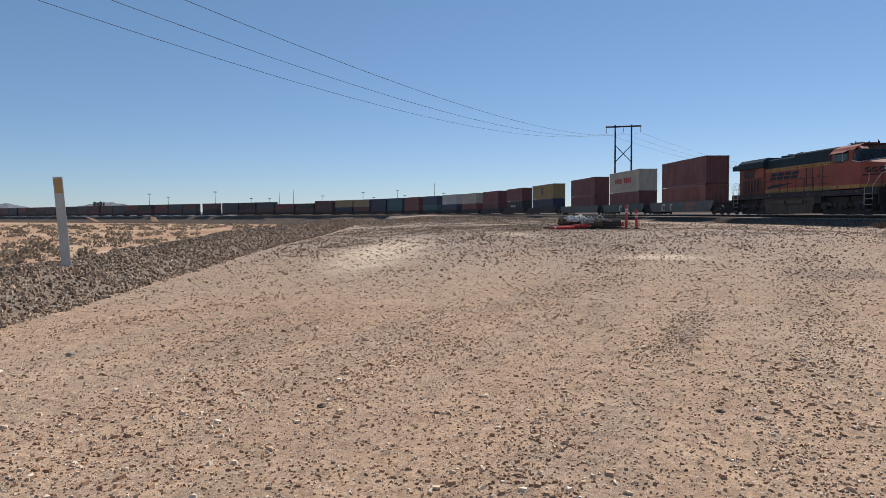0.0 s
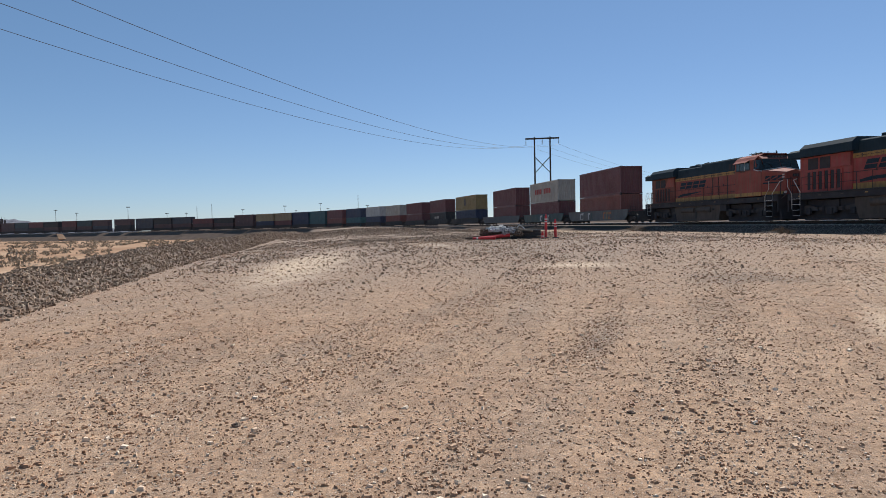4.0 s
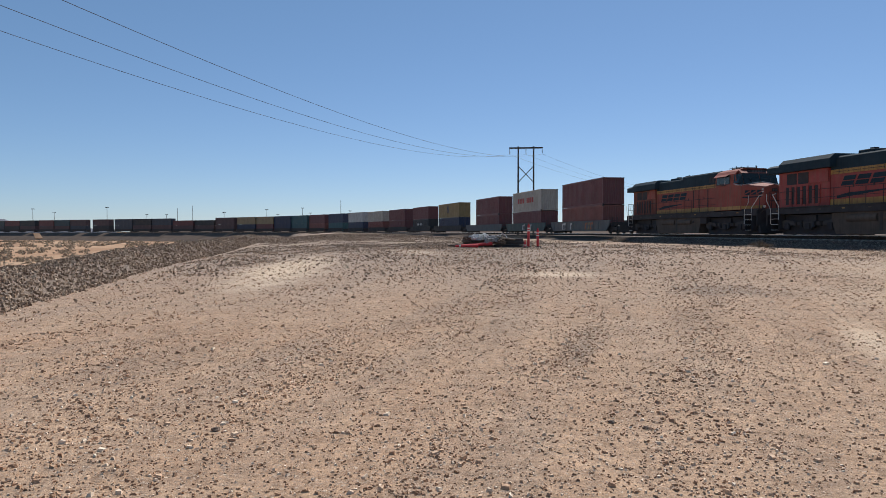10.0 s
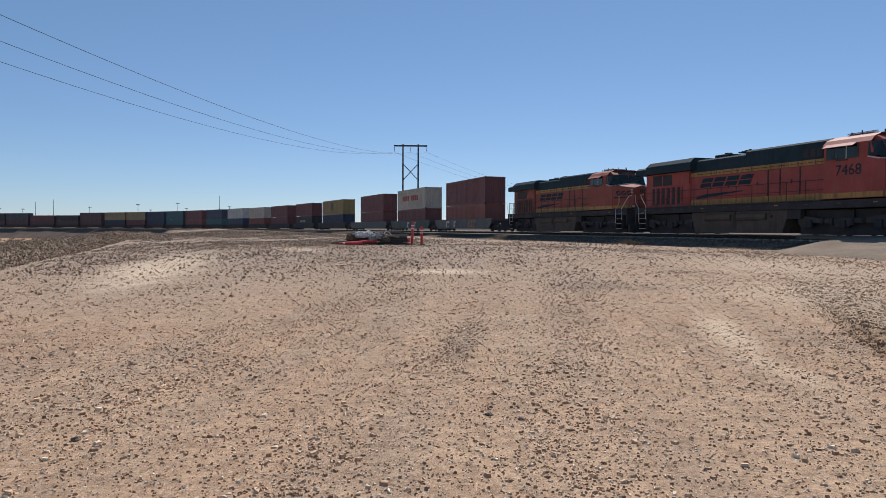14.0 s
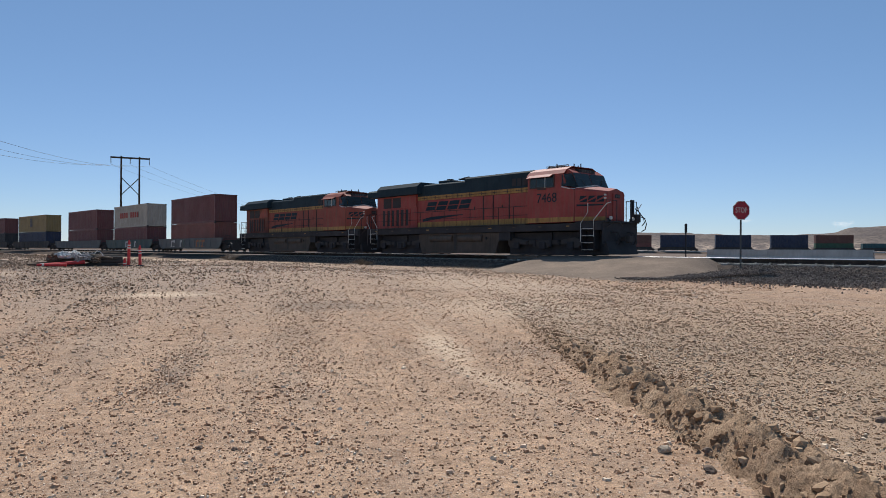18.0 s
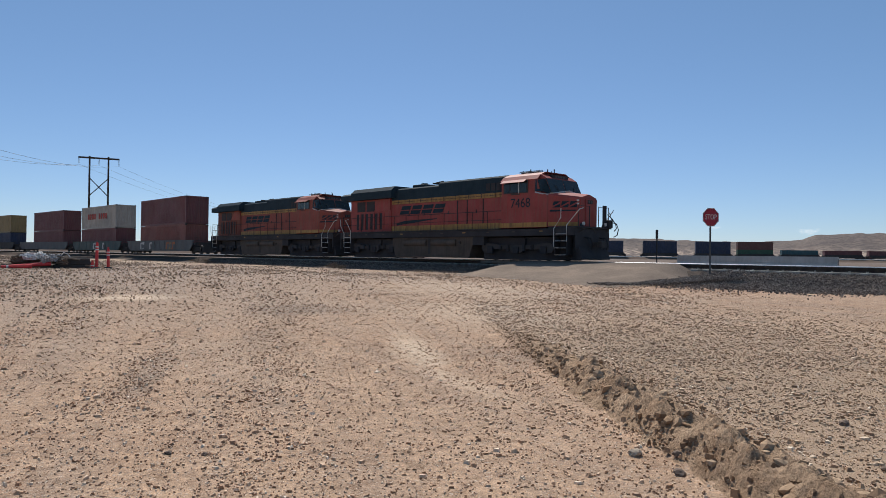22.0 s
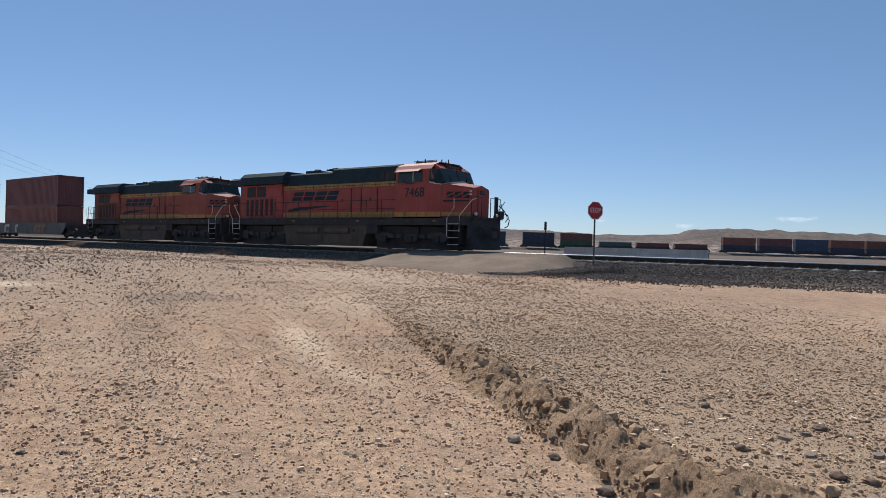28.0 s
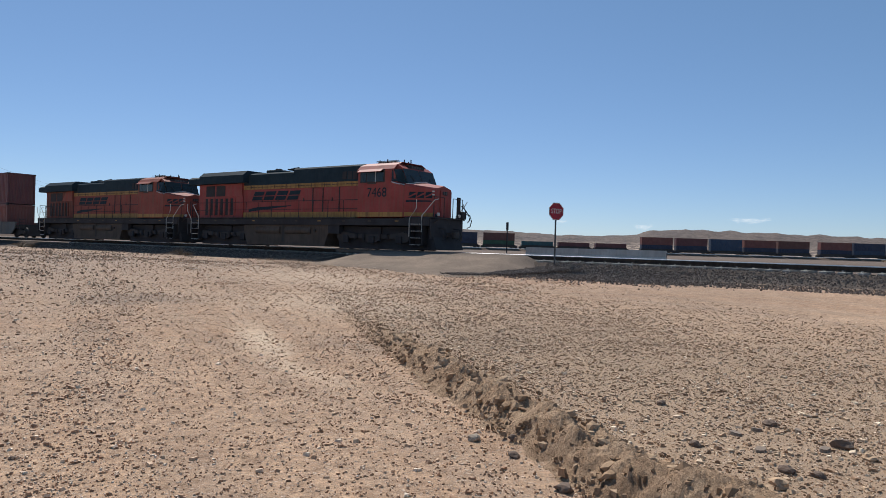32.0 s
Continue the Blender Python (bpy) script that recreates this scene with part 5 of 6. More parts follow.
POLE_A = Vector((-20.1, 141.8, 0.3))
POLE_TURN = 8.0
pole_a = h_frame(Matrix.Translation(POLE_A) @ pose(0, 0, 0, 0, 0, POLE_TURN))
SPAN = Vector((-11.4, -173.2, 0))
copy_thing(pole_a, Matrix.Translation(POLE_A + SPAN) @ pose(0, 0, 0, 0, 0, POLE_TURN))
for k in range(3):
    a = POLE_A + Matrix.Rotation(radians(POLE_TURN), 3, "Z") @ Vector((-3.3 + 3.3 * k, 0, 17.0))
    pts = []
    for i in range(49):
        u = i / 48
        q = a + SPAN * u
        q.z = a.z - 6.1 * 4 * u * (1 - u)
        pts.append(q)
    solid("power_line", tube(bmesh.new(), pts, 0.016, 5), WIRE, Matrix.Identity(4), "thin dark overhead conductor sagging between poles", "power line", "overhead conductors")
    b = a + Vector((60.0, 150.0, 2.0))
    pts = []
    for i in range(25):
        u = i / 24
        q = a + (b - a) * u
        q.z = a.z + (b.z - a.z) * u - 5.0 * 4 * u * (1 - u)
        pts.append(q)
    solid("power_line", tube(bmesh.new(), pts, 0.016, 5), WIRE, Matrix.Identity(4), "thin conductor running on beyond the pole", "power line", "overhead conductors")


def jersey(m, L, label):
    prof = [(-0.30, 0), (-0.30, 0.08), (-0.13, 0.33), (-0.075, 0.74), (0.075, 0.74), (0.13, 0.33), (0.30, 0.08), (0.30, 0)]
    g = thing("concrete_barrier", m, label, "barrier", "concrete barriers past the track")
    part("wall", prism(bmesh.new(), prof, 0, L, "x"), CONCRETE, g)
    for x in (L * 0.25, L * 0.75):
        part("lifting_slot", box(bmesh.new(), x - 0.15, x + 0.15, -0.302, 0.302, -0.01, 0.07), GRIME, g)
    for x in (0.01, L - 0.03):
        part("joint_loop", box(bmesh.new(), x - 0.03, x + 0.03, -0.05, 0.05, 0.25, 0.6), RUST, g)


dirn = 90 + TRACK_TURN + 180
jersey(Matrix.Translation(at(20.9, 45.0, 1.06)) @ Matrix.Rotation(radians(dirn), 4, "Z"), 6.1, "pale concrete barrier section past the rails")
jersey(Matrix.Translation(at(25.1, 45.15, 1.06)) @ Matrix.Rotation(radians(dirn + 1), 4, "Z"), 4.1, "pale concrete barrier section with a worn end")


def thin_marker():
    g = thing("trackside_marker", Matrix.Translation(at(19.7, 33.2, 0.9)), "slim dark trackside marker post past the rails", "marker post")
    part("stake", tube(bmesh.new(), [(0, 0, -0.2), (0, 0, 2.0)], 0.035, 6), BLACK, g)
    part("head", box(bmesh.new(), -0.06, 0.06, -0.05, 0.05, 1.72, 2.18, 0.02), BLACK, g)


thin_marker()


# ---- debris heap by the delineators ----
def debris():
    rnd = random.Random(5)
    o = Vector((-6.53, 32.95))
    g0 = 0.84
    turn = 11.0
    side = Matrix.Rotation(radians(turn), 3, "Z")

    def spot(x, y, z):
        q = side @ Vector((x, y, 0))
        return Matrix.Translation((o.x + q.x, o.y + q.y, g0 + z))
    # timbers below, a dark stack of mats on one end, sheets and tubes over them
    for k, (x, y, z, L, a) in enumerate(((-1.1, 0.35, 0.07, 1.3, 3), (-0.6, 0.05, 0.07, 1.9, -4), (-0.5, 0.55, 0.08, 1.8, 5), (-0.45, 0.2, 0.25, 1.5, 6), (-0.1, 0.45, 0.26, 1.2, -14), (-1.45, 0.1, 0.06, 0.9, -6), (-0.7, 0.5, 0.40, 1.0, 12))):
        bm = box(bmesh.new(), -L / 2, L / 2, -0.1, 0.1, -0.07, 0.08, 0.012)
        solid("timber", bm, WOOD, spot(x, y, z) @ pose(0, 0, 0, rnd.uniform(-6, 6), rnd.uniform(-3, 3), turn + a), "old dark brown timber lying in the debris heap", "timber", "timbers in the heap")
    for k, (x, w, z) in enumerate(((1.02, 0.72, 0.075), (1.05, 0.68, 0.22), (1.0, 0.66, 0.355))):
        bm = box(bmesh.new(), -w, w, -0.4, 0.4, -0.068, 0.068, 0.02)
        solid("track_mat", bm, GRIME, spot(x, 0.1, z) @ pose(0, 0, 0, 0, 0, turn + k * 2 - 2), "dark rubber mat stacked in the debris heap", "mat", "stacked mats")
    for k, (x, y, z, L, a, tilt) in enumerate(((0.95, 0.25, 0.47, 1.65, 1, -1), (0.75, -0.25, 0.45, 1.1, -7, 9), (1.62, -0.32, 0.12, 0.3, 80, 0))):
        bm = box(bmesh.new(), -L / 2, L / 2, -0.12, 0.12, -0.03, 0.03, 0.006)
        solid("plank", bm, PLANKWOOD, spot(x, y, z) @ pose(0, 0, 0, 0, tilt, turn + a), "sun-bleached plank thrown on the stacked mats", "plank", "planks in the heap")
    for k, (x, y, z, sx, sy, pale) in enumerate(((-0.55, -0.05, 0.44, 0.34, 0.26, 1), (-0.15, 0.1, 0.46, 0.30, 0.24, 1), (0.32, -0.22, 0.38, 0.42, 0.24, 2), (0.02, -0.3, 0.30, 0.28, 0.16, 2), (-0.95, 0.0, 0.34, 0.32, 0.26, 0), (0.62, -0.38, 0.26, 0.4, 0.18, 0))):
        bm = bmesh.new()
        bmesh.ops.create_icosphere(bm, subdivisions=4, radius=1.0)
        for v in bm.verts:
            n = abs(noise.noise(v.co * 2.3 + Vector((k * 7, 0, 0)))) * 0.75 + noise.noise(v.co * 5.0 + Vector((0, k * 3, 0))) * 0.1
            v.co *= 0.75 + n
            v.co.x *= sx
            v.co.y *= sy
            v.co.z = max(v.co.z * 0.2, -0.1)
        solid("plastic_sheet", bm, (WOOD, RUBBLE_CLOTH, GREYCLOTH)[pale], spot(x, y, z) @ pose(0, 0, 0, 0, 0, 24 * k), ("brown crumpled sacking on the debris heap", "crumpled white sheeting on the debris heap", "crumpled grey sheeting on the debris heap")[pale], "sheeting", "sheets in the heap")
    for k, (x, y, ln, an) in enumerate(((-0.65, -0.5, 1.75, 7), (-0.95, -0.68, 1.0, -3))):
        bm = bmesh.new()
        drum(bm, (-ln / 2, 0, 0), 0.05, ln, "x", 12, 0.085)
        tub = thing("orange_tube", spot(x, y, 0.13 - 0.05 * k) @ pose(0, 0, 0, 0, -4 * (k == 0), turn + an), "fallen orange plastic delineator tube lying on the gravel", "tube", "orange tubes")
        part("shell", bm, FLUO, tub)
        part("band", drum(bmesh.new(), (-ln / 2 + 0.12, 0, 0), 0.058, 0.08, "x", 12), WHITE, tub, "pale band")
    bm = tube(bmesh.new(), [(0, 0, 0.3), (0.05, 0, 0.56), (0.12, 0.05, 0.66), (0.26, 0.1, 0.60), (0.36, 0.1, 0.46)], 0.022, 6)
    solid("bent_hose", bm, RUBBLE_CLOTH, spot(0.55, -0.1, 0), "bent pale hose sticking up from the heap", "hose")


PLANKWOOD = painted("bleached_plank", (0.26, 0.20, 0.15), 0.9, amount=0.5, scale=3)
GREYCLOTH = painted("grey_sheet", (0.34, 0.32, 0.32), 0.8, amount=0.3)
debris()

# ---- loose stones, the bank and the ballast ----
def stone_shapes(n, rnd, flat=0.65, kind="round"):
    """Broken stones: flat-topped chips with three or four sides, or round lumps."""
    base = []
    if kind == "round":
        bm = bmesh.new()
        bmesh.ops.create_icosphere(bm, subdivisions=1, radius=1.0)
        bm.verts.ensure_lookup_table()
        V = np.array([v.co[:] for v in bm.verts])
        Fc = np.array([[v.index for v in f.verts] for f in bm.faces])
        bm.free()
        for k in range(n):
            sc = rnd.uniform(0.6, 1.25, (len(V), 1))
            base.append(V * sc * np.array([1.0, rnd.uniform(0.6, 0.95), rnd.uniform(0.4, flat)]))
        return base, Fc
    m = 3 if kind == "chip" else 4
    Fc = [(k, (k + 1) % m, m + (k + 1) % m) for k in range(m)] + [(k, m + (k + 1) % m, m + k) for k in range(m)]
    Fc += [(m, m + k, m + k + 1) for k in range(1, m - 1)]
    for k in range(n):
        a = 2 * np.pi * (np.arange(m) + rnd.uniform(-0.28, 0.28, m)) / m
        r = rnd.uniform(0.75, 1.25, m)
        top = rnd.uniform(0.45, 0.95, m)
        h = rnd.uniform(0.45, 1.0, m) * flat
        wide = rnd.uniform(0.5, 0.95)
        foot = np.stack([r * np.cos(a), r * np.sin(a) * wide, np.full(m, -0.45)], 1)
        head = np.stack([r * top * np.cos(a), r * top * np.sin(a) * wide, h], 1)
        base.append(np.concatenate([foot, head]))
    return base, np.array(Fc)


def scatter(name, S, P, size, mat, label, category, seed, sink=0.25, flat=0.65, parts=40, zfun=None, small=False, shape="", tip=0.4):
    """Many loose stones as one body: places in s and p, a size each."""
    rnd = np.random.RandomState(seed)
    base, Fc = stone_shapes(parts, rnd, flat, shape or ("chip" if small else "round"))
    n = len(S)
    Z = ground_z(S, P) if zfun is None else zfun(S, P)
    X = UP_S.x * S + OUT_P.x * P
    Y = UP_S.y * S + OUT_P.y * P
    which = rnd.randint(0, parts, n)
    ang = rnd.uniform(0, 2 * np.pi, n)
    tilt = rnd.uniform(-tip, tip, n)
    B = np.stack(base)[which] * size[:, None, None]
    ct, st = np.cos(tilt)[:, None], np.sin(tilt)[:, None]
    bx, bz = B[..., 0] * ct - B[..., 2] * st, B[..., 0] * st + B[..., 2] * ct
    ca, sa = np.cos(ang)[:, None], np.sin(ang)[:, None]
    vx = bx * ca - B[..., 1] * sa + X[:, None]
    vy = bx * sa + B[..., 1] * ca + Y[:, None]
    vz = bz + (Z + size * sink)[:, None]
    co = np.stack([vx, vy, vz], -1).reshape(-1, 3)
    fi = (Fc[None] + (np.arange(n) * B.shape[1])[:, None, None]).reshape(-1, 3)
    me = bpy.data.meshes.new(name)
    me.vertices.add(len(co))
    me.vertices.foreach_set("co", co.ravel())
    me.loops.add(fi.size)
    me.loops.foreach_set("vertex_index", fi.ravel().astype(np.int32))
    me.polygons.add(len(fi))
    me.polygons.foreach_set("loop_start", np.arange(len(fi)) * 3)
    me.polygons.foreach_set("loop_total", np.full(len(fi), 3))
    me.update()
    me.shade_flat()
    me.materials.append(mat)
    return tagged(new(name, me), label, category, kind="stuff")


def streaks(S, P):
    """Where the grader left lines of stones."""
    x, y = UP_S.x * S + OUT_P.x * P, UP_S.y * S + OUT_P.y * P
    u = x * 0.997 - y * 0.07
    return 0.5 + 0.5 * np.sin(u * 2.6 + 1.2 * np.sin(u * 0.9 + 1) + 0.5 * np.sin(y * 0.35))


R1 = np.random.RandomState(11)


def pad_places(n, near, far, lo_az, hi_az, power):
    az = R1.uniform(lo_az, hi_az, n)
    r = near + (far - near) * R1.uniform(0, 1, n) ** power
    x, y = r * np.sin(np.radians(az)), r * np.cos(np.radians(az))
    return x * UP_S.x + y * UP_S.y, x * OUT_P.x + y * OUT_P.y


def patch_weight(S, P, patches):
    """How far a place lies inside any of the patches, 0 to 1."""
    x, y = UP_S.x * S + OUT_P.x * P, UP_S.y * S + OUT_P.y * P
    w = np.zeros(len(S))
    for px, py, rx, ry, turn, top in patches:
        c, d = math.cos(radians(turn)), math.sin(radians(turn))
        u, v = ((x - px) * c + (y - py) * d) / rx, ((y - py) * c - (x - px) * d) / ry
        w = np.maximum(w, top * np.clip(1.5 - np.hypot(u, v) - 0.35 * wob(x, y, 2.3), 0, 1))
    return w


def strewn(S, P, low):
    """Chance that a stone lies at a place: clumps, grader lines, bare dust and stony patches."""
    x, y = UP_S.x * S + OUT_P.x * P, 0.32 * (UP_S.y * S + OUT_P.y * P)     # clumps drawn out along the wheel lines
    c = 0.42 + 0.26 * wob(x, y, 1.3) + 0.26 * wob(x + 9, y - 4, 3.4) + 0.22 * wob(x, y + 3, 7.3)
    c = c * (0.35 + 0.9 * streaks(S, P)) * (1 - 0.85 * patch_weight(S, P, PALE_PATCHES)) + 0.9 * patch_weight(S, P, DARK_PATCHES)
    inside = (P > -6.2) & (P < 26.4) & (P < ridge_p(S) + 0.2 + 40 * (S > 10))
    return inside & (R1.uniform(0, 1, len(S)) < np.clip(c, low, 1))


S, P = pad_places(72000, 2.6, 12, -62, 72, 1.1)
keep = strewn(S, P, 0.50)
S, P = S[keep], P[keep]
scatter("pad_grit", S, P, 0.0055 + 0.010 * R1.uniform(0, 1, len(S)) ** 1.7, STONE_FINE, "fine brown grit strewn over the near dirt", "gravel", 16, flat=0.6, small=True, sink=0.3, tip=0.3)
S, P = pad_places(140000, 4, 36, -62, 72, 1.0)
keep = strewn(S, P, 0.30)
S, P = S[keep], P[keep]
scatter("pad_gravel", S, P, (0.007 + 0.011 * R1.uniform(0, 1, len(S)) ** 2.2) * (1 + np.hypot(S, P) / 24), STONE_FINE, "scattered brown and grey stones on the dirt pad", "gravel", 3, flat=0.6, small=True, sink=0.25, tip=0.3)
S, P = pad_places(46000, 2.8, 42, -62, 72, 1.0)
keep = strewn(S, P, 0.10)
S, P = S[keep], P[keep]
scatter("pad_cobbles", S, P, (0.010 + 0.021 * R1.uniform(0, 1, len(S)) ** 2.6) * (1 + np.hypot(S, P) / 45), STONE_TAN, "larger loose stones on the dirt pad", "gravel", 4, flat=0.6, sink=0.2, small=True)
S, P = pad_places(17000, 2.8, 26, -62, 72, 1.0)
keep = strewn(S, P, 0.12)
S, P = S[keep], P[keep]
scatter("pad_slabs", S, P, 0.015 + 0.030 * R1.uniform(0, 1, len(S)) ** 3.5, STONE_TAN, "flat broken slabs of tan stone on the dirt", "gravel", 18, flat=0.5, sink=0.15, shape="slab", tip=0.3)
# spill of gravel, thinning out as it spreads
S = R1.uniform(-5, 16, 104000)
P = ridge_p(np.minimum(S, 11)) + 0.35 + R1.uniform(0, 1, len(S)) ** 1.1 * 12
keep = R1.uniform(0, 1, len(S)) < np.clip((16 - S) / 9, 0.10, 1) * np.clip((19 - P) / 7, 0.08, 1) * np.clip(0.75 + 0.35 * wob(S, P, 1.7) + 0.2 * wob(S, P, 5.0), 0.1, 1)
S, P = S[keep], P[keep]
scatter("spill_gravel", S, P, 0.0095 + 0.020 * R1.uniform(0, 1, len(S)) ** 2.4, STONE_SPILL, "dense grey-brown gravel spread over the graded spill", "gravel", 5, flat=0.5, small=True, sink=0.2, tip=0.3)
S = R1.uniform(-1.5, 6.5, 40000)
P = ridge_p(S) + 0.35 + R1.uniform(0, 1, len(S)) ** 1.2 * 6
scatter("spill_grit", S, P, 0.0042 + 0.0065 * R1.uniform(0, 1, len(S)) ** 2, STONE_SPILL, "fine brown grit between the stones of the spill", "gravel", 20, flat=0.7, small=True, sink=0.2)
S, P = R1.uniform(-4, 13, 9000), R1.uniform(0, 1, 9000) ** 1.2
P = ridge_p(S) + 0.4 + 8.0 * P
scatter("spill_slabs", S, P, 0.014 + 0.032 * R1.uniform(0, 1, len(S)) ** 4, STONE_SPILL, "flat slabs of broken stone lying in the spilled gravel", "gravel", 12, flat=0.45, shape="slab", sink=0.15, tip=0.3)
S = R1.uniform(-4, 10.5, 9000)
P = ridge_p(S) + 0.02 + R1.gamma(2.0, 0.16, len(S)) + 0.10 * wob(S, S, 2.7)
taper = np.clip((11 - S) / 6, 0.35, 1)
scatter("ridge_clods", S, P, (0.006 + 0.034 * R1.uniform(0, 1, len(S)) ** 7) * taper, CLOD, "crumbly brown dirt clods along the edge of the spill", "clods", 6, flat=1.0, sink=1.1, small=True)
S = R1.uniform(-3, 9.5, 1100)
P = ridge_p(S) + 0.42 + R1.normal(0, 0.22, len(S)) + 0.10 * wob(S, S, 2.7)
scatter("ridge_lumps", S, P, (0.016 + 0.055 * R1.uniform(0, 1, len(S)) ** 3.5) * np.clip((11 - S) / 6, 0.35, 1), CLOD, "rough lumps of bladed dirt lying on the ridge", "clods", 19, flat=1.0, sink=0.8)


def soil_material():
    """Freshly bladed dirt: crumbly, brown, paler where it has dried."""
    m, nd, lk, b = material("bladed_dirt", 1.0, 0, 0.0)
    geo = nd.new("ShaderNodeNewGeometry").outputs["Position"]
    c = ramp_node(nd, lk, noise_node(nd, lk, geo, 3.5, 6, 0.7), [(0.32, (0.30, 0.20, 0.133)), (0.5, (0.42, 0.29, 0.195)), (0.68, (0.53, 0.38, 0.262))])
    crumb = noise_node(nd, lk, geo, 30, 6, 0.8)
    lk.new(mix_node(nd, lk, 0.9, c, ramp_node(nd, lk, crumb, [(0.34, (0.55, 0.53, 0.52)), (0.5, (1, 1, 1)), (0.68, (1.3, 1.28, 1.25))]), "MULTIPLY"), b.inputs["Base Color"])
    bump_node(nd, lk, b, crumb, 1.0, 0.035)
    return m


def dirt_ridge():
    """The lumpy windrow that the grader left along the spill."""
    V, F = [], []
    ns, npp = 480, 44
    for i in range(ns + 1):
        s = -3.2 + 13.6 * i / ns
        fade = min(1.0, max(0.0, (10.4 - s) / 5.0)) * min(1.0, (s + 3.2) / 1.5)
        p0 = float(ridge_p(s))
        for k in range(npp + 1):
            v = k / npp
            p = p0 - 0.12 + 1.25 * v + 0.10 * noise.noise(Vector((s * 1.1, 3.0, 0)))
            q = Vector((s, p, 0.0))
            hump = max(0.0, math.sin(math.pi * min(1.0, v * 1.15 if v < 0.4 else 0.46 + (v - 0.4) * 0.9))) ** 1.2
            lumps = abs(noise.noise(q * 3.2)) * 0.075 + abs(noise.noise(q * 7.0 + Vector((7, 0, 0)))) * 0.055 + abs(noise.noise(q * 17.0)) * 0.024 + noise.noise(q * 38.0) * 0.008
            z = gz(s, p) - 0.05 + fade * hump * (0.045 + lumps) + 0.03 * fade
            V.append(at(s + 0.03 * noise.noise(q * 8.0), p + 0.04 * noise.noise(q * 8.0 + Vector((0, 9, 0))), z)[:])
    for i in range(ns):
        for k in range(npp):
            a = i * (npp + 1) + k
            F.append((a, a + 1, a + npp + 2, a + npp + 1))
    me = bpy.data.meshes.new("dirt_ridge")
    me.from_pydata(V, [], F)
    me.materials.append(soil_material())
    me.update()
    if me.polygons[0].normal.z < 0:
        me.flip_normals()
    tagged(new("dirt_ridge", me), "lumpy brown windrow of bladed dirt along the spill", "ridge", kind="structure")


dirt_ridge()
# crushed rock bank
S = 4 + R1.uniform(0, 1, 36000) ** 2.0 * 70
P = -5.85 - R1.uniform(0, 1, len(S)) ** 0.9 * 3.1 + 0.12 * wob(S, S, 1.9)
sz = 0.017 + 0.034 * R1.uniform(0, 1, len(S)) ** 2 + 0.0004 * S
near = S < 19
scatter("bank_rock", S[near], P[near], sz[near], STONE_GREY, "crushed grey-brown rock heaped along the pad edge", "rock bank", 7, flat=0.95, sink=0.2, shape="slab")
scatter("bank_rock_far", S[~near], P[~near], sz[~near], STONE_GREY, "crushed grey-brown rock along the far run of the bank", "rock bank", 17, flat=0.95, sink=0.2, small=True)
S, P = 14 + R1.uniform(0, 1, 100000) ** 0.9 * 62, -5.5 + R1.uniform(0, 1, 100000) * 31.5
keep = R1.uniform(0, 1, len(S)) < np.clip((S - 12) / 16, 0.12, 1) * np.clip((17 - P) / 8, 0.22, 1) * np.clip(0.42 + 0.4 * wob(S, P, 0.35) + 0.4 * wob(S, P, 1.3) + 0.25 * wob(S, P, 3.1), 0.04, 1) * (1 - 0.85 * patch_weight(S, P, PALE_PATCHES))
S, P = S[keep], P[keep]
scatter("pad_rubble", S, P, 0.014 + 0.034 * R1.uniform(0, 1, len(S)) ** 2.2 + 0.0003 * S, STONE_GREY, "coarse grey rubble spread across the far pad", "gravel", 8, flat=0.8, small=True)


S = 60 + R1.uniform(0, 1, 9000) * 70
P = -9 + R1.uniform(0, 1, len(S)) * 22 - np.maximum(0, S - 95) * 0.1
scatter("far_rubble", S, P, 0.05 + 0.09 * R1.uniform(0, 1, len(S)) ** 2, STONE_GREY, "brown rubble at the far end of the rock bank", "rock bank", 13, flat=0.9, small=True)


def bed_z(S, P):
    d = TRACK_P - P
    return np.where(d < 1.52, 1.03, np.maximum(1.03 - (d - 1.52) * 0.30, 0.4))


S = R1.uniform(-16, 62, 38000)
P = TRACK_P - 1.35 - R1.uniform(0, 1, len(S)) ** 1.3 * 4.6
keep = ~((S > 13.6) & (S < 28) & (P > 18) & (S > 15.0 - (29.4 - P) * 0.2)) & ((P > 26.3) | (S < 17))
scatter("track_ballast", S[keep], P[keep], 0.022 + 0.03 * R1.uniform(0, 1, keep.sum()), STONE_BALLAST, "dark crushed ballast on the shoulder of the track", "ballast", 9, flat=0.9, small=True, zfun=lambda a, b: np.maximum(bed_z(a, b), ground_z(a, b)))
S = R1.normal(12.2, 2.6, 11000)
P = 26.2 + R1.normal(0, 1.25, len(S))
keep = S < 14.9 - (29.4 - P) * 0.1
S, P = S[keep], P[keep]
scatter("mound_gravel", S, P, 0.022 + 0.03 * R1.uniform(0, 1, len(S)), STONE_BALLAST, "gravel mounded round the foot of the sign", "gravel", 10, small=True, zfun=lambda a, b: np.maximum(bed_z(a, b), ground_z(a, b)) + 0.02 + 0.10 * np.exp(-((a - 12.9) / 2.2) ** 2 - ((b - 26.4) / 1.3) ** 2))


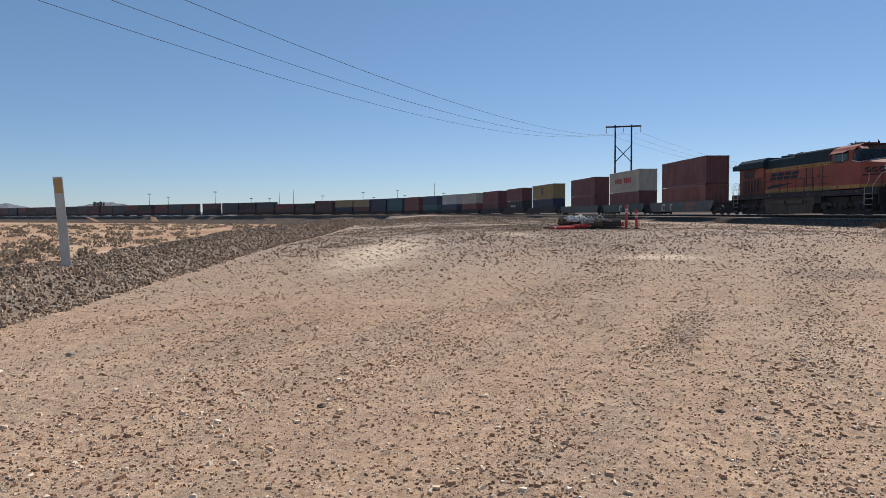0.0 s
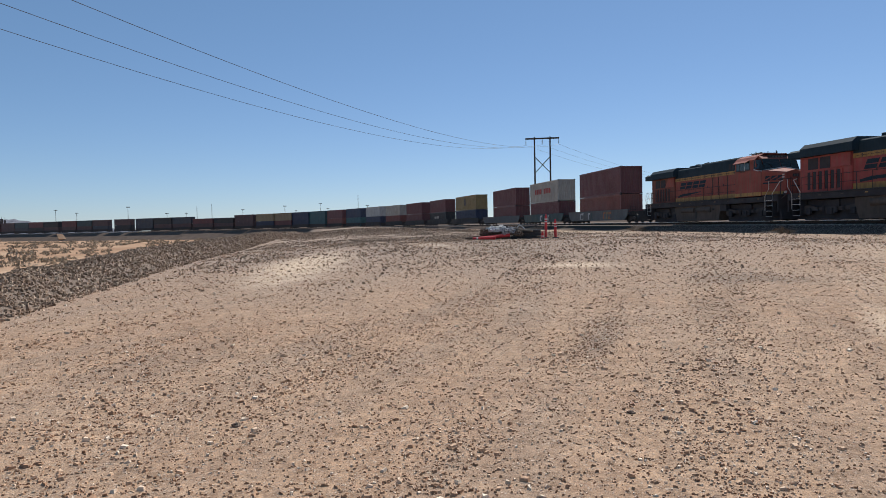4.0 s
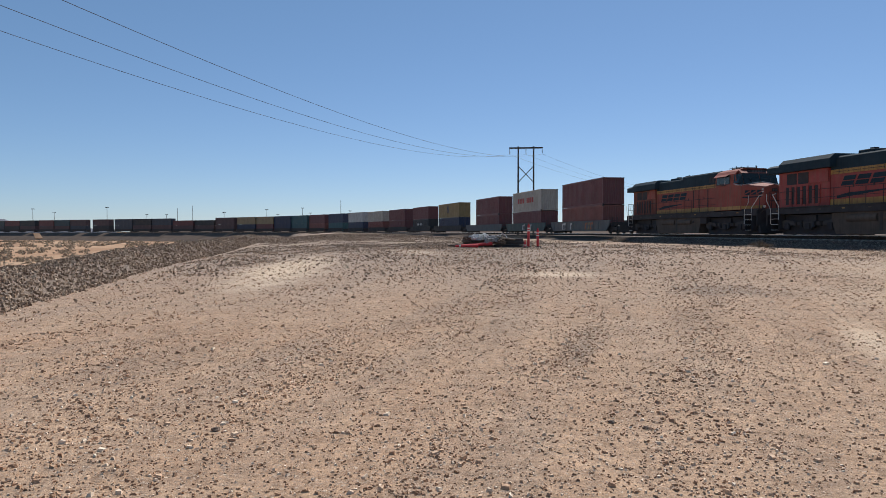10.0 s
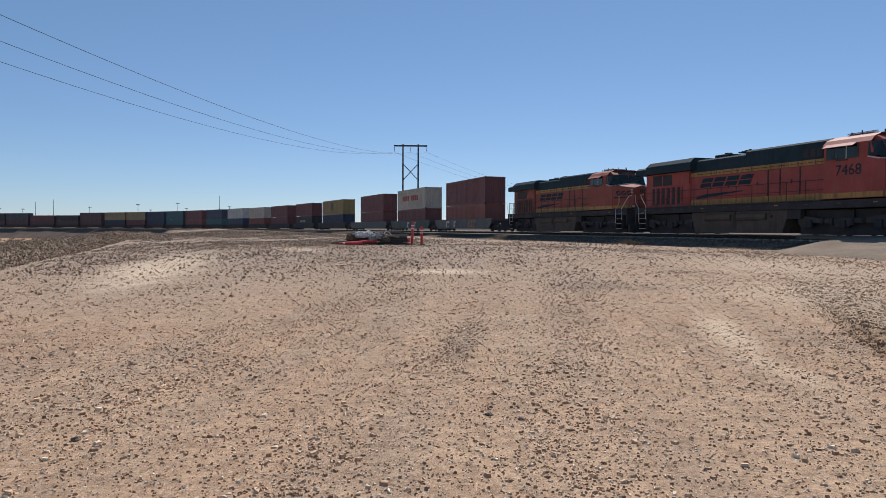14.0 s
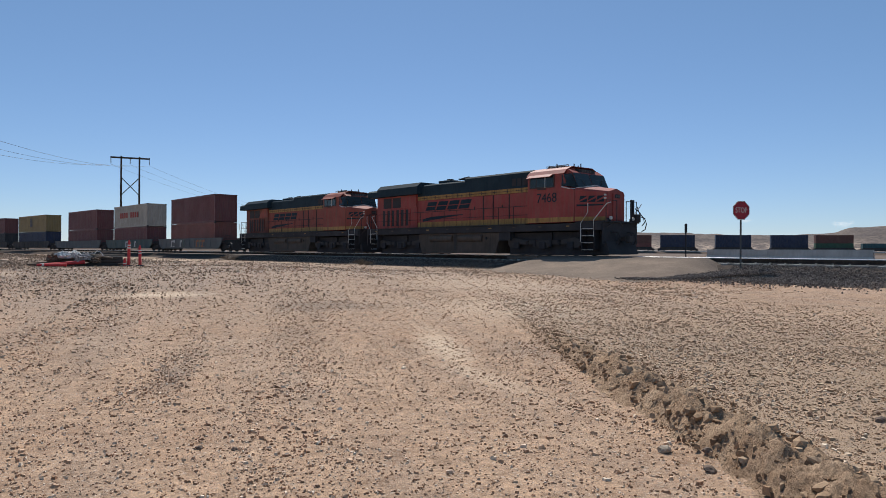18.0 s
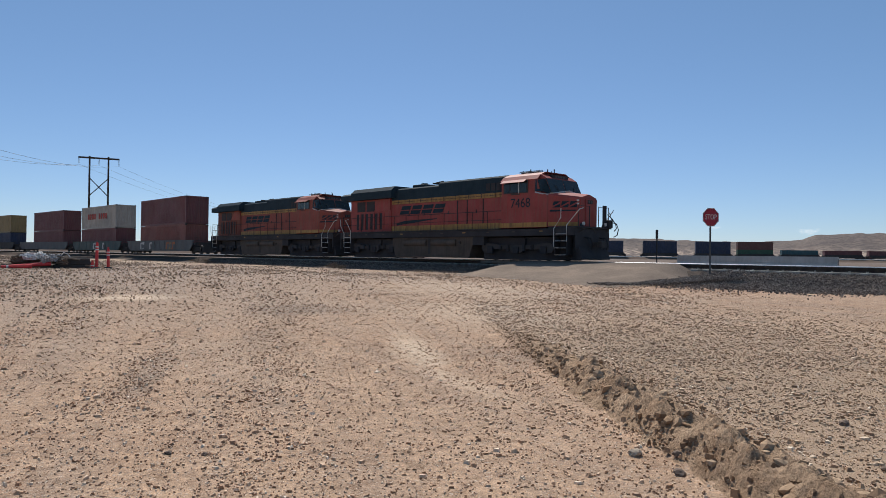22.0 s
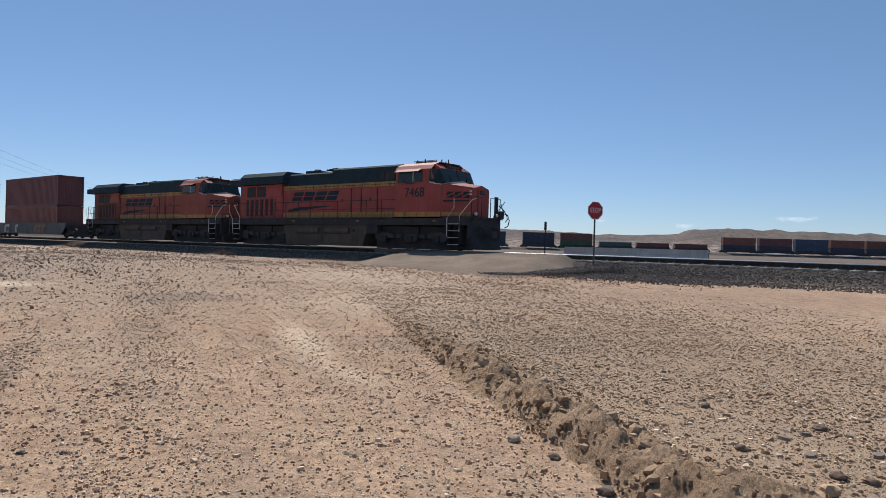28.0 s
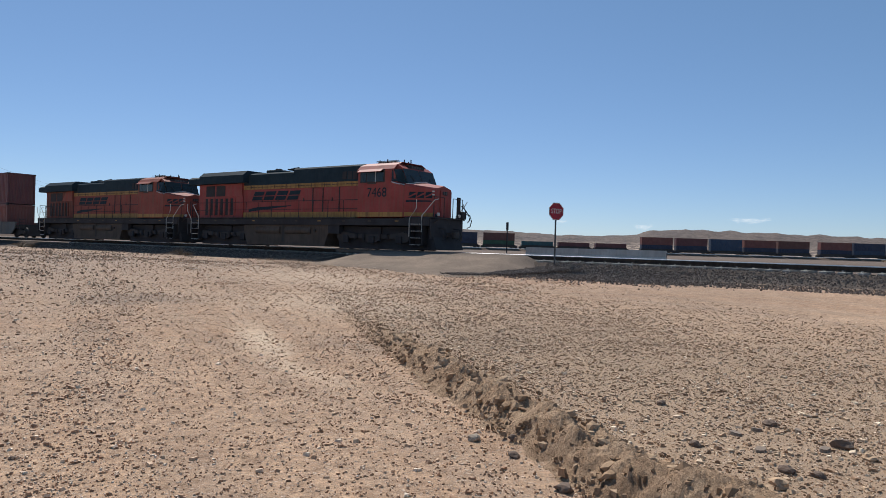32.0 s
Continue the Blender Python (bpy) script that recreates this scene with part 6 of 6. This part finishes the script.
u = R1.uniform(0, 1, 4200)
S, P = 16.6 - 2.9 * u + R1.normal(0, 0.28, len(u)), 22.4 + 4.6 * u + R1.normal(0, 0.3, len(u))
S = S - 1.0
scatter("ramp_side_gravel", S, P, 0.02 + 0.025 * R1.uniform(0, 1, len(S)), STONE_BALLAST, "gravel spilled along the side of the paved ramp", "gravel", 15, small=True, zfun=lambda a, b: ground_z(a, b) + 0.06 + 0.34 * smooth01((b - 23) / 5))
S = R1.uniform(12, 30, 5200)
P = R1.uniform(17.5, 26.2, len(S))
edge_d = np.minimum(np.abs(P - (18.2 + (S - 13.0) * 0.4)), np.abs(S - (13.2 + (P - 18.2) * 0.28)))
keep = R1.uniform(0, 1, len(S)) < np.exp(-(edge_d / 0.9) ** 2) + 0.12
S, P = S[keep], P[keep]
scatter("paving_grit", S, P, 0.012 + 0.025 * R1.uniform(0, 1, len(S)) ** 2, STONE_SPILL, "loose grit drifted over the edges of the paving", "gravel", 14, small=True, zfun=lambda a, b: ground_z(a, b) + 0.02 + 0.10 * smooth01((b - 22) / 4))


def single_stone(s, p, r, mat, label, seed):
    bm = bmesh.new()
    bmesh.ops.create_icosphere(bm, subdivisions=2, radius=1.0)
    for v in bm.verts:
        n = noise.noise(v.co * 1.1 + Vector((seed, 0, 0))) * 0.55 + noise.noise(v.co * 2.9 + Vector((0, seed, 0))) * 0.26
        v.co *= 1 + n
        v.co.x *= 1.0
        v.co.z *= 0.62
    bmesh.ops.scale(bm, vec=(r, r, r), verts=bm.verts)
    solid("stone", bm, mat, upright(s, p) @ pose(0, 0, r * 0.35, 0, 0, seed * 57), label, "stone", "single stones on the pad")


PALE_STONE = painted("pale_stone", (0.40, 0.325, 0.25), 0.9, amount=0.4, scale=14)
DARK_STONE = painted("dark_stone", (0.165, 0.115, 0.088), 0.9, amount=0.4, scale=18, bump=0.01)
for s, p, r, mat, lab, sd in ((6.05, -0.87, 0.036, DARK_STONE, "dark brown stone lying on the dirt", 1), (5.77, 2.35, 0.03, DARK_STONE, "dark brown stone lying on the dirt", 2), (5.55, 2.55, 0.027, DARK_STONE, "dark brown stone lying on the dirt", 3),
                              (3.37, 5.21, 0.056, PALE_STONE, "pale tan stone at the foot of the ridge", 4), (2.95, 5.95, 0.06, CLOD, "brown lump on top of the ridge", 5), (3.05, 5.32, 0.045, DARK_STONE, "dark stone at the foot of the ridge", 6),
                              (8.24, -4.01, 0.05, PALE_STONE, "flat pale stone on the pad", 7), (2.86, 5.00, 0.046, DARK_STONE, "dark stone at the foot of the ridge", 8), (2.22, 4.56, 0.058, DARK_STONE, "dark block fallen from the ridge", 9), (1.86, 5.14, 0.055, CLOD, "brown lump on top of the ridge", 10),
                              (1.44, 7.09, 0.058, DARK_STONE, "upright dark stone in the spilled gravel", 11), (0.83, 6.67, 0.078, DARK_STONE, "large dark stone in the spilled gravel", 12), (1.77, 5.94, 0.048, DARK_STONE, "dark stone in the spilled gravel", 13), (1.07, 5.70, 0.056, DARK_STONE, "dark stone in the spilled gravel", 14),
                              (0.88, 5.73, 0.045, DARK_STONE, "dark stone in the spilled gravel", 15), (1.06, 5.31, 0.064, CLOD, "brown stone in the spilled gravel", 16), (1.42, 4.57, 0.042, CLOD, "brown lump beside the ridge", 17), (2.48, 7.25, 0.045, DARK_STONE, "dark stone in the spilled gravel", 18), (0.63, 6.47, 0.05, CLOD, "brown stone in the spilled gravel", 19)):
    single_stone(s, p, r, mat, lab, sd)


SLATE = painted("grey_slate", (0.24, 0.185, 0.145), 0.9, amount=0.4, scale=24, bump=0.006)


def slate_slab(s, p, r, turn, label):
    """A thin broken plate of stone with a ragged rim."""
    bm = bmesh.new()
    rim = [(r * (0.75 + 0.4 * abs(noise.noise(Vector((k * 1.7, turn, 0))))) * math.cos(k * math.pi / 4.5), r * 0.6 * (0.75 + 0.4 * abs(noise.noise(Vector((k * 1.3, turn, 5))))) * math.sin(k * math.pi / 4.5)) for k in range(9)]
    low = [bm.verts.new((x, y, -0.012)) for x, y in rim]
    top = [bm.verts.new((x * 0.88, y * 0.88, 0.014)) for x, y in rim]
    for k in range(9):
        bm.faces.new((low[k], low[(k + 1) % 9], top[(k + 1) % 9], top[k]))
    bm.faces.new(top)
    bm.faces.new(low[::-1])
    solid("stone_slab", bm, SLATE, upright(s, p) @ pose(0, 0, 0.012, 4, -3, turn), label, "stone", "slabs in the gravel")


for s, p, r, turn in ((1.33, 6.12, 0.087, 20), (1.62, 6.57, 0.082, 75), (0.94, 6.50, 0.080, 10), (1.50, 6.80, 0.06, 140), (1.20, 6.95, 0.055, 50)):
    slate_slab(s, p, r, turn, "thin grey slab of stone lying in the gravel")


def dry_weed(s, p, r, h, seed):
    """A dead tuft: bent stalks that fan out from one root, with short side twigs."""
    rnd = random.Random(seed)
    bm = bmesh.new()
    for k in range(46):
        a, lean = rnd.uniform(0, 2 * math.pi), rnd.uniform(0.15, 1.0)
        tip = Vector((math.cos(a) * r * lean, math.sin(a) * r * lean, h * (1.05 - 0.75 * lean) * rnd.uniform(0.6, 1.1) + 0.04))
        mid = tip * 0.5 + Vector((0, 0, h * 0.18))
        tube(bm, [Vector((0, 0, -0.05)), mid, tip], 0.009, 3)
        tube(bm, [mid, mid + (tip - mid) * 0.6 + Vector((rnd.uniform(-0.1, 0.1), rnd.uniform(-0.1, 0.1), 0.07))], 0.006, 3)
    solid("dry_weed", bm, BRUSH, upright(s, p), "dead straw-coloured weed by the edge of the ballast", "weed", "dead weeds by the track")


dry_weed(39.0, 25.9, 0.75, 0.42, 31)
dry_weed(38.3, 25.9, 0.40, 0.22, 32)
dry_weed(61.7, 26.3, 1.05, 0.50, 33)
dry_weed(59.6, 26.2, 0.60, 0.34, 34)

# ---- ties of the main track ----
tie = finish(box(bmesh.new(), -0.12, 0.12, -1.3, 1.3, -0.2, 0.0, 0.02), "tie", TIE)
bed = thing("track_ties", Matrix.Identity(4), "row of concrete ties under the main track", "ties", kind="structure")
for k in range(118):
    ob = new("tie", tie)
    ob.parent = bed
    ob.matrix_basis = Matrix.Translation(at(-12 + 0.61 * k, TRACK_P, 1.13)) @ Matrix.Rotation(radians(TRACK_TURN + 90), 4, "Z")

clip = finish(box(bmesh.new(), -0.035, 0.035, -0.02, 0.02, -0.02, 0.02), "rail_clip", TIE)
for k in range(52):
    ob = new("rail_clip", clip)
    ob.parent = bed
    ob.matrix_basis = Matrix.Translation(at(-12 + 0.61 * k, TRACK_P - 0.86, 1.165)) @ Matrix.Rotation(radians(TRACK_TURN + 90), 4, "Z")

# ---- distance ----
def hill_range(name, az0, az1, dist, heights, mat, label, depth=900, base=-6.0):
    """Low hills: a strip of terrain that rises to a crest and falls behind it."""
    bm = bmesh.new()
    n = 150
    rows = []
    prof = ((0.0, 0.0), (0.18, 0.10), (0.36, 0.34), (0.52, 0.62), (0.68, 0.88), (0.8, 1.0), (1.0, 0.4))
    for i in range(n + 1):
        u = i / n
        az = radians(az0 + (az1 - az0) * u)
        h = float(np.interp(u, [q[0] for q in heights], [q[1] for q in heights]))
        row = []
        for f, k in prof:
            d = dist - depth * 0.8 + depth * f
            wobble = noise.noise(Vector((u * 60, f * 5, 1.0))) * 0.10 * (0.3 + k) + noise.noise(Vector((u * 170, f * 9, 4.0))) * 0.05 * k
            row.append(bm.verts.new((d * math.sin(az), d * math.cos(az), base + (h - base) * max(0, k + wobble * (0.5 if f == 0.8 else 1)))))
        rows.append(row)
    for A, B in zip(rows, rows[1:]):
        for k in range(len(prof) - 1):
            bm.faces.new((A[k], A[k + 1], B[k + 1], B[k]))
    bmesh.ops.recalc_face_normals(bm, faces=bm.faces)
    me = finish(bm, name, mat, True)
    return tagged(new(name, me), label, "hills", kind="structure")


def hill_material(name, lo, hi, flats=0.0):
    """Scrubby slopes, with bare pale sand showing on the flats at their foot."""
    m, nd, lk, b = material(name, 0.98, 0, 0.1)
    geo = nd.new("ShaderNodeNewGeometry").outputs["Position"]
    a = noise_node(nd, lk, geo, 0.012, 6, 0.6)
    c = ramp_node(nd, lk, a, [(0.3, lo), (0.7, hi)])
    f = noise_node(nd, lk, geo, 0.09, 4, 0.7)
    c = mix_node(nd, lk, 0.7, c, ramp_node(nd, lk, f, [(0.42, (0.55, 0.55, 0.58)), (0.58, (1.22, 1.2, 1.17))]), "MULTIPLY")
    if flats:
        foot = ranged(nd, lk, along(nd, lk, geo, (0, 0, 1)), flats, flats * 0.45)
        bare = ramp_node(nd, lk, noise_node(nd, lk, geo, 0.05, 5, 0.75), [(0.49, (0, 0, 0)), (0.57, (1, 1, 1))])
        c = mix_node(nd, lk, math_node(nd, lk, "MULTIPLY", foot, bare), c, (0.40, 0.315, 0.25))
    lk.new(c, b.inputs["Base Color"])
    return m


HILL = hill_material("scrubby_hill", (0.105, 0.088, 0.085), (0.17, 0.138, 0.12), 30.0)
# blue-grey distance haze is mixed into the far hills' colour
HILL_FAR = hill_material("far_hazed_hill", (0.14, 0.15, 0.18), (0.18, 0.185, 0.21))
hill_range("backdrop_hills_east", 20, 80, 2000, [(0, 42), (0.18, 56), (0.25, 54), (0.32, 47), (0.38, 47), (0.425, 52), (0.44, 64), (0.485, 70), (0.54, 66), (0.60, 62), (0.70, 56), (0.85, 38), (1, 20)], HILL, "low brown scrub-covered desert hills")
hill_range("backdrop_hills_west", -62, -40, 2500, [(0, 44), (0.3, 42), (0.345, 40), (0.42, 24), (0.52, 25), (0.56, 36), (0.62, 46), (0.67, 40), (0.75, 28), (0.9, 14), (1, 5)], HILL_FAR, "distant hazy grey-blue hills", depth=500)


def brush(name, n, smin, smax, pmin, pmax, seed, label, r0=0.25, r1=0.75):
    rnd = np.random.RandomState(seed)
    S = smin + (smax - smin) * rnd.uniform(0, 1, n) ** 1.5
    P = rnd.uniform(pmin, pmax, n)
    thin = rnd.uniform(0, 1, n) < 0.35 + 0.65 * smooth01(0.5 + 0.8 * wob(S, P, 0.09))
    S, P = S[thin], P[thin]
    V, F = [], []
    for s, p in zip(S, P):
        z = gz(s, p)
        o = at(s, p, z)
        r = rnd.uniform(r0, r1)
        for k in range(34):
            a, e = rnd.uniform(0, 2 * math.pi), math.asin(rnd.uniform(0.0, 1.0))
            d = Vector((math.cos(a) * math.cos(e), math.sin(a) * math.cos(e), math.sin(e) * 0.62)) * r * rnd.uniform(0.45, 1.0)
            u = Vector(rnd.normal(0, 1, 3)).normalized() * r * rnd.uniform(0.12, 0.22)
            w = u.cross(Vector(rnd.normal(0, 1, 3))).normalized() * r * rnd.uniform(0.10, 0.2)
            i = len(V)
            V += [o + d - u, o + d + w, o + d + u, o + d - w]
            F.append((i, i + 1, i + 2, i + 3))
    me = bpy.data.meshes.new(name)
    me.from_pydata([v[:] for v in V], [], F)
    me.shade_flat()
    me.materials.append(BRUSH)
    tagged(new(name, me), label, "brush", kind="stuff")


brush("desert_brush", 3400, 40, 330, -330, -20, 21, "dry brown desert bushes scattered over the sand", 0.6, 1.7)
brush("desert_brush_near", 230, 18, 120, -90, -22, 22, "dry brown bushes near the pad", 0.4, 1.15)
brush("desert_brush_east", 1500, -60, 500, 300, 900, 23, "dry bushes on the plain past the tracks", 0.8, 2.2)


def flume(az, r, w, lean, label):
    x, y = r * math.sin(radians(az)), r * math.cos(radians(az))
    bm = bmesh.new()
    prism(bm, [(-w, -3.0), (w, -3.0), (w * 0.8 + lean, 1.0), (-w * 0.8 + lean, 1.0)], -0.2, 0.2)
    solid("drain_flume", bm, SAND, Matrix.Translation((x, y, 0)) @ pose(0, 0, 0, -50, 0, -az), label, "flume", "concrete flumes")


flume(-44.95, 404, 1.7, -1.2, "pale concrete drain flume down the embankment")
flume(-48.85, 436, 1.2, -5.0, "narrow slanting pale drain flume down the embankment")


def light_mast(az, r, h, arms):
    x, y = r * math.sin(radians(az)), r * math.cos(radians(az))
    g = thing("light_mast", Matrix.Translation((x, y, 0.0)) @ pose(0, 0, 0, 0, 0, -az), "tall grey yard light mast beyond the train", "light mast", "yard light masts")
    part("mast", drum(bmesh.new(), (0, 0, -3), 0.22, h + 3, "z", 10, 0.11), GALV, g)
    if arms:
        part("head_ring", box(bmesh.new(), -1.15, 1.15, -0.12, 0.12, h - 0.25, h, 0.03), GRIME, g)
        for k in (-0.95, -0.4, 0.4, 0.95):
            part("floodlight", box(bmesh.new(), k - 0.2, k + 0.2, -0.45, -0.05, h - 0.55, h - 0.25, 0.03), GRIME, g)


for az, r, z400, arms in ((-45.33, 560, 13.0, 1), (-44.0, 620, 11.4, 1), (-40.58, 520, 14.3, 1), (-37.87, 600, 10.75, 1), (-36.49, 600, 10.75, 1), (-35.7, 500, 14.1, 0), (-34.6, 500, 15.6, 0), (-32.28, 560, 12.2, 1),
                          (-29.03, 520, 13.95, 1), (-28.17, 600, 11.2, 1), (-26.23, 520, 15.0, 1), (-25.62, 600, 12.2, 1), (-23.18, 420, 19.3, 0), (-22.43, 560, 13.5, 1)):
    light_mast(az, r, 1.6 + (z400 - 1.6) * r / 400, arms)


def hilltop_plant(az, r, z):
    """A cluster of plain buildings and masts on the far hill."""
    x, y = r * math.sin(radians(az)), r * math.cos(radians(az))
    g = thing("hilltop_building", Matrix.Translation((x, y, z)) @ pose(0, 0, 0, 0, 0, -az), "small dark buildings and masts on the distant hill", "building")
    for x0, x1, h in ((-16, -9, 4), (-8, -1, 2.5), (0, 8, 5), (10, 14, 2)):
        part("block", box(bmesh.new(), x0, x1, -4, 4, -14, h, 0.4), HILL, g)
    for x0, h in ((-13, 8), (4, 11), (12, 8)):
        part("mast", tube(bmesh.new(), [(x0, 0, 0), (x0, 0, h)], 0.3, 6), GRIME, g)


hilltop_plant(-48.75, 2300, 38)

# ---- the moving train on the far line ----
FAR_AZ, FAR_D, FAR_Z, FAR_V = 30.0, 274.0, 2.05, 3.83
far_foot = Vector((FAR_D * math.sin(radians(FAR_AZ)), FAR_D * math.cos(radians(FAR_AZ)), FAR_Z))
far_dir = Vector((-math.cos(radians(FAR_AZ)), math.sin(radians(FAR_AZ)), 0))   # the way it rolls
FAR_ROT = Matrix.Rotation(math.atan2(far_dir.y, far_dir.x), 4, "Z")
MOVING = []


def far_pose(a, z=0.0):
    return Matrix.Translation(far_foot + far_dir * a + Vector((0, 0, z))) @ FAR_ROT


def far_bed():
    bm = bmesh.new()
    prof = [(-16, -2.6), (-3.5, -0.35), (-1.6, -0.2), (1.6, -0.2), (3.5, -0.35), (30, -2.2)]
    rings = []
    side = Vector((-far_dir.y, far_dir.x, 0))
    for a in range(-700, 701, 100):
        o = far_foot + far_dir * a
        rings.append([bm.verts.new(o - side * q + Vector((0, 0, z))) for q, z in prof])
    for A, B in zip(rings, rings[1:]):
        for i in range(len(prof) - 1):
            bm.faces.new((A[i], A[i + 1], B[i + 1], B[i]))
    bmesh.ops.recalc_face_normals(bm, faces=bm.faces)
    tagged(new("far_embankment", finish(bm, "far_embankment", EMBANK)), "low brown embankment under the far line", "embankment", kind="structure")
    for y in (-0.75, 0.75):
        bm = bmesh.new()
        rings = []
        for a in (-700, 700):
            o = far_foot + far_dir * a - side * y
            rings.append([bm.verts.new(o + side * dx + Vector((0, 0, z))) for dx, z in ((-0.04, -0.2), (-0.04, 0), (0.04, 0), (0.04, -0.2))])
        for i in range(3):
            bm.faces.new((rings[0][i], rings[0][i + 1], rings[1][i + 1], rings[1][i]))
        bmesh.ops.recalc_face_normals(bm, faces=bm.faces)
        tagged(new("far_rail", finish(bm, "far_rail", STEEL)), "steel rail of the far line", "rail", kind="structure")


far_bed()


def roll_car(e, lower, upper, hl=2.59, hu=2.9):
    """A car of the rolling train; e metres ahead of the mark lies its load's front end."""
    MOVING.append((well_car(far_pose(e + 0.55), 13.5, CARDARK, "dark well car of the train rolling past in the distance", False, "well cars of the rolling train"), e + 0.55, 0.0))
    z = 0.385
    for col, h in ((lower, hl), (upper, hu)):
        if col:
            MOVING.append((container(far_pose(e, z), 12.19, h, col, "far container riding on the rolling train", False, "containers of the rolling train"), e, z))
            if col in ("navy", "blue", "green"):
                x0 = -4.4 if h == hl else -7.6
                for k in range(5):
                    part("letter_bar", side_panel(bmesh.new(), x0 + k * 0.62, x0 + k * 0.62 + 0.45, h * 0.42, h * 0.42 + 0.34, -1.222, -0.02), PALEMARK, MOVING[-1][0])
            z += h + 0.03


# front end of each load, metres ahead of the mark on the train
for e, lo, up in ((0.3, "navy", "red"), (-13.3, "navy", "maroon"), (-26.8, "blue", "blue"), (-40.0, "navy", "red"), (-53.3, "navy", "rust"), (-69.9, "navy", "red"), (-82.9, "blue", "navy"), (-96.2, "navy", "blue"), (-112, "navy", "red"),
                  (-125.2, "navy", "maroon"), (-138.4, "maroon", "red"), (62.3, "green", "rust"), (76.9, "navy", "navy"), (95.8, "navy", "navy"), (115.2, "navy", "navy"), (130.6, "red", "rust"), (146.0, "navy", "maroon"), (164.0, "navy", "blue"),
                  (47.2, "teal", ""), (32.9, "maroon", ""), (18.4, "maroon", ""), (178, "", ""), (192, "maroon", "red"), (208, "navy", "navy")):
    roll_car(e, lo, up)


def cloud_bank(az, el, w, h):
    """A wisp of far cloud: a thin curved sheet of vapour, ragged by its own thickness."""
    m = bpy.data.materials.new("thin_cloud")
    m.use_nodes = True
    nd, lk = m.node_tree.nodes, m.node_tree.links
    nd.clear()
    tc = nd.new("ShaderNodeTexCoord").outputs["Generated"]
    mp = nd.new("ShaderNodeMapping")
    mp.inputs["Location"].default_value, mp.inputs["Scale"].default_value = (-1, -1, -1), (2, 2, 2)
    lk.new(tc, mp.inputs[0])
    ln = nd.new("ShaderNodeVectorMath")
    ln.operation = "LENGTH"
    lk.new(mp.outputs[0], ln.inputs[0])
    n = noise_node(nd, lk, tc, 5.0, 5, 0.6, (2.0, 1.0, 1.0))
    r = math_node(nd, lk, "ADD", ln.outputs["Value"], math_node(nd, lk, "MULTIPLY", n, 1.6))
    em, tr, mx, out = nd.new("ShaderNodeEmission"), nd.new("ShaderNodeBsdfTransparent"), nd.new("ShaderNodeMixShader"), nd.new("ShaderNodeOutputMaterial")
    # the sheet glows by itself, its sunlit white given as emission
    em.inputs["Color"].default_value = (0.82, 0.90, 0.97, 1)
    lk.new(ranged(nd, lk, r, 1.55, 0.75, 0.0, 0.75), mx.inputs[0])
    lk.new(tr.outputs[0], mx.inputs[1])
    lk.new(em.outputs[0], mx.inputs[2])
    lk.new(mx.outputs[0], out.inputs["Surface"])
    bm = bmesh.new()
    cols = []
    for i in range(13):
        u = i / 6 - 1
        cols.append([bm.verts.new((u * w / 2, w * 0.1 * u * u + 0.05 * w * math.sin(k), (k / 6 - 0.5) * h)) for k in range(7)])
    for A, B in zip(cols, cols[1:]):
        for k in range(6):
            bm.faces.new((A[k], B[k], B[k + 1], A[k + 1]))
    d, a, e = 4200.0, radians(az), radians(el)
    solid("cloud", bm, m, Matrix.Translation((d * math.sin(a), d * math.cos(a), d * math.tan(e))) @ pose(0, 0, 0, 0, 0, -az), "small thin white cloud over the hills", "cloud", "clouds", "structure")


cloud_bank(46.0, 2.18, 150, 70)
cloud_bank(53.75, 2.8, 300, 62)
cloud_bank(39.6, 2.45, 90, 36)


def motions():
    """The far train rolls along its line at a steady pace."""
    for ob, e, z in MOVING:
        rows = []
        for t in (0.0, 8.0, 16.0, 24.0, 32.0):
            a = -93.4 + FAR_V * (t - 28.0) + e
            rows.append((t, far_pose(a, z)))
        walk(ob, rows)


motions()
